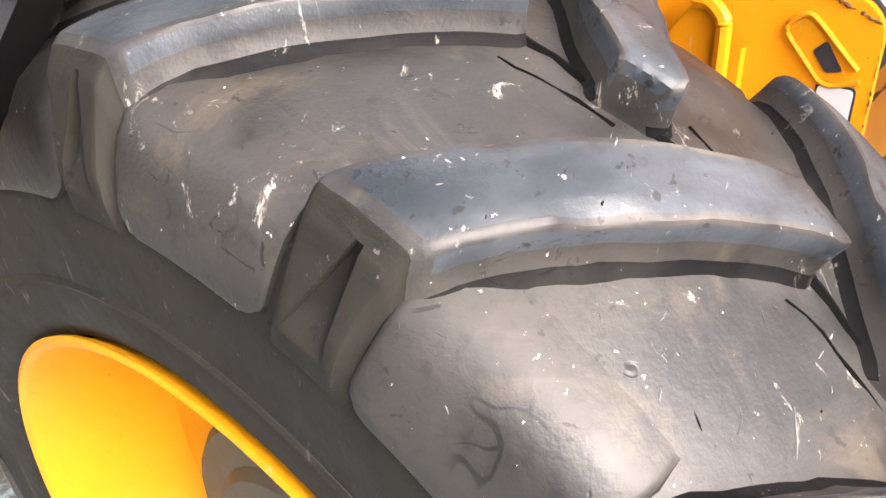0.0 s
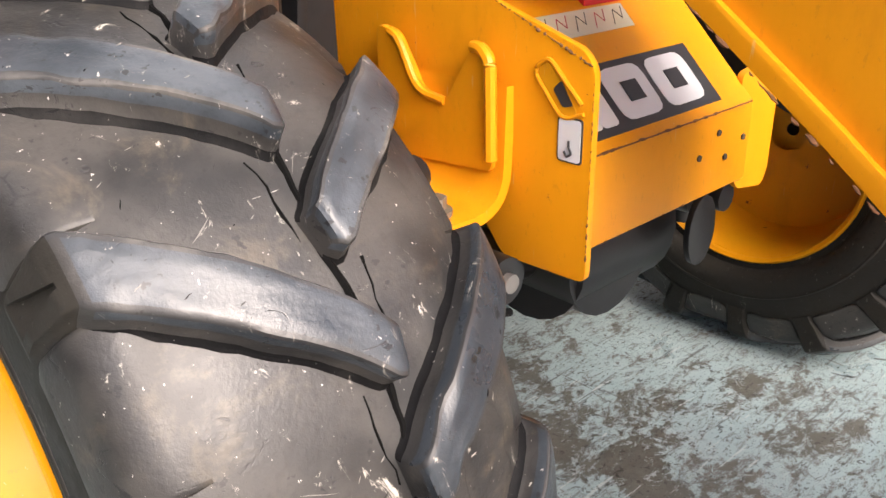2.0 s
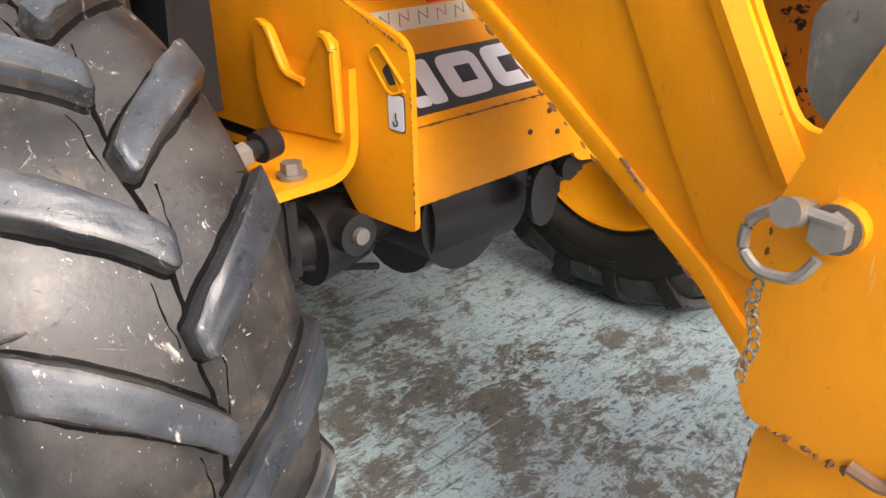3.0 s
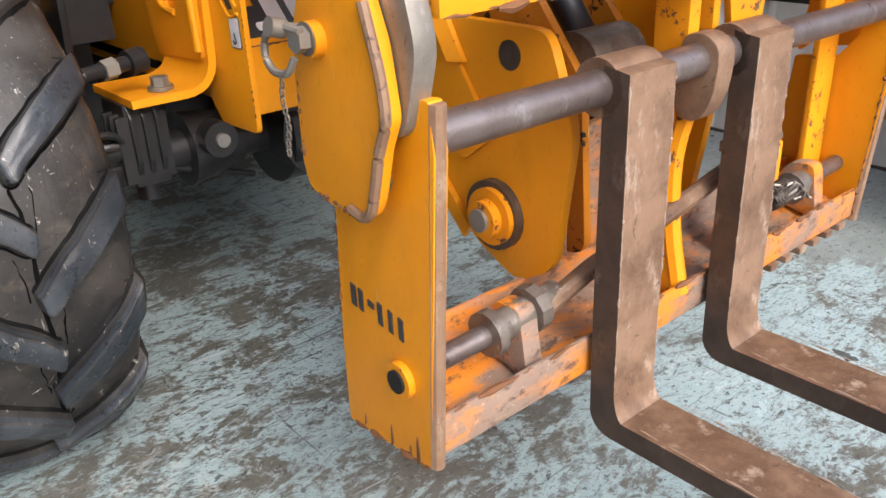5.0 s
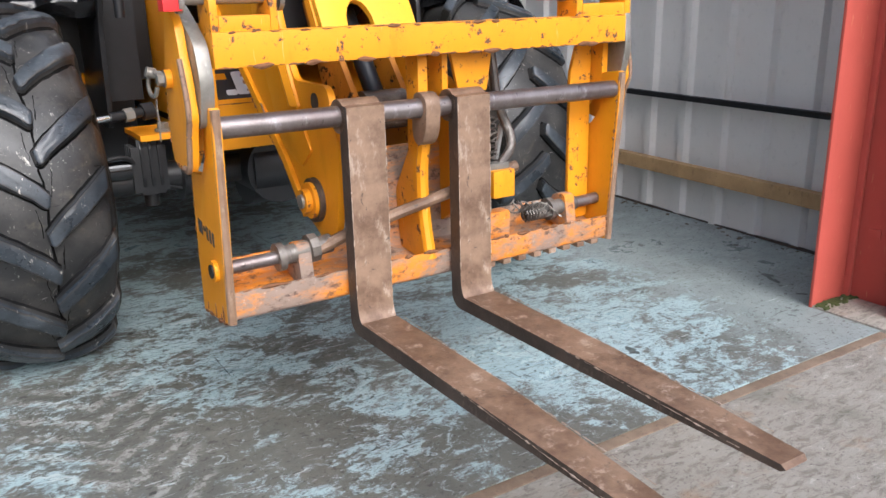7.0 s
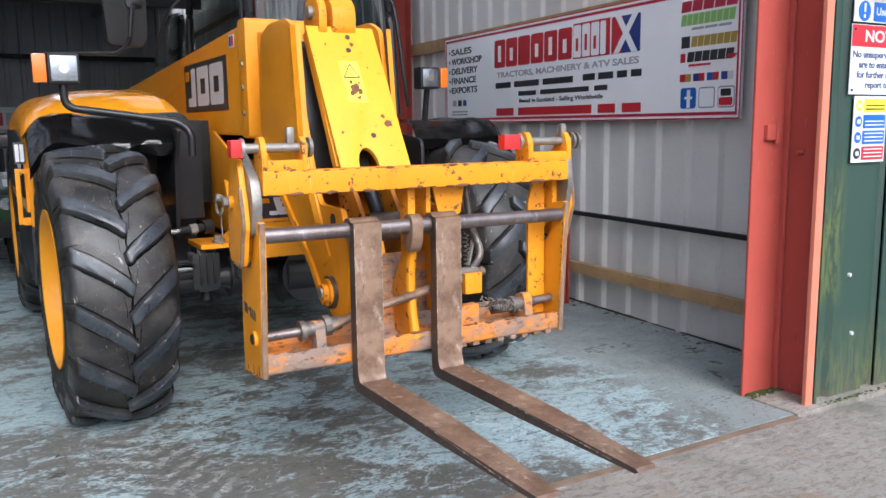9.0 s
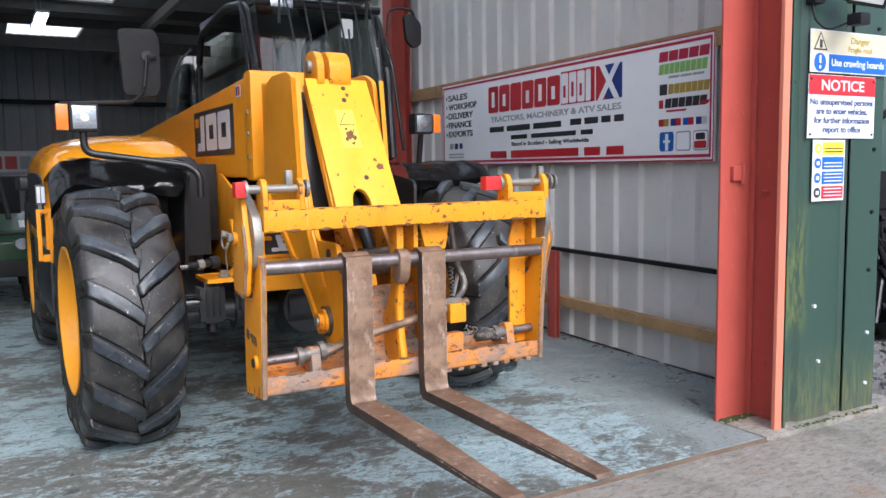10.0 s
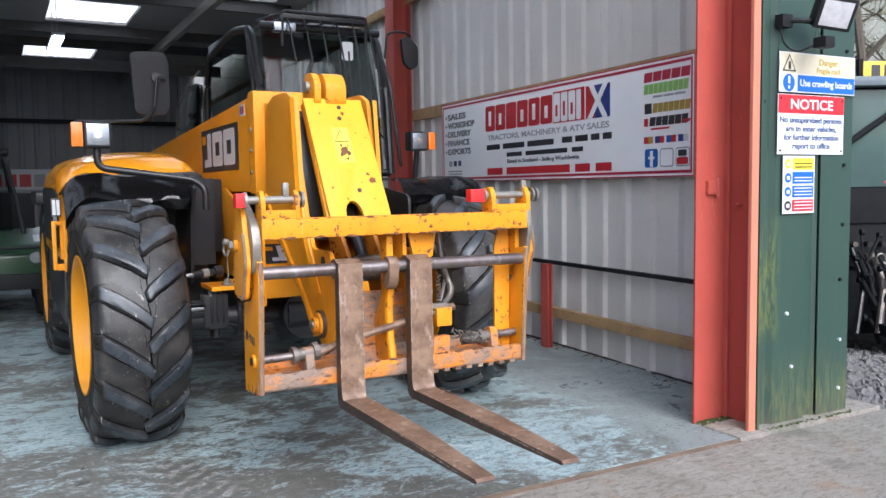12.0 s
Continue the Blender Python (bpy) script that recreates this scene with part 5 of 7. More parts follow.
def emblem(parent, origin, u, v, w, h, skew=0.0):
    """A dark panel with three pale blocks, given by its corner and two directions."""
    o, u, v = Vector(origin), Vector(u).normalized(), Vector(v).normalized()
    n = u.cross(v)
    m = Matrix(((u.x, v.x, n.x, o.x), (u.y, v.y, n.y, o.y), (u.z, v.z, n.z, o.z), (0, 0, 0, 1)))
    def quad(a, b, c, d, lift, rad=0.0):
        pl = [(a, c), (b, c), (b, d), (a, d)]
        bm = bmesh.new()
        add_plate(bm, rounded(pl, rad, 3) if rad else pl, lift, lift + 0.0012, "z", 0)
        for q in bm.verts:
            q.co.x += q.co.y * skew
        return moved(bm, m)
    e = part("emblem", quad(0, w, 0, h, 0.0005), S_BLACK, parent, "dark maker's plate with three pale blocks")
    k = w / 3.45
    part("corner_mark", quad(0.03 * w, 0.13 * w, 0.66 * h, 0.86 * h, 0.002), YEL, e)
    part("block", quad(0.30 * k, 0.62 * k, 0.12 * h, 0.30 * h, 0.002, 0.01), WHITE, e)
    part("block", quad(0.62 * k, 0.98 * k, 0.12 * h, 0.90 * h, 0.002, 0.012), WHITE, e)
    part("block", quad(1.14 * k, 2.08 * k, 0.12 * h, 0.90 * h, 0.002, 0.03), WHITE, e)
    part("block", quad(2.20 * k, 3.18 * k, 0.12 * h, 0.90 * h, 0.002, 0.03), WHITE, e)
    part("slot", quad(1.46 * k, 1.82 * k, 0.36 * h, 0.66 * h, 0.004), S_BLACK, e)
    part("slot", quad(2.52 * k, 2.88 * k, 0.36 * h, 0.66 * h, 0.004), S_BLACK, e)
    return e


emblem(tele, (SX + 0.035, 1.1905, 0.9215), (1, 0, 0), (0, 1, 1), 0.475, 0.150)
SLOPE = Matrix(((1, 0, 0, 0), (0, 0.7071, -0.7071, 1.172), (0, 0.7071, 0.7071, 0.905), (0, 0, 0, 1)))
lift_label = part("label_strip", moved(plate([(-0.22, 0.240), (0.085, 0.240), (0.085, 0.298), (-0.22, 0.298)], 0.0004, 0.0016, "z", 0), SLOPE), S_CREAM, tele, "faded cream picture label")
for i in range(5):
    x = -0.21 + i * 0.059
    part("picture_mark", moved(tube([(x, 0.250, 0.0018), (x + 0.02, 0.285, 0.0018), (x + 0.035, 0.262, 0.0018), (x + 0.05, 0.29, 0.0018)], 0.0012, 4), SLOPE), S_DKRED if i % 2 else S_BLACK, lift_label)
part("red_block", boxm((-0.03, 1.385, 1.12), (0.26, 1.60, 1.25), 0.006), RED_TAG, tele, "red safety prop stowed on the chassis nose")
part("red_block", boxm((-0.17, 1.46, 1.16), (-0.06, 1.62, 1.27), 0.006), RED_TAG, tele)

# boom: collar, outer box, nose plates
BX0, BX1 = -0.262, 0.112
boom = part("boom", plate(rounded([(1.38, 1.335), (1.38, 1.905), (5.2, 1.72), (5.2, 1.34)], 0.03), BX0, BX1, "x", 0.012), YEL, tele)
part("boom_collar", plate(rounded([(1.34, 1.32), (1.34, 1.925), (1.47, 1.918), (1.47, 1.325)], 0.03), BX0 - 0.018, BX1 + 0.018, "x", 0.010), YEL, boom)
part("inner_boom", plate(rounded([(0.92, 1.36), (0.95, 1.78), (1.36, 1.86), (1.36, 1.36)], 0.04), BX0 + 0.045, BX1 - 0.045, "x", 0.012), YEL, boom)
for z in (1.45, 1.58, 1.70):
    part("wear_pad_bolt", rod((BX0 - 0.016, 1.405, z), (BX0 - 0.027, 1.405, z), 0.013, 6), ZINC, boom)
emblem(boom, (BX0 - 0.0015, 2.78, 1.475), (0, -1, 0), (0, 0, 1), 1.02, 0.30)
flag = part("flag_sticker", plate([(1.60, 1.80), (1.70, 1.80), (1.70, 1.87), (1.60, 1.87)], BX0 - 0.002, BX0, "x", 0), WHITE, boom)
NOSE = [(0.20, 0.585), (0.312, 0.637), (0.466, 0.803), (0.757, 1.034), (0.985, 1.205), (1.10, 1.34), (1.06, 1.80), (0.93, 1.845), (0.70, 1.845), (0.60, 1.80), (0.53, 1.45), (0.450, 1.225), (0.362, 1.062), (0.13, 1.06), (0.070, 0.90), (0.110, 0.64)]
for x0, x1 in ((-0.292, -0.270), (0.110, 0.132)):
    n = part("nose_plate", plate(rounded(NOSE, 0.03, 3), x0, x1, "x", 0.004), YEL, tele)
    s = -1 if x0 < 0 else 1
    e = x0 if s < 0 else x1
    fl = [(0.335, 0.640), (0.475, 0.790), (0.765, 1.020), (0.993, 1.190), (1.10, 1.30)]
    part("nose_flange", plate(fl + [(q[0] - 0.020, q[1] + 0.028) for q in fl[::-1]], e - s * 0.002, e + s * 0.014, "x", 0.005), YEL, n, "bright folded flange with chipped paint")
    crease = bmesh.new()
    add_plate(crease, rounded([(0.655, 1.22), (0.565, 1.032), (0.470, 0.850), (0.330, 0.80), (0.250, 0.86), (0.372, 1.03), (0.480, 1.225), (0.545, 1.42), (0.66, 1.42)], 0.012), e - s * 0.002, e + s * 0.010, "x", 0.0085)
    part("nose_swage", crease, YEL, n)
    for q in ((0.600, 0.935), (0.615, 0.952), (0.585, 0.922)):
        part("scrape", tube([(e + s * 0.013, q[0], q[1]), (e + s * 0.0145, q[0] + 0.010, q[1] + 0.012), (e + s * 0.013, q[0] + 0.020, q[1] + 0.013)], 0.003, 5), RUST_TIP, n)
    ang = [(0.565, 1.80), (0.54, 1.60), (0.515, 1.36), (0.478, 1.225), (0.400, 1.08), (0.345, 0.985)]
    b = bmesh.new()
    prev = None
    for (y, z) in ang:
        cur = [b.verts.new(c) for c in ((e + s * 0.020, y + 0.030, z), (e + s * 0.024, y + 0.008, z), (e + s * 0.010, y - 0.020, z), (e - s * 0.012, y - 0.022, z))]
        if prev:
            for i in range(4):
                b.faces.new((prev[i], prev[(i + 1) % 4], cur[(i + 1) % 4], cur[i]))
        else:
            b.faces.new(cur)
        prev = cur
    b.faces.new(prev[::-1])
    bmesh.ops.recalc_face_normals(b, faces=b.faces)
    part("nose_face", b, YEL, n)
    boss = part("pivot_boss", add_rod(rod((e, 0.245, 0.714), (e + s * 0.03, 0.245, 0.714), 0.055, 24), (e + s * 0.03, 0.245, 0.714), (e + s * 0.05, 0.245, 0.714), 0.036, 20), YEL_WORN, n)
    part("boss_ring", rod((e, 0.250, 0.712), (e + s * 0.018, 0.250, 0.712), 0.068, 24), RUST_DARK_SHADE, boss, "rusty ring behind the boss")
    part("pivot_pin", rod((e + s * 0.05, 0.245, 0.714), (e + s * 0.058, 0.245, 0.714), 0.022, 12), ZINC, boss)
    # A dark disc for the hole; the shade inside is its colour.
    part("plate_hole", rod((e + s * 0.0005, 0.215, 1.010), (e + s * 0.002, 0.215, 1.010), 0.026, 18), JOINT, n)
# Added dark block between the nose plates, in place of the shade there.
part("head_shade_block", plate(rounded([(0.52, 1.08), (0.95, 1.32), (0.98, 1.75), (0.66, 1.75), (0.56, 1.40)], 0.03), -0.255, 0.095, "x", 0.006), AXLE, tele, "dark block standing for the shade inside the boom head")
part("cross_tube", rod((-0.27, 0.24, 0.714), (0.11, 0.24, 0.714), 0.05, 20), YEL_WORN, tele)
part("nose_web", plate([(0.52, 0.88), (0.56, 0.86), (1.02, 1.24), (1.0, 1.28)], -0.27, 0.11, "x", 0.003), YEL, tele)
part("inner_link", plate(rounded([(0.14, 0.62), (0.26, 0.60), (0.48, 1.15), (0.76, 1.68), (0.64, 1.70), (0.38, 1.22), (0.16, 0.95)], 0.03), -0.17, -0.15, "x", 0.004), GREASY_YEL, tele)
part("inner_link", plate(rounded([(0.14, 0.62), (0.26, 0.60), (0.48, 1.15), (0.76, 1.68), (0.64, 1.70), (0.38, 1.22), (0.16, 0.95)], 0.03), 0.0, 0.02, "x", 0.004), GREASY_YEL, tele)
tilt = part("tilt_ram", add_rod(rod((-0.08, 0.70, 1.62), (-0.08, 0.42, 1.25), 0.05, 20), (-0.08, 0.42, 1.25), (-0.08, 0.22, 0.98), 0.03, 16), BLACK, tele)
part("ram_eye", rod((-0.15, 0.20, 0.97), (-0.01, 0.20, 0.97), 0.06, 20), GREASE, tilt)
# tilt guard: sloping flat cover with an arched cut-out and a faded warning label
cv = bmesh.new()
cu, cw = Vector((0.0, 0.315, 0.592)), Vector((1, 0, 0))
CL = cu.length
cm = Matrix(((1, 0, 0, -0.075), (0, cu.y / CL, -cu.z / CL, 0.268), (0, cu.z / CL, cu.y / CL, 1.205), (0, 0, 0, 1)))
outl = [(-0.158, 0.0), (-0.075, 0.0)] + [(-0.03 + 0.045 * math.cos(a) * 1.0, 0.005 + 0.085 * math.sin(a)) for a in [math.pi * (1 - i / 8) for i in range(9)]] + [(0.158, 0.0), (0.140, CL), (-0.170, CL)]
add_plate(cv, outl, -0.012, 0.012, "z", 0.003)
guard = part("tilt_guard", moved(cv, cm), YEL_PALE, tele, "paler yellow tilt cylinder guard")
part("guard_side", moved(boxm((-0.165, 0.02, -0.05), (-0.150, CL - 0.01, -0.012), 0.003), cm), YEL, guard)
part("guard_side", moved(boxm((0.130, 0.02, -0.05), (0.145, CL - 0.01, -0.012), 0.003), cm), YEL, guard)
wl = bmesh.new()
add_plate(wl, [(-0.055, 0.30), (0.035, 0.30), (0.028, 0.50), (-0.060, 0.50)], 0.0123, 0.0130, "z", 0)
wlab = part("warning_label", moved(wl, cm), S_YELLOW, guard, "faded yellow warning label")
for (x0, y0), (x1, y1) in (((-0.05, 0.42), (0.022, 0.42)), ((0.022, 0.42), (-0.012, 0.485)), ((-0.012, 0.485), (-0.05, 0.42))):
    part("triangle_edge", moved(tube([(x0, y0, 0.0135), (x1, y1, 0.0135)], 0.0025, 5), cm), S_BLACK, wlab)
wear_rng = random.Random(17)
for x, y, size in ((-0.012, 0.372, 0.022), (0.008, 0.352, 0.013), (-0.030, 0.345, 0.012), (-0.022, 0.398, 0.009), (-0.002, 0.322, 0.011), (0.012, 0.395, 0.006), (0.10, 0.20, 0.018), (0.085, 0.235, 0.009), (-0.10, 0.58, 0.006), (0.07, 0.47, 0.005), (-0.115, 0.16, 0.007), (0.02, 0.585, 0.010), (-0.05, 0.10, 0.006)):
    d = bmesh.new()
    add_plate(d, [(x + size * wear_rng.uniform(0.45, 1.25) * math.cos(k * math.tau / 11), y + size * wear_rng.uniform(0.5, 1.5) * math.sin(k * math.tau / 11)) for k in range(11)], 0.0124, 0.0136, "z", 0)
    part("worn_spot", moved(d, cm), CHIP, guard)
# Guard holes as dark discs, shaded by colour alone.
for x, y in ((0.02, 0.145), (0.0, 0.555), (0.01, 0.62)):
    d = bmesh.new()
    add_plate(d, ngon(x, y, 0.012, 12), 0.0122, 0.014, "z", 0)
    part("guard_hole", moved(d, cm), JOINT, guard)
part("top_lug", plate(rounded([(0.55, 1.76), (0.74, 1.76), (0.74, 1.88), (0.70, 1.935), (0.60, 1.935), (0.55, 1.88)], 0.05, 5), -0.19, -0.155, "x", 0.006), YEL_WORN, tele)
part("top_lug", plate(rounded([(0.55, 1.76), (0.74, 1.76), (0.74, 1.88), (0.70, 1.935), (0.60, 1.935), (0.55, 1.88)], 0.05, 5), -0.13, -0.02, "x", 0.012), YEL_WORN, tele)
part("lug_pin", rod((-0.21, 0.645, 1.865), (0.0, 0.645, 1.865), 0.03, 18), ZINC, tele)

# engine pod, mudguards, lamps on the open side of the machine
bon = bmesh.new()
ys = [1.98, 2.06, 2.2, 2.6, 3.2, 3.6]
secs = []
for y in ys:
    t = 0.0 if y < 2.0 else 1.0
    top = {1.98: 1.47, 2.06: 1.52, 2.2: 1.555, 2.6: 1.60, 3.2: 1.62, 3.6: 1.60}[y]
    pts = arc_pts([(-1.29, y, 0.95), (-1.29, y, top - 0.08), (-0.95, y, top + 0.012), (-0.44, y, top + 0.02), (-0.40, y, 0.95)], 0.20, 5)
    secs.append([bon.verts.new(p) for p in pts])
for a, b in zip(secs, secs[1:]):
    for i in range(len(a) - 1):
        bon.faces.new((a[i], a[i + 1], b[i + 1], b[i]))
bon.faces.new(secs[0][::-1])
bon.faces.new(secs[-1])
bmesh.ops.recalc_face_normals(bon, faces=bon.faces)
pod = part("engine_pod", bon, YEL_POD, tele, "glossy yellow engine pod")
part("pod_front", plate(rounded([(-1.25, 1.00), (-1.25, 1.37), (-1.05, 1.45), (-0.44, 1.47), (-0.42, 1.00)], 0.08), 1.955, 1.982, "y", 0.004), BLACK, pod)
part("pod_skirt", boxm((-1.28, 1.99, 0.55), (-0.42, 3.5, 0.95), 0.02), BLACK, tele)
part("pod_door", plate(rounded([(2.02, 1.02), (2.02, 1.34), (2.5, 1.38), (3.5, 1.38), (3.5, 1.02)], 0.05), -1.300, -1.288, "x", 0.003), BLACK_MATT, pod)
part("pod_badge", plate([(2.04, 1.14), (2.34, 1.14), (2.34, 1.27), (2.04, 1.27)], -1.303, -1.2995, "x", 0), WHITE, pod)
step = part("step_frame", boxm((-1.335, 1.955, 0.89), (-1.312, 1.985, 1.18), 0.004), YEL, tele, "yellow step frame with an open slot")
part("frame_bar", boxm((-1.275, 1.955, 0.875), (-1.252, 1.985, 1.178), 0.004), YEL, step)
part("frame_bar", boxm((-1.312, 1.957, 1.155), (-1.275, 1.983, 1.178), 0.003), YEL, step)
part("frame_bar", boxm((-1.312, 1.957, 0.885), (-1.275, 1.983, 0.925), 0.003), YEL, step)
part("side_badge", boxm((-1.332, 1.960, 1.205), (-1.280, 1.972, 1.315), 0.002), S_BLACK, tele)
part("badge_block", boxm((-1.326, 1.957, 1.215), (-1.308, 1.961, 1.305)), WHITE, tele)
part("badge_block", boxm((-1.303, 1.957, 1.215), (-1.285, 1.961, 1.305)), WHITE, tele)


def mudguard(x0, x1, y0, y1, dents, rise=0.085):
    """A bent glossy sheet over the wheel."""
    bm = bmesh.new()
    nx, ny = 18, 16
    g = []
    for j in range(ny + 1):
        row = []
        for i in range(nx + 1):
            u, v = i / nx, j / ny
            s = min(1, v * 1.7)
            z = 1.300 + rise * (1 - (1 - s) ** 1.6) + dents * (0.026 * noise.noise((u * 4.2, v * 3.0, 1.7)) + 0.016 * noise.noise((u * 9, v * 6.0, 5.2)) + 0.010 * math.sin(u * 5.2 + 0.6))
            edge = 0.11 * (max(0, (0.15 - u) / 0.15) ** 1.7)
            row.append(bm.verts.new((x0 + (x1 - x0) * u, (y0 + 0.16 * s if v < 0.588 else y0 + 0.16 + (y1 - y0 - 0.16) * (v - 0.588) / 0.412) + 0.02 * math.sin(u * 4), z - edge)))
        g.append(row)
    low = [bm.verts.new(v.co + Vector((0, 0.030, -0.050 - 0.01 * math.sin(i * 0.9)))) for i, v in enumerate(g[0])]
    for i in range(nx):
        bm.faces.new((low[i], low[i + 1], g[0][i + 1], g[0][i]))
    for a, b in zip(g, g[1:]):
        for i in range(nx):
            bm.faces.new((a[i], a[i + 1], b[i + 1], b[i]))
    bmesh.ops.solidify(bm, geom=bm.faces[:], thickness=0.006)
    return bm


part("mudguard", mudguard(-1.29, -0.60, 1.48, 2.0, 0.85, 0.145), BLACK_GLOSS, tele, "dented gloss black mudguard", 60)
part("mudguard", mudguard(1.33, 0.66, 1.30, 2.0, 0.7, 0.11), BLACK_GLOSS, tele, "bent black mudguard", 60)
part("splash_panel", plate(rounded([(1.56, 0.80), (1.50, 1.20), (1.40, 1.37), (1.98, 1.40), (1.98, 0.80)], 0.03), -0.625, -0.605, "x", 0.004), BLACK, tele)
part("splash_panel", plate(rounded([(1.20, 0.78), (1.20, 1.30), (1.98, 1.40), (1.98, 0.80), (1.6, 0.95)], 0.05), 0.64, 0.66, "x", 0.004), BLACK, tele)
part("splash_panel", boxm((-0.615, 1.64, 0.90), (-0.455, 1.66, 1.42), 0.004), BLACK_MATT, tele)
part("panel_bolt", rod((-0.626, 1.55, 1.25), (-0.64, 1.55, 1.25), 0.012, 8), AXLE, tele)
part("inner_guard", boxm((-0.605, 1.99, 0.95), (-0.32, 2.2, 1.42), 0.01), BLACK, tele)
part("inner_guard", boxm((0.43, 1.6, 0.9), (0.64, 1.98, 1.40), 0.01), BLACK, tele)


def lamp(x0, x1, z0, z1, y, amber_side, stalk):
    l = part("headlamp", boxm((x0, y, z0), (x1, y + 0.10, z1), 0.018), BLACK_MATT, tele, "square headlamp with an amber indicator")
    part("lens", boxm((x0 + 0.013, y - 0.006, z0 + 0.013), (x1 - 0.013, y + 0.004, z1 - 0.013), 0.004), LENS, l, "clear ribbed lens over a silver reflector")
    part("bulb_hood", rod(((x0 + x1) / 2, y - 0.003, (z0 + z1) / 2), ((x0 + x1) / 2, y - 0.010, (z0 + z1) / 2), 0.022, 14), CHROME, l)
    ax0, ax1 = (x0 - 0.062, x0 - 0.004) if amber_side < 0 else (x1 + 0.004, x1 + 0.055)
    part("indicator", boxm((ax0, y + 0.0, z0 + 0.008), (ax1, y + 0.07, z1 - 0.005), 0.008), AMBER, l, "amber lens")
    part("stalk", tube(arc_pts(stalk, 0.06), 0.019, 12), BLACK, l)
    return l


lamp(-1.185, -1.046, 1.586, 1.728, 1.40, -1, [(-1.12, 1.45, 1.60), (-1.12, 1.45, 1.48), (-0.62, 1.40, 1.41), (-0.565, 1.36, 1.36), (-0.565, 1.36, 1.24)])
lamp(0.925, 1.062, 1.600, 1.735, 1.72, 1, [(1.0, 1.78, 1.61), (1.0, 1.82, 1.40)])

# mirrors
mir = part("mirror", plate(rounded([(-0.815, 1.835), (-0.833, 2.232), (-0.62, 2.240), (-0.592, 2.18), (-0.592, 1.88), (-0.63, 1.828)], 0.045, 6), 2.14, 2.20, "y", 0.028), BLACK_MATT, tele, "large black door mirror seen from behind")
part("clamp", add_rod(rod((-0.675, 2.15, 2.07), (-0.675, 2.12, 2.07), 0.032, 14), (-0.675, 2.125, 2.065), (-0.625, 2.115, 2.065), 0.016, 8), BLACK, mir)
part("mirror_arm", tube(arc_pts([(-0.675, 2.12, 2.06), (-0.70, 2.12, 1.86), (-0.76, 2.14, 1.795), (-1.10, 2.9, 1.84)], 0.05), 0.011, 8), BLACK, mir)
mir2 = part("mirror", plate(rounded([(1.10, 2.27), (1.08, 2.45), (1.14, 2.47), (1.22, 2.40), (1.22, 2.25), (1.16, 2.22)], 0.03, 4), 2.16, 2.20, "y", 0.012), BLACK_MATT, tele, "small black cab mirror")
part("mirror_arm", tube(arc_pts([(0.97, 2.22, 2.30), (0.98, 2.2, 2.48), (1.05, 2.18, 2.50), (1.16, 2.18, 2.49), (1.19, 2.18, 2.38)], 0.04), 0.009, 8), BLACK, mir2)

# cab
CX0, CX1, CY0, CY1 = 0.08, 1.0, 2.30, 4.05
cab = part("cab_base", boxm((CX0, CY0 + 0.05, 0.95), (CX1, CY1, 1.45), 0.03), BLACK, tele, "black cab frame with dark glass")
def beam(pts, r, nm="cab_pillar"):
    return part(nm, tube(arc_pts(pts, 0.12, 6), r, 10), BLACK, tele)
beam([(CX0, 2.32, 1.45), (CX0, 2.40, 2.05), (CX0, 2.62, 2.52), (CX0, 3.1, 2.58), (CX0, 3.92, 2.50), (CX0, 4.05, 2.2), (CX0, 4.08, 1.45)], 0.032)
beam([(CX1, 2.22, 1.45), (CX1, 2.28, 2.05), (CX1, 2.46, 2.50), (CX1, 3.1, 2.57), (CX1, 3.92, 2.50), (CX1, 4.05, 2.2), (CX1, 4.08, 1.45)], 0.032)
beam([(CX0, 2.50, 1.45), (CX0, 2.56, 2.05), (CX0, 2.70, 2.55)], 0.022)
beam([(CX0, 2.40, 2.51), (CX1, 2.40, 2.51)], 0.03, "cab_header")
beam([(CX0, 2.30, 1.46), (CX1, 2.24, 1.46)], 0.03, "cab_sill")
part("cab_roof", boxm((CX0, 2.95, 2.545), (CX1, 3.98, 2.60), 0.02), BLACK, cab)
part("front_window", plate([(2.29, 1.47), (2.36, 2.03), (2.46, 2.49), (2.464, 2.49), (2.364, 2.03), (2.294, 1.47)], CX0 + 0.03, CX1 - 0.03, "x", 0), GLASS, cab, "dark tinted windscreen").visible_shadow = False
part("roof_window", boxm((CX0 + 0.02, 2.48, 2.535), (CX1 - 0.02, 2.97, 2.541)), GLASS, cab).visible_shadow = False
part("side_window", plate(rounded([(2.36, 1.47), (2.44, 2.05), (2.66, 2.50), (3.1, 2.55), (3.88, 2.47), (4.02, 2.2), (4.04, 1.47)], 0.05), CX0 - 0.004, CX0, "x", 0), GLASS, cab, "dark tinted side window").visible_shadow = False
part("side_window", plate(rounded([(2.36, 1.47), (2.44, 2.05), (2.66, 2.50), (3.1, 2.55), (3.88, 2.47), (4.02, 2.2), (4.04, 1.47)], 0.05), CX1, CX1 + 0.004, "x", 0), GLASS, cab).visible_shadow = False
part("rear_wall", boxm((CX0, 4.03, 1.45), (CX1, 4.08, 1.85), 0.01), BLACK_MATT, cab)
part("seat", add_box(add_box(bmesh.new(), (0.32, 3.15, 1.25), (0.82, 3.65, 1.42), 0.05), (0.34, 3.55, 1.40), (0.80, 3.70, 2.02), 0.06), BLACK_MATT, cab)
part("dashboard", boxm((0.2, 2.42, 1.40), (0.9, 2.70, 1.66), 0.05), BLACK_MATT, cab)
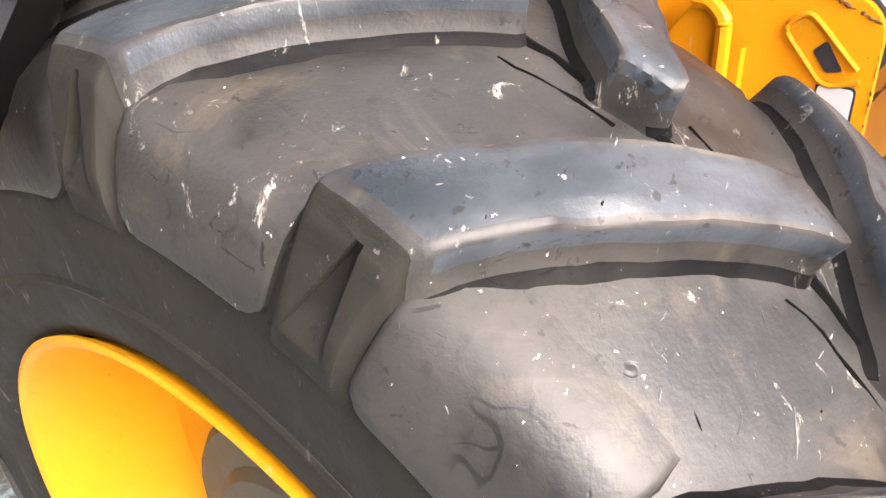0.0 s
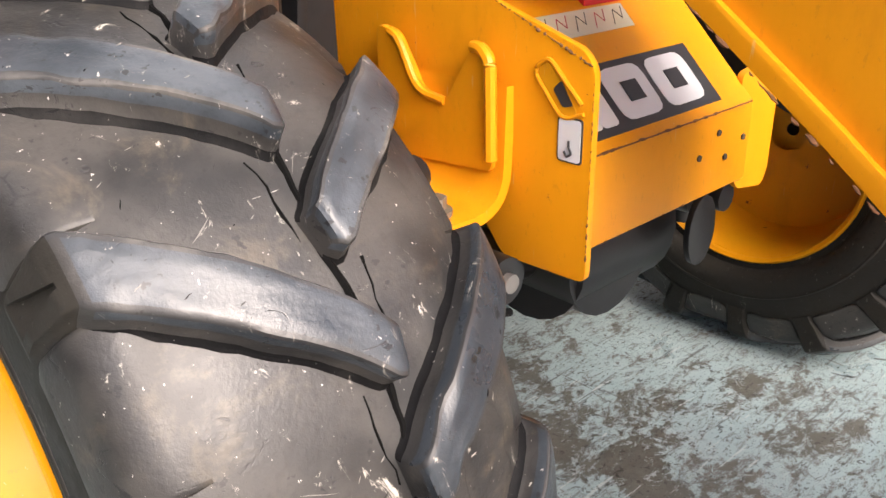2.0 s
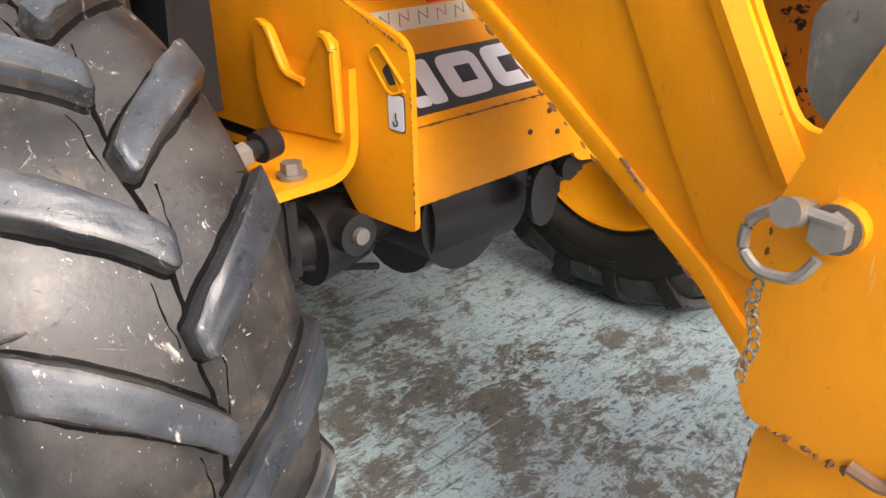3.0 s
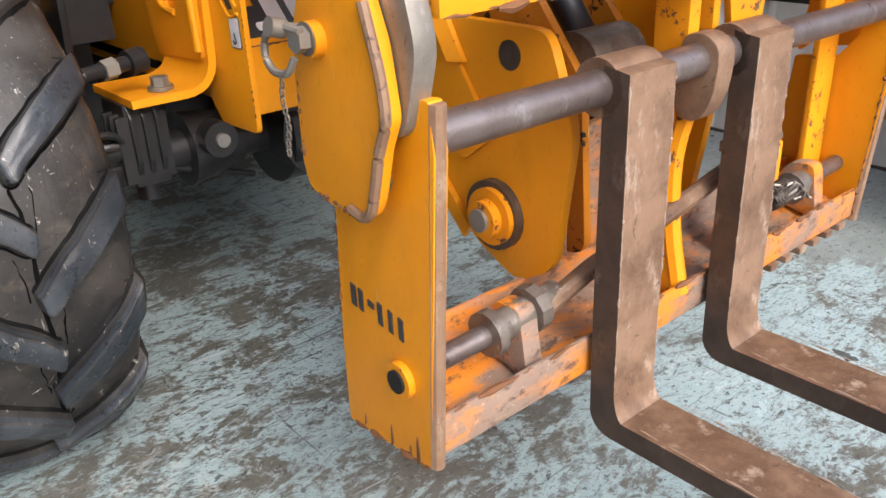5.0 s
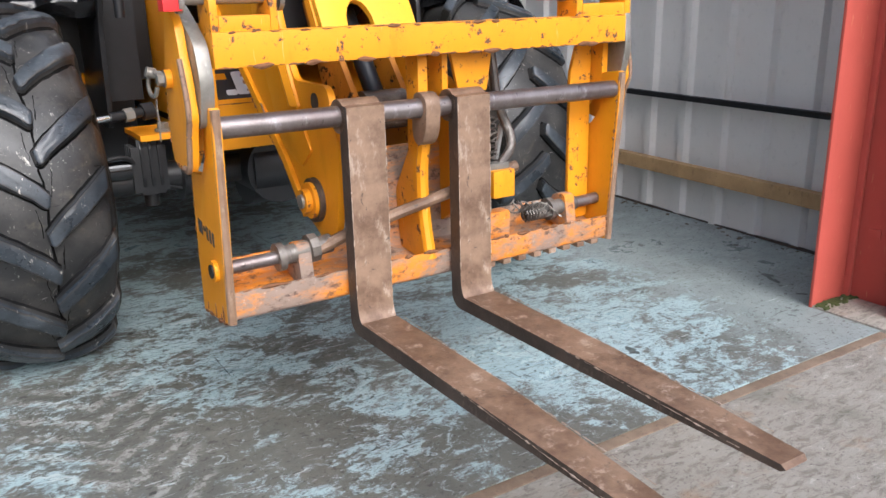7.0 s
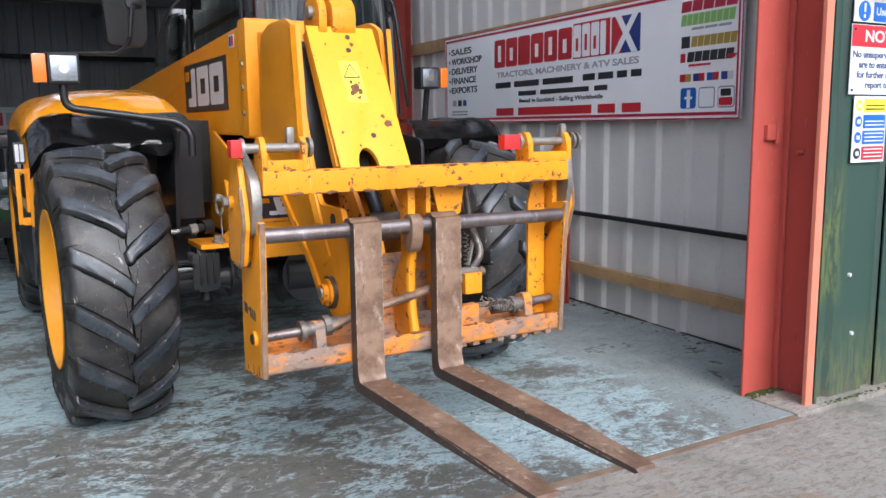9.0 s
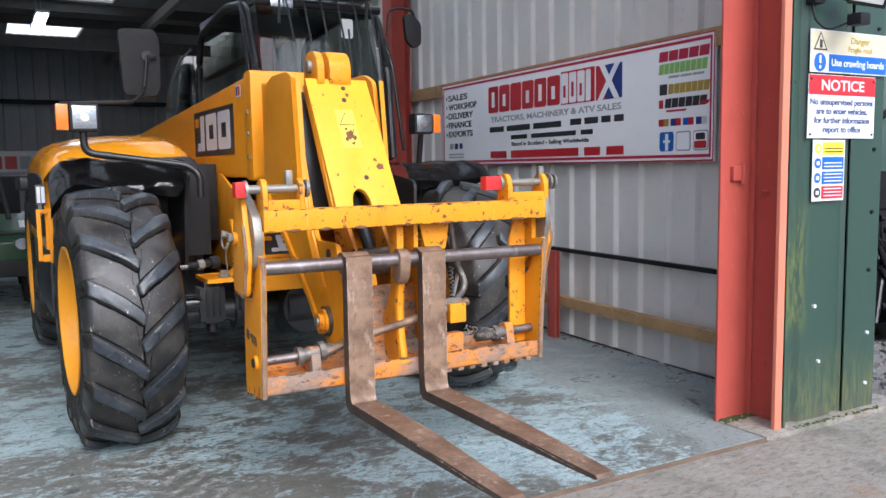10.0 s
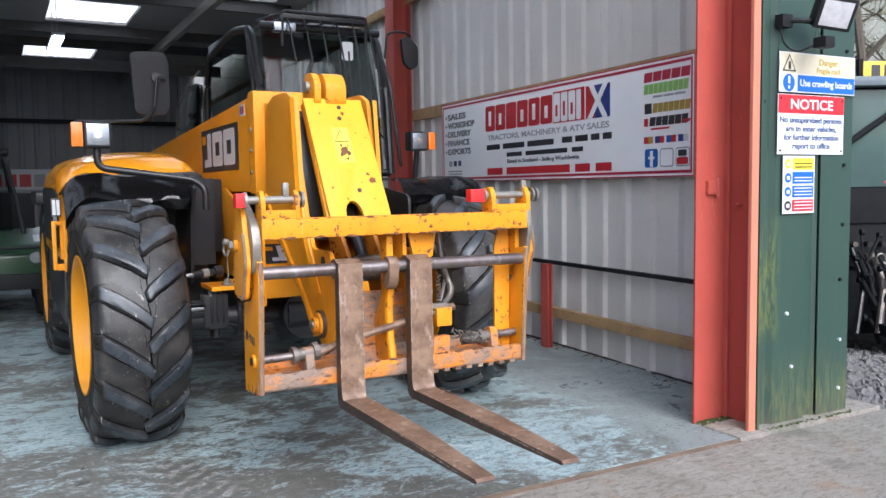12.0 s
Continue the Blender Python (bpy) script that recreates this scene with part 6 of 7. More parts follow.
part("steering_wheel", tube([(0.55 + 0.19 * math.cos(a), 2.86 + 0.10 * math.sin(a), 1.78 + 0.13 * math.sin(a)) for a in [i * math.tau / 24 for i in range(25)]], 0.015, 8), BLACK_MATT, cab)
part("door_sticker", plate(rounded([(0.70, 2.30), (0.79, 2.30), (0.79, 2.435), (0.70, 2.435)], 0.02), 2.395, 2.398, "y", 0), WHITE, cab)
part("work_lamp", boxm((0.16, 2.30, 2.46), (0.32, 2.40, 2.525), 0.015), LENS, cab)
grille = part("roof_grille", tube(arc_pts([(0.22, 2.32, 2.36), (0.22, 2.30, 2.60), (0.86, 2.30, 2.60), (0.86, 2.32, 2.36)], 0.04), 0.013, 8), BLACK, tele, "black bar guard over the windscreen and roof")
part("grille_header", boxm((0.22, 2.29, 2.55), (0.86, 2.40, 2.585), 0.006), BLACK, grille)
for i in range(6):
    x = 0.24 + i * 0.122
    part("grille_bar", tube(arc_pts([(x, 3.0, 2.66), (x, 2.32, 2.60), (x + 0.02, 2.27, 2.50), (x + 0.05, 2.22, 2.22)], 0.05), 0.007, 6), BLACK, grille)
for i in range(5):
    x = 0.62 + i * 0.075
    part("screen_bar", tube([(x, 2.25, 2.34), (x + 0.03, 2.19, 1.55)], 0.007, 6), BLACK, grille)
part("wiper", tube([(0.95, 2.20, 1.70), (0.70, 2.22, 2.0), (0.62, 2.28, 2.2)], 0.008, 6), BLACK_MATT, cab)
part("handrail", tube(arc_pts([(0.93, 2.18, 2.28), (0.96, 2.12, 2.1), (1.03, 2.10, 1.5)], 0.1), 0.013, 8), BLACK, cab)
dome = part("rear_cowl", plate(rounded([(4.0, 1.5), (4.1, 2.30), (4.6, 2.32), (5.1, 2.1), (5.35, 1.75), (5.4, 1.5)], 0.12, 5), 0.02, 0.06, "x", 0.004), GLASS_CLEAR, cab)
dome.visible_shadow = False
part("cowl_rim", tube(arc_pts([(0.03, 5.45, 1.5), (0.03, 5.38, 1.80), (0.03, 5.1, 2.15), (0.03, 4.6, 2.36), (0.03, 4.1, 2.40)], 0.2), 0.009, 8), PIPE, dome)
part("rear_axle", rod((-0.85, 4.25, 0.62), (0.85, 4.25, 0.62), 0.09, 16), AXLE, tele)
part("rear_body", boxm((-0.40, 3.55, 0.80), (0.95, 5.4, 1.40), 0.04), BLACK, tele)
part("rear_mudguard", plate(rounded([(3.75, 1.25), (3.75, 1.36), (4.75, 1.36), (4.75, 1.25)], 0.03), -1.34, -0.70, "x", 0.01), BLACK, tele)
part("belly_pan", boxm((-0.29, 1.8, 0.55), (0.42, 4.6, 0.80), 0.02), AXLE, tele)
part("engine_block", boxm((0.05, 1.62, 1.18), (0.60, 2.3, 1.45), 0.03), AXLE, tele)
for i, (x, z) in enumerate(((0.30, 1.05), (0.36, 1.10), (0.42, 1.0), (0.48, 1.08), (0.54, 1.14))):
    part("hose", tube(arc_pts([(x, 1.95, z + 0.2), (x + 0.03, 1.6, z + 0.12), (x - 0.03, 1.45, z - 0.1), (x, 1.6, z - 0.3)], 0.12), 0.016, 8), BLACK_MATT, tele)

# quick hitch on the boom head: hooked side plates, latch arms, pins
hitch = part("hitch_frame", add_rod(add_rod(bmesh.new(), (-0.70, 0.115, 1.185), (0.73, 0.115, 1.185), 0.032, 16), (-0.30, 0.245, 0.714), (0.14, 0.245, 0.714), 0.03, 14), YEL_WORN, tele)
HOOK = [(0.208, 1.05), (0.212, 0.93), (0.200, 0.893), (0.131, 0.876), (0.087, 0.882), (0.060, 0.880), (0.045, 0.900), (0.035, 0.925), (0.018, 0.985), (-0.003, 1.027), (0.005, 1.08), (0.012, 1.12), (0.030, 1.165), (0.050, 1.24), (0.085, 1.285), (0.130, 1.27), (0.165, 1.20), (0.197, 1.12)]
for x0, x1, s in ((-0.712, -0.690, -1), (0.722, 0.744, 1)):
    hp = part("hook_plate", plate(rounded(HOOK, 0.012, 3), x0, x1, "x", 0.004), YEL, hitch)
    e = x0 if s < 0 else x1
    part("hook_lip", tube(arc_pts([(e + s * 0.002, 0.030, 1.165), (e + s * 0.002, 0.004, 1.08), (e + s * 0.002, -0.002, 1.027), (e + s * 0.002, 0.019, 0.985), (e + s * 0.002, 0.037, 0.922), (e + s * 0.002, 0.046, 0.896), (e + s * 0.002, 0.064, 0.882), (e + s * 0.002, 0.095, 0.890)], 0.02), 0.0075, 8), RUST_TIP, hp)
    part("pin_boss", rod((e, 0.140, 1.110), (e + s * 0.016, 0.140, 1.110), 0.024, 18), YEL_WORN, hp)
    nut = part("pin_nut", rod((e + s * 0.016, 0.140, 1.112), (e + s * 0.034, 0.140, 1.112), 0.017, 6), ZINC, hp)
    part("washer", rod((e + s * 0.014, 0.140, 1.112), (e + s * 0.018, 0.140, 1.112), 0.022, 16), GREASE, nut)
    lp = part("lynch_pin", tube(arc_pts([(e + s * 0.030, 0.128, 1.124), (e + s * 0.036, 0.176, 1.130), (e + s * 0.040, 0.203, 1.112), (e + s * 0.042, 0.205, 1.084), (e + s * 0.040, 0.188, 1.066), (e + s * 0.038, 0.155, 1.068), (e + s * 0.034, 0.143, 1.090)], 0.02), 0.0055, 8), ZINC, hp, "ring-shaped lynch pin on a chain")
    part("pin_head", add_rod(rod((e + s * 0.030, 0.168, 1.124), (e + s * 0.052, 0.168, 1.130), 0.013, 14), (e + s * 0.0, 0.168, 1.119), (e + s * 0.032, 0.168, 1.124), 0.008, 8), ZINC, hp)
    for k in range(9):
        ch = [(e + s * 0.03, 0.190 + 0.004 * math.sin(k) + 0.005 * math.cos(a), 1.05 - 0.012 * k + 0.007 * math.sin(a)) for a in [i * math.tau / 8 for i in range(9)]]
        part("chain_link", tube(ch, 0.0016, 5), ZINC, hp)
# latch arm in dull steel between the plates
part("latch_arm", plate(rounded([(0.000, 1.000), (0.050, 0.990), (0.075, 1.08), (0.125, 1.15), (0.200, 1.20), (0.205, 1.285), (0.150, 1.295), (0.070, 1.25), (-0.008, 1.20), (-0.032, 1.11)], 0.025), -0.688, -0.652, "x", 0.006), ZINC, hitch, "dull grey steel latch arm")
part("latch_arm", plate(rounded([(0.000, 1.000), (0.050, 0.990), (0.065, 1.10), (0.060, 1.21), (0.030, 1.25), (-0.020, 1.24), (-0.030, 1.12)], 0.02), 0.692, 0.720, "x", 0.006), ZINC, hitch)

# chipped edges on the chassis nose and the hitch
edge_wear(tele, (SX, 1.142, 1.075), (SX, 1.36, 1.163), 1, 22, 0.0024, None, 0.7)
edge_wear(tele, (SX, 1.138, 0.72), (SX, 1.138, 1.06), 2, 20, 0.0016)
edge_wear(tele, (SX + 0.02, 1.173, 0.905), (0.30, 1.173, 0.905), 3, 26, 0.0022, None, 0.8)
edge_wear(tele, (SX + 0.02, 1.173, 0.727), (0.30, 1.173, 0.727), 4, 16, 0.0018)
edge_wear(tele, (-0.306, 0.475, 0.79), (-0.306, 0.985, 1.185), 5, 18, 0.003)
edge_wear(hitch, (-0.712, 0.205, 0.93), (-0.712, 0.198, 1.12), 6, 9, 0.003)
edge_wear(hitch, (-0.712, 0.198, 0.893), (-0.712, 0.09, 0.880), 7, 8, 0.004)


part("flag_stripe", plate([(1.655, 1.81), (1.69, 1.81), (1.69, 1.86), (1.655, 1.86)], BX0 - 0.0032, BX0 - 0.0018, "x", 0), S_NAVY, flag)
part("flag_stripe", plate([(1.61, 1.81), (1.645, 1.81), (1.645, 1.86), (1.61, 1.86)], BX0 - 0.0032, BX0 - 0.0018, "x", 0), S_RED, flag)


# ---- the fork carriage on the hitch ----
carriage = thing("fork_carriage", (0.0, 0.05, 0.49), "worn yellow fork carriage with scraped rusty lower rail on the boom", "fork carriage")
SIDEP = [(0.005, 0.475), (0.060, 0.468), (0.150, 0.457), (0.225, 0.452), (0.222, 0.60), (0.202, 0.855), (0.10, 0.865), (0.055, 0.92), (0.050, 1.04), (-0.030, 1.05), (-0.036, 0.98), (-0.018, 0.75)]
for x0, x1, s in ((-0.672, -0.648, -1), (0.668, 0.692, 1)):
    sp = part("side_plate", plate(rounded(SIDEP, 0.008, 2), x0, x1, "x", 0.003), YEL, carriage, "chipped yellow side plate")
    e = x0 if s < 0 else x1
    part("front_edge", tube([(x0 + 0.012, -0.031 + 0.037 * (1.04 - z) / 0.56, z) for z in [1.045 - 0.057 * i for i in range(11)]], 0.0125, 8), RUST_TIP, sp, "edge worn to bare rusty steel")
    part("rod_eye", rod((e, 0.062, 0.612), (e + s * 0.012, 0.062, 0.612), 0.030, 20), YEL_WORN, sp)
    part("rod_end", rod((e + s * 0.010, 0.062, 0.612), (e + s * 0.016, 0.062, 0.612), 0.019, 16), BLACK_MATT, sp)
    part("inner_gusset", plate(rounded([(0.20, 0.86), (0.05, 1.0), (0.05, 1.18), (0.16, 1.18)], 0.02), x0, x1, "x", 0.003), YEL_WORN, sp)
# lettering on the outer plate, as dark bars
for y, w in ((0.180, 0.012), (0.160, 0.010), (0.136, 0.014), (0.112, 0.010), (0.086, 0.009), (0.062, 0.010)):
    h = 0.036 if w != 0.014 else 0.010
    z = 0.695 - (0.172 - y) * 0.12
    zz = z + (0.0 if h > 0.02 else 0.018)
    bar = part("bar", plate([(y, zz), (y - w, zz - 0.003), (y - w, zz + h - 0.003), (y, zz + h)], -0.6745, -0.672, "x", 0), S_BLACK, carriage)
part("top_beam", boxm((-0.648, -0.030, 1.140), (0.690, 0.055, 1.225), 0.008), YEL_WORN, carriage, "chipped yellow top beam")
bar = part("fork_bar", rod((-0.650, -0.002, 0.996), (0.670, -0.002, 0.990), 0.028, 24), STEEL, carriage, "brown polished steel fork bar")
rail = part("lower_rail", plate(rounded([(0.004, 0.487), (0.016, 0.478), (0.19, 0.520), (0.195, 0.60), (0.180, 0.60), (0.172, 0.545), (0.02, 0.507), (0.012, 0.560), (0.002, 0.560)], 0.006, 2), -0.648, 0.668, "x", 0.002), YEL_BAD, carriage, "lower rail scraped to rust and pink primer")
for i in range(9):
    x = 0.10 + i * 0.062
    part("rack_tooth", boxm((x, -0.004, 0.470), (x + 0.030, 0.030, 0.486), 0.003), RUST, rail)
for x in (-0.43, 0.53):
    lug = part("rod_lug", plate(rounded([(0.02, 0.52), (0.16, 0.55), (0.10, 0.645), (0.04, 0.65)], 0.02), x - 0.02, x + 0.02, "x", 0.004), YEL_BAD, carriage)
part("lock_rod", rod((-0.665, 0.062, 0.612), (-0.42, 0.062, 0.618), 0.019, 16), STEEL, carriage, "bright locking rod")
part("lock_rod", rod((0.685, 0.062, 0.612), (0.52, 0.062, 0.606), 0.019, 16), STEEL, carriage)
part("lock_sleeve", add_rod(add_rod(rod((-0.50, 0.062, 0.616), (-0.34, 0.062, 0.63), 0.027, 14), (-0.505, 0.062, 0.616), (-0.485, 0.062, 0.617), 0.040, 14), (-0.41, 0.062, 0.624), (-0.385, 0.062, 0.626), 0.042, 10), GREASE, carriage, "greasy locking sleeve")
part("lock_sleeve", add_rod(rod((0.57, 0.062, 0.609), (0.40, 0.062, 0.60), 0.025, 14), (0.47, 0.062, 0.604), (0.45, 0.062, 0.603), 0.038, 12), GREASE, carriage)
for k in range(7):
    a = k * 0.9
    part("spring_coil", tube([(0.36 + 0.012 * k + 0.006 * math.cos(b), 0.062 + 0.024 * math.cos(b), 0.602 + 0.024 * math.sin(b)) for b in [i * math.tau / 10 for i in range(11)]], 0.005, 6), GREASE, carriage)
part("cross_lever", tube([(-0.38, 0.05, 0.622), (-0.26, 0.045, 0.66), (0.0, 0.035, 0.715), (0.30, 0.035, 0.775)], 0.018, 10), RUST, carriage, "rusty flat cross lever")
part("spring_box", boxm((0.190, 0.0, 0.688), (0.272, 0.07, 0.775), 0.008), YEL_WORN, carriage)
part("box_foot", boxm((0.185, 0.03, 0.53), (0.275, 0.08, 0.635), 0.006), YEL_BAD, carriage)
part("hand_lever", tube(arc_pts([(0.235, 0.04, 0.775), (0.305, 0.05, 0.84), (0.275, 0.10, 0.97), (0.262, 0.12, 1.16)], 0.05), 0.015, 10), GREASE, carriage, "bent greasy hand lever")
part("lever_foot", boxm((0.13, 0.02, 0.770), (0.265, 0.06, 0.795), 0.006), ZINC, carriage)
for k in range(11):
    wire = [(0.300 + 0.018 * k + 0.012 * math.sin(k * 2.3 + 2 * b), 0.045 + 0.020 * math.cos(b + k), 0.640 - 0.004 * k + 0.022 * math.sin(b + 0.6 * k)) for b in [i * math.tau / 9 for i in range(9)]]
    part("wire_turn", tube(wire, 0.0032, 5), GREASE if k % 2 else ZINC, carriage)
part("lever_spring", tube([(0.225 + 0.012 * math.cos(1.9 * i), 0.05 + 0.012 * math.sin(1.9 * i), 0.80 + 0.0055 * i) for i in range(26)], 0.003, 5), GREASE, carriage)
part("lever_hose", tube(arc_pts([(0.24, 0.06, 0.80), (0.30, 0.10, 0.93), (0.24, 0.14, 1.1), (0.1, 0.16, 1.15)], 0.08), 0.009, 6), PIPE, carriage)
# middle ribs and hook over the bar
mid = part("middle_rib", plate(rounded([(0.02, 0.53), (0.17, 0.54), (0.19, 0.72), (0.10, 0.86), (0.10, 1.14), (0.03, 1.14), (0.03, 0.92), (0.06, 0.80), (0.05, 0.66)], 0.02), -0.052, -0.020, "x", 0.004), YEL_WORN, carriage, "yellow middle rib")
part("rib_edge", tube(arc_pts([(-0.036, 0.015, 0.535), (-0.036, 0.045, 0.66), (-0.036, 0.055, 0.80), (-0.036, 0.025, 0.92)], 0.06), 0.019, 8), YEL_WORN, mid)
part("bar_hook", plate(rounded([(-0.046, 0.985), (-0.044, 1.020), (-0.015, 1.040), (0.022, 1.036), (0.036, 1.00), (0.038, 0.925), (0.030, 0.895), (0.000, 0.885), (-0.024, 0.900), (-0.040, 0.935)], 0.016, 3), -0.073, -0.024, "x", 0.007), RUST, carriage, "rusty hook over the fork bar")
for y, w, h in ((0.030, 0.009, 0.050), (0.052, 0.005, 0.022), (0.098, 0.006, 0.036), (0.172, 0.004, 0.018)):
    part("drip", plate([(y, 0.472), (y + w, 0.466), (y + w * 0.8, 0.472 + h * 0.7), (y + w * 0.5, 0.472 + h), (y + w * 0.1, 0.472 + h * 0.5)], -0.6742, -0.6722, "x", 0), CHIP, carriage)
part("back_plate", plate(rounded([(-0.20, 0.56), (0.22, 0.56), (0.22, 0.80), (0.12, 0.86), (-0.12, 0.86), (-0.20, 0.80)], 0.04), 0.185, 0.20, "y", 0.004), YEL_BAD, carriage)
part("mid_rib", plate(rounded([(0.04, 1.02), (0.16, 1.02), (0.16, 1.18), (0.04, 1.18)], 0.01), 0.035, 0.055, "x", 0.003), YEL_WORN, carriage)
part("beam_bracket", plate(rounded([(0.09, 1.02), (0.19, 1.02), (0.21, 1.145), (0.06, 1.145)], 0.01), 0.035, 0.05, "y", 0.003), YEL_WORN, carriage)
part("right_panel", plate(rounded([(0.575, 0.54), (0.664, 0.54), (0.664, 1.13), (0.600, 1.13), (0.575, 1.04)], 0.015), 0.10, 0.115, "y", 0.004), YEL_WORN, carriage)
edge_wear(carriage, (-0.645, -0.029, 1.142), (0.688, -0.029, 1.142), 21, 30, 0.0055, None, 0.7)
edge_wear(carriage, (-0.645, -0.029, 1.223), (0.688, -0.029, 1.223), 22, 20, 0.004)
edge_wear(carriage, (-0.672, 0.225, 0.455), (-0.672, 0.01, 0.474), 23, 8, 0.005, None, 0.7)
edge_wear(carriage, (-0.672, 0.222, 0.60), (-0.672, 0.203, 0.85), 24, 10, 0.003)
edge_wear(carriage, (0.668, 0.004, 0.48), (0.668, -0.03, 1.03), 25, 20, 0.005)
edge_wear(carriage, (-0.648, 0.002, 0.56), (0.668, 0.002, 0.56), 26, 26, 0.0045, None, 0.7)
# clamps along the top: lugs, pins, nuts and red tags
for xs2, tagx, px in (((-0.645, -0.625, -0.495, -0.475), (-0.745, -0.700), (-0.715, -0.450)), ((0.490, 0.515, 0.690, 0.715), (0.385, 0.470), (0.455, 0.775))):
    for a, b in (xs2[:2], xs2[2:]):
        lp = part("clamp_lug", plate(rounded([(-0.020, 1.20), (0.075, 1.20), (0.075, 1.31), (0.045, 1.345), (0.005, 1.345), (-0.020, 1.30)], 0.03, 4), a, b, "x", 0.004), YEL_WORN, carriage)
    part("clamp_base", boxm((xs2[1], -0.02, 1.222), (xs2[2], 0.04, 1.262), 0.005), YEL_WORN, carriage)
    part("clamp_pin", rod((px[0], 0.025, 1.305), (px[1], 0.025, 1.305), 0.017, 18), ZINC, carriage, "greasy steel clamp pin")
    for x in (px[0] + 0.012, px[1] - 0.03, px[1] - 0.005):
        part("pin_washer", rod((x - 0.006, 0.025, 1.305), (x + 0.006, 0.025, 1.305), 0.036, 18), ZINC, carriage)
    part("keeper", boxm((px[1] - 0.09, 0.012, 1.315), (px[1] - 0.062, 0.038, 1.378), 0.008), ZINC, carriage)
    part("red_tag", boxm((tagx[0], 0.0, 1.275), (tagx[1], 0.05, 1.335), 0.004), RED_TAG, carriage, "red reflector tag")


def pallet_fork():
    f = thing("pallet_fork", (0.0, 0.0, 0.40), "rusty steel pallet fork hung on the carriage bar", "pallet fork", "pallet forks on the carriage")
    bm = bmesh.new()
    prof = [(-0.012, 1.03), (-0.060, 1.022), (-0.062, 0.48)]
    prof += [(-0.062 - 0.018 * (1 - math.cos(a)), 0.48 - 0.045 * math.sin(a) - 0.012 * (1 - math.cos(a))) for a in [radians(18 * i) for i in range(1, 6)]]
    prof += [(-0.60, 0.425), (-1.165, 0.408), (-1.175, 0.398), (-1.165, 0.392), (-0.60, 0.388), (-0.070, 0.381)]
    prof += [(-0.055 + 0.043 * math.sin(a), 0.424 - 0.043 * math.cos(a)) for a in [radians(15 * i) for i in range(0, 7)]]
    prof += [(-0.010, 0.60)]
    add_plate(bm, prof, -0.056, 0.056, "x", 0.0)
    bmesh.ops.triangulate(bm, faces=[q for q in bm.faces if len(q.verts) > 4])
    for v in bm.verts:
        if v.co.y < -1.10:
            v.co.x *= 0.55 + 0.45 * min(1, (v.co.y + 1.185) / 0.085)
    bm.normal_update()
    # Side faces take a darker rust, with their shade put into the colour.
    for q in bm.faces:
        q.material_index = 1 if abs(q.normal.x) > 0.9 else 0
    blade = part("blade_and_shank", bm, [RUST, RUST_DARK_SHADE], f, "rust-brown blade with worn edges")
    for sx in (-1, 1):
        edge_wear(blade, (sx * 0.0555, -0.0605, 1.01), (sx * 0.0555, -0.0620, 0.49), 41 + sx, 30, 0.0015, WORN, 0.9)
        edge_wear(blade, (sx * 0.0555, -0.12, 0.4335), (sx * 0.0555, -1.08, 0.4100), 44 + sx, 44, 0.0015, WORN, 0.9)
    eye = bmesh.new()
    add_rod(eye, (-0.056, -0.002, 0.994), (0.056, -0.002, 0.994), 0.046, 20)
    part("eye", eye, RUST, f)
    return f


fork = pallet_fork()
fork.location = (-0.268, 0, 0.40)
copy_thing(fork, pose(0.078, 0, 0.40))

# ---- other vehicles ----
buggy = thing("utility_vehicle", (-1.95, 6.6, 0), "dark green utility vehicle with headlamps parked in the shed", "utility vehicle")
DKG = plain("dark_green_paint", (0.02, 0.06, 0.025), 0.3, 0, 0.5, 0.2, 10, 0.3)
BX = -2.33
part("body", plate(rounded([(6.25, 0.35), (6.25, 0.72), (6.9, 0.86), (8.6, 0.9), (8.6, 0.35)], 0.06), BX, BX + 1.28, "x", 0.03), DKG, buggy)
part("bonnet", plate(rounded([(6.22, 0.70), (6.30, 0.80), (6.95, 0.95), (6.95, 0.86), (6.30, 0.70)], 0.02), BX + 0.06, BX + 1.22, "x", 0.02), DKG, buggy)
part("bumper", boxm((BX, 6.10, 0.34), (BX + 1.28, 6.24, 0.50), 0.03), BLACK_MATT, buggy)
part("bull_bar", tube(arc_pts([(BX + 0.04, 6.12, 0.50), (BX + 0.04, 6.10, 0.78), (BX + 1.24, 6.10, 0.78), (BX + 1.24, 6.12, 0.50)], 0.06), 0.02, 8), BLACK, buggy)
for dx in (0.16, 0.98):
    l = part("headlamp", rod((BX + dx + 0.08, 6.21, 0.665), (BX + dx + 0.08, 6.28, 0.665), 0.06, 20), LENS, buggy)
part("windscreen", plate([(6.32, 0.95), (6.62, 1.70), (6.63, 1.70), (6.33, 0.95)], BX + 0.14, BX + 0.86, "x", 0), GLASS, buggy).visible_shadow = False
for dx, lean in ((0.06, 0.10), (0.96, -0.14)):
    part("pillar", tube(arc_pts([(BX + dx, 6.30, 0.92), (BX + dx + lean, 6.6, 1.74), (BX + dx + lean, 8.3, 1.80), (BX + dx, 8.4, 0.9)], 0.1), 0.026, 8), BLACK, buggy)
part("roof", boxm((BX + 0.12, 6.6, 1.76), (BX + 0.86, 8.35, 1.82), 0.02), BLACK_MATT, buggy)
part("seat", boxm((BX + 0.15, 7.55, 0.85), (BX + 1.12, 8.0, 1.35), 0.05), BLACK_MATT, buggy)
for dx in (0.0, 1.06):
    for y in (6.62, 8.15):
        w = part("wheel", lathe([(-0.02, 0.15), (0.0, 0.29), (0.06, 0.315), (0.16, 0.315), (0.22, 0.29), (0.24, 0.15)], 32), SIDE, buggy)
        w.matrix_basis = pose(BX + dx, y, 0.315)
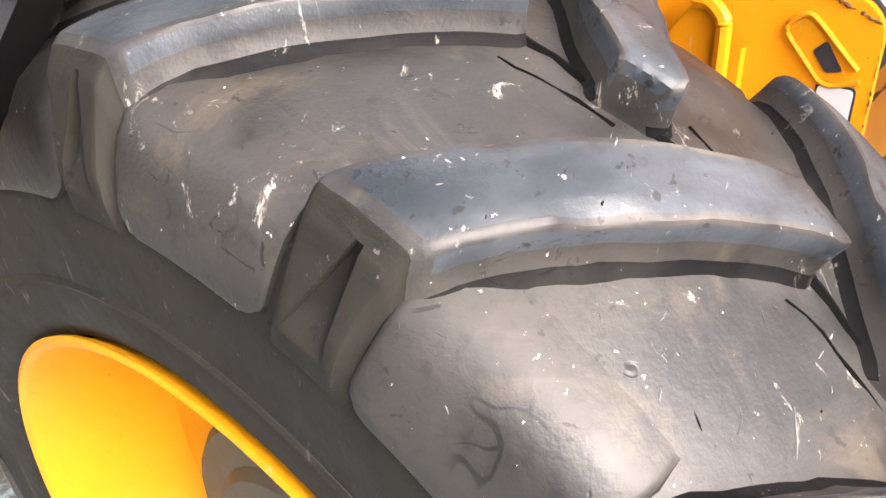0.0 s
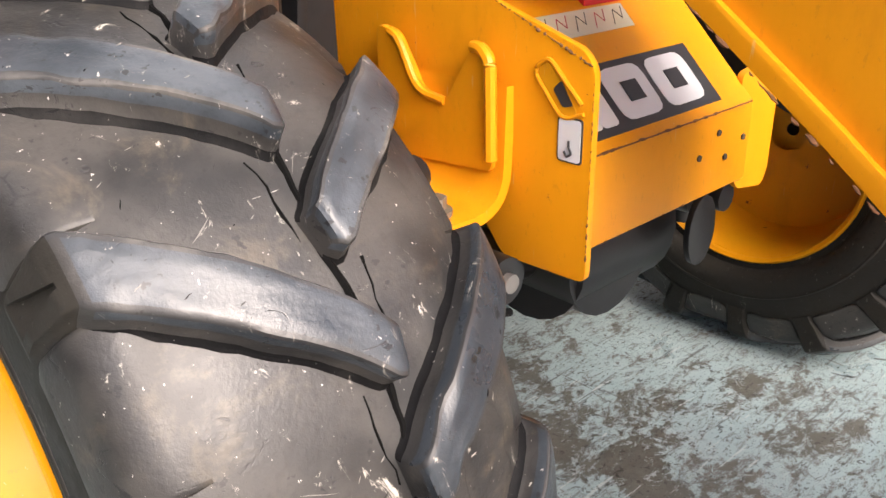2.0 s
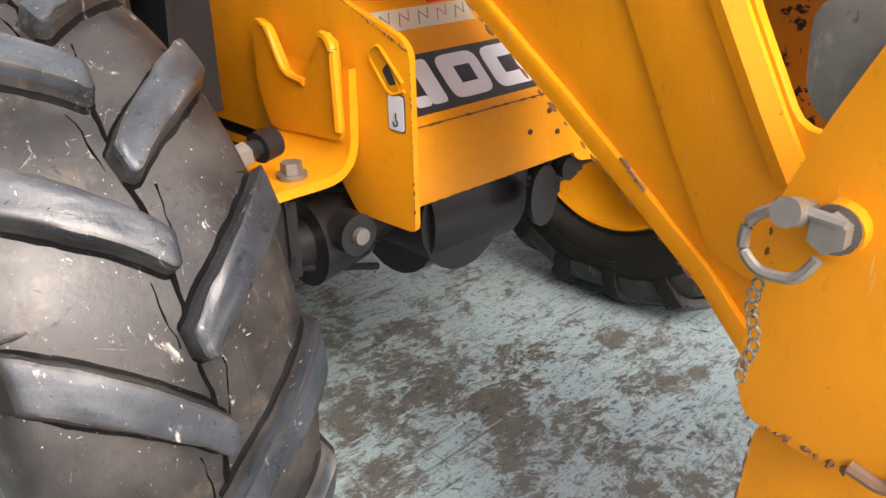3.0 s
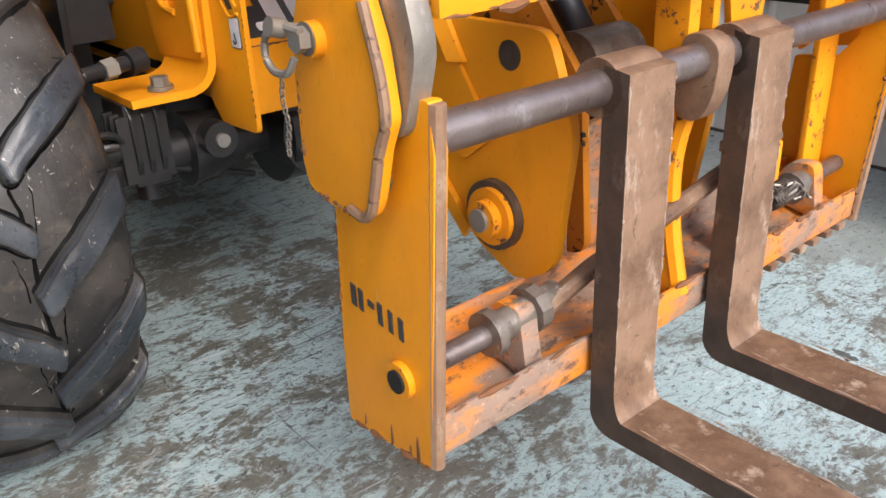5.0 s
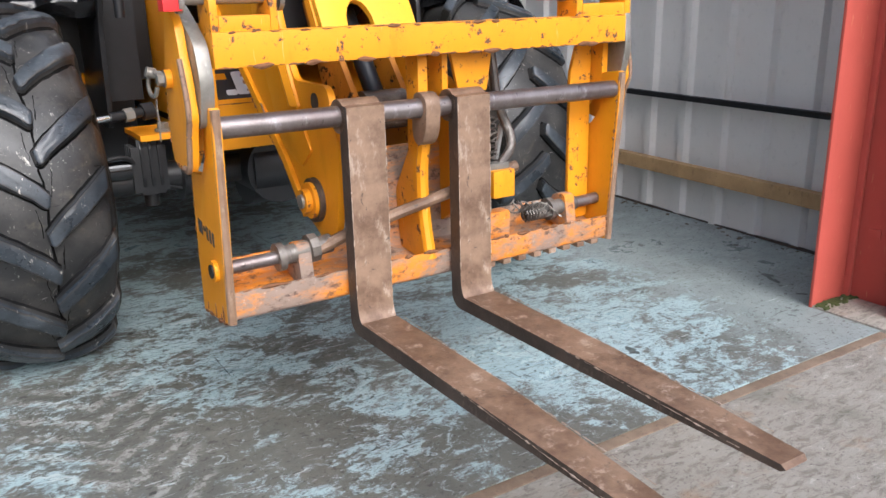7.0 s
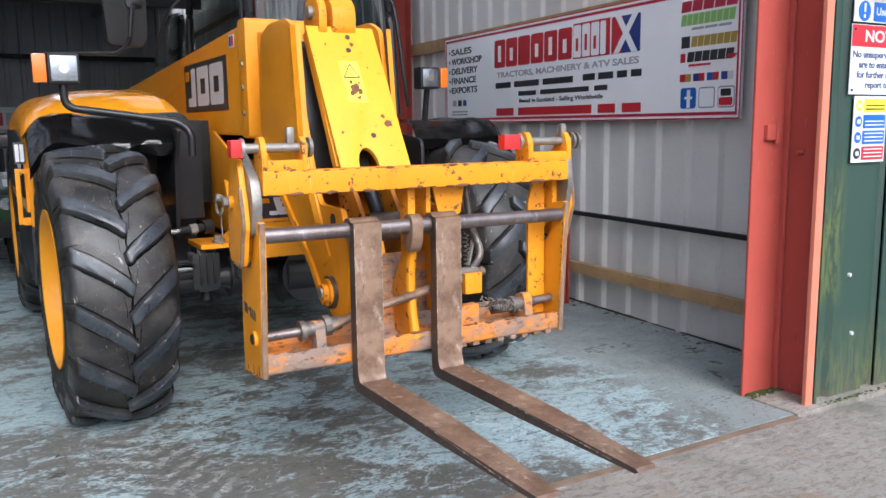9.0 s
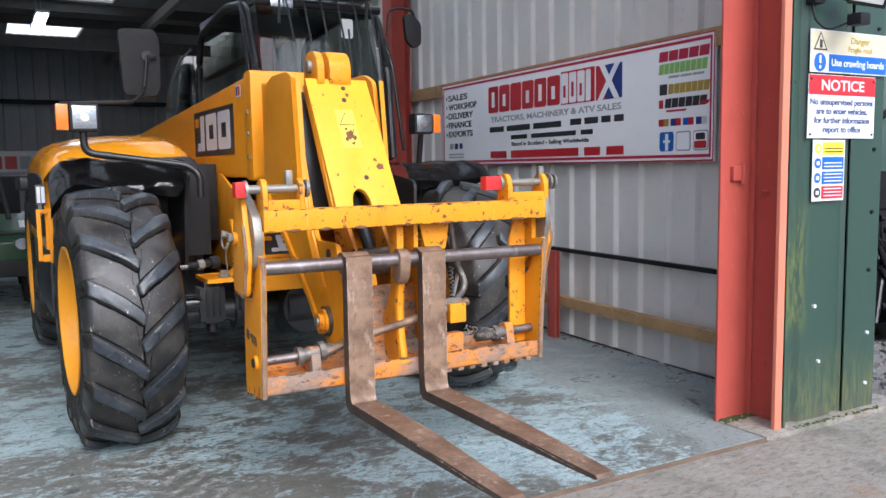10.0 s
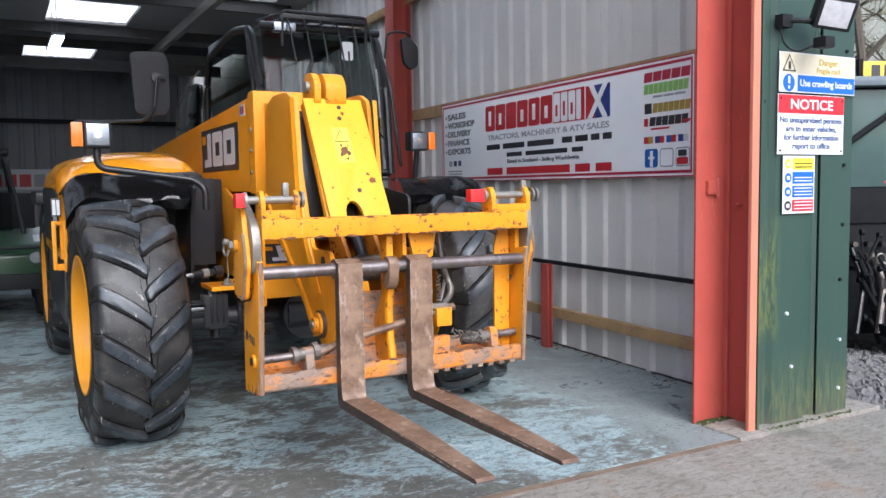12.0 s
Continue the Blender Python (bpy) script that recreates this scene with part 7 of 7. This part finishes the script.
part("bonnet_decal", plate([(6.36, 0.825), (6.62, 0.885), (6.62, 0.8855), (6.36, 0.826)], BX + 1.05, BX + 1.2, "x", 0), WHITE, buggy)

# tractor outside the side wall, its back to the yard
tractor = thing("parked_tractor", (4.9, 1.2, -0.05), "dark tractor parked outside with linkage and rear window", "tractor")
TB = pose(4.13, 0.62, -0.05, 0, 0, -28) @ Matrix.Diagonal((1, 1, 0.93, 1))


def tp(nm, bm, m, label=""):
    return part(nm, moved(bm, TB), m, tractor, label)


SOOT = plain("dull_black_casting", (0.010, 0.0105, 0.012), 0.7, 0, 0.15, 0.5, 12)
cabt = tp("cab_rear", boxm((-0.55, 0.0, 1.15), (1.6, 1.4, 1.45), 0.012), SOOT)
# Green of the reflected trees is put into the window's base colour.
win = tp("rear_window", boxm((-0.5, -0.01, 1.45), (1.5, 0.0, 2.24), 0.003), plain("painted_reflection_window", (0.060, 0.092, 0.085), 0.10, 0.0, 0.25, 0.6, 1.5, 0.0, 0), "rear window with a dull green reflection painted in")
tp("cab_back", boxm((-0.55, 0.03, 1.4), (1.55, 1.4, 2.3), 0.02), SOOT)
tp("cab_roof", boxm((-0.6, -0.1, 2.26), (1.7, 1.5, 2.34), 0.03), plain("blue_grey_roof", (0.12, 0.15, 0.17), 0.5))
pl = tp("number_plate", boxm((0.04, -0.06, 2.30), (0.60, -0.045, 2.46), 0.004), plain("yellow_plate", (0.72, 0.52, 0.03), 0.4, 0, 0.5, 0.05), "yellow number plate")
for i in range(5):
    part("bar", moved(boxm((0.10 + i * 0.098, -0.064, 2.335), (0.165 + i * 0.098, -0.060, 2.43)), TB), S_BLACK, pl)
tp("plate_lamp", boxm((0.0, -0.07, 2.28), (0.035, -0.02, 2.48), 0.008), SOOT)
tp("wiper", tube([(0.0, -0.03, 1.86), (0.32, -0.04, 2.10), (0.72, -0.03, 2.24)], 0.012, 6), SOOT)
tp("wiper", tube([(-0.05, -0.035, 1.80), (0.25, -0.045, 2.03)], 0.02, 6), SOOT)
tp("door_handle", boxm((0.32, -0.05, 1.26), (0.72, 0.0, 1.46), 0.05), plain("grey_plastic", (0.28, 0.29, 0.30), 0.45))
tp("handle_lock", rod((0.50, -0.05, 1.36), (0.50, -0.06, 1.36), 0.022, 10), BLACK)
tp("warning_strip", boxm((0.25, -0.012, 1.475), (0.60, -0.008, 1.50)), S_RED)
tp("coupler_panel", boxm((-0.55, 0.02, 0.22), (1.5, 0.25, 1.16), 0.03), SOOT)
rngt = random.Random(4)
for i in range(22):
    x, z = rngt.uniform(-0.05, 0.75), rngt.uniform(0.35, 1.10)
    a = rngt.uniform(-0.5, 0.5)
    l = rngt.uniform(0.10, 0.34)
    tp("linkage_bar", add_rod(rod((x, -0.10 - 0.1 * rngt.random(), z), (x + l * math.sin(a), -0.16, z - l * math.cos(a)), rngt.uniform(0.008, 0.022), 8), (x - 0.012, -0.12, z), (x + 0.012, -0.12, z), 0.026, 8), rngt.choice((SOOT, SOOT, SOOT, BLACK, GREASE)))
for i in range(14):
    x, z = 0.02 + (i % 5) * 0.11, 0.98 - (i // 5) * 0.10
    tp("coupler", rod((x, 0.03, z), (x, -0.05, z), 0.022, 10), BLACK if i % 3 else GREASE)
for i in range(5):
    x = 0.0 + i * 0.16
    tp("link_arm", tube(arc_pts([(x, -0.02, 0.95 - 0.05 * i), (x + 0.05, -0.12, 0.65), (x - 0.06, -0.25, 0.28)], 0.1), 0.018 + 0.008 * (i % 2), 8), GREASE if i % 2 else BLACK)
tp("lift_rod", add_rod(rod((0.42, -0.10, 1.05), (0.28, -0.2, 0.42), 0.026, 10), (0.32, -0.17, 0.60), (0.26, -0.21, 0.34), 0.042, 10), ZINC, "grey lift rod")
tp("drawbar", boxm((0.1, -0.5, 0.26), (0.9, 0.1, 0.36), 0.02), SOOT)
for i in range(4):
    tp("hose", tube(arc_pts([(0.05 + i * 0.13, -0.04, 0.92), (0.08 + i * 0.12, -0.2, 0.75), (0.1 + i * 0.13, -0.12, 0.5)], 0.1), 0.014, 6), SOOT)
tp("loop", tube([(0.20 + 0.035 * math.cos(a), -0.08, 0.86 + 0.045 * math.sin(a)) for a in [i * math.tau / 16 for i in range(17)]], 0.007, 6), ZINC)
tw = part("rear_wheel", lathe([(-0.25, 0.4), (-0.26, 0.75), (-0.2, 0.8), (0.2, 0.8), (0.26, 0.75), (0.25, 0.4)], 40), SIDE, tractor)
tw.matrix_basis = TB @ pose(1.35, 0.5, 0.75)
tw = part("rear_wheel", lathe([(-0.25, 0.4), (-0.26, 0.75), (-0.2, 0.8), (0.2, 0.8), (0.26, 0.75), (0.25, 0.4)], 40), SIDE, tractor)
tw.matrix_basis = TB @ pose(-0.28, 0.9, 0.75)
tp("gearbox", boxm((0.1, 0.25, 0.35), (1.2, 2.6, 1.15), 0.05), SOOT)

# gravel beside the wall
gv = bmesh.new()
rg = random.Random(11)
for i in range(2600):
    x, y = 2.80 + rg.random() * 2.2, -0.42 + rg.random() * 2.4
    r = 0.016 + 0.03 * rg.random()
    z = -0.045 + 0.13 * max(0, 1 - ((x - 3.55) ** 2 + (y - 0.35) ** 2) / 1.0)
    ms = pose(x, y, z, rg.random() * 180, rg.random() * 180, rg.random() * 180)
    bmesh.ops.create_cube(gv, size=r, matrix=ms @ Matrix.Diagonal((1, 0.8, 0.6, 1)))
tagged(solo("gravel", gv, GRAVEL, "loose pale gravel stones beside the wall", "gravel"), kind="stuff")
hp = bmesh.new()
bmesh.ops.create_grid(hp, x_segments=30, y_segments=30, size=1.6)
for v in hp.verts:
    d = v.co.length
    v.co.z = -0.052 + 0.13 * max(0, 1 - d * d / 1.0) + 0.02 * noise.noise(v.co * 4)
tagged(solo("gravel_heap", moved(hp, pose(3.55, 0.35, 0)), GRAVEL, "low heap of pale gravel beside the tractor", "gravel heap"), kind="stuff")


# bare spring trees far behind the yard
def tree(x, y, h, seed):
    rng = random.Random(seed)
    t = thing("tree", (x, y, -0.05), "bare slender tree with pale spring twigs", "tree", "trees behind the yard")
    wood, twigs = bmesh.new(), bmesh.new()
    pts = [Vector((x, y, -0.1))]
    for i in range(1, 7):
        pts.append(Vector((x + rng.uniform(-0.2, 0.2) * i * 0.4, y + rng.uniform(-0.2, 0.2) * i * 0.4, h * i / 6)))
    add_tube(wood, pts, [0.011 * h * (1 - i / 6.6) for i in range(7)], 7)
    for k in range(26):
        i = rng.randint(1, 5)
        a = pts[i].lerp(pts[i + 1] if i < 6 else pts[6], rng.random())
        ang, l = rng.random() * math.tau, h * rng.uniform(0.14, 0.32)
        b = a + Vector((math.cos(ang), math.sin(ang), rng.uniform(0.3, 1.1))) * l * 0.6
        add_tube(wood, [a, a.lerp(b, 0.5) + Vector((0, 0, 0.1)), b], [0.045, 0.028, 0.012], 4)
        for q in range(14):
            c = a.lerp(b, rng.uniform(0.3, 1.0))
            d = c + Vector((rng.uniform(-1, 1), rng.uniform(-1, 1), rng.uniform(-0.3, 1))) * 0.7
            s = Vector((rng.uniform(-1, 1), rng.uniform(-1, 1), rng.uniform(-1, 1))).normalized() * 0.02
            twigs.faces.new([twigs.verts.new(v) for v in (c - s, c + s, d)])
            for z in range(5):
                e = c.lerp(d, rng.random()) + Vector((rng.uniform(-0.1, 0.1), rng.uniform(-0.1, 0.1), rng.uniform(-0.1, 0.1)))
                u = Vector((rng.uniform(-1, 1), rng.uniform(-1, 1), rng.uniform(-1, 1))) * 0.06
                w = Vector((rng.uniform(-1, 1), rng.uniform(-1, 1), rng.uniform(-1, 1))) * 0.06
                twigs.faces.new([twigs.verts.new(v) for v in (e, e + u, e + w)])
    part("trunk", wood, BARK, t)
    part("crown", twigs, TWIG, t)


rt = random.Random(2)
for i in range(26):
    tree(13 + rt.uniform(-3, 11), 4 + i * 0.75 + rt.uniform(-1, 1), rt.uniform(7, 11), 20 + i)

# wooded bank far behind the yard, its haze put into the pale colours
WOODS, wt, wb = nt("distant_bare_woods")
setp(wb, 0.9, 0, 0.2)
wc = mixc(wt, noise_tex(wt, 0.35, 8, 0.72, (1, 1, 0.35), 0.6), (0.23, 0.23, 0.17), (0.40, 0.41, 0.37))
wc = mixc(wt, mul(wt, ramp(wt, noise_tex(wt, 1.1, 7, 0.75, (1, 1, 0.16), 0.4), 0.54, 0.62), 0.7), wc, (0.15, 0.14, 0.11))
wc = mixc(wt, mul(wt, ramp(wt, noise_tex(wt, 0.9, 8, 0.8, (1, 1, 1.2), 1.0), 0.53, 0.62), 0.6), wc, (0.55, 0.57, 0.56))
wt.links.new(wc, wb.inputs["Base Color"])
bank = bmesh.new()
arc = []
for i in range(41):
    a = radians(15 + 75 * i / 40)
    x, y = 78 * math.sin(a), 78 * math.cos(a)
    top = 27 + 3.0 * noise.noise((i * 0.35, 1.0, 0)) + 1.2 * noise.noise((i * 1.3, 2.0, 0))
    arc.append([bank.verts.new((x * k, y * k, z)) for k, z in ((1.0, -0.2), (1.02, top * 0.5), (1.06, top))])
for p, q in zip(arc, arc[1:]):
    for i in range(2):
        bank.faces.new((p[i], q[i], q[i + 1], p[i + 1]))
structure("backdrop", bank, WOODS)
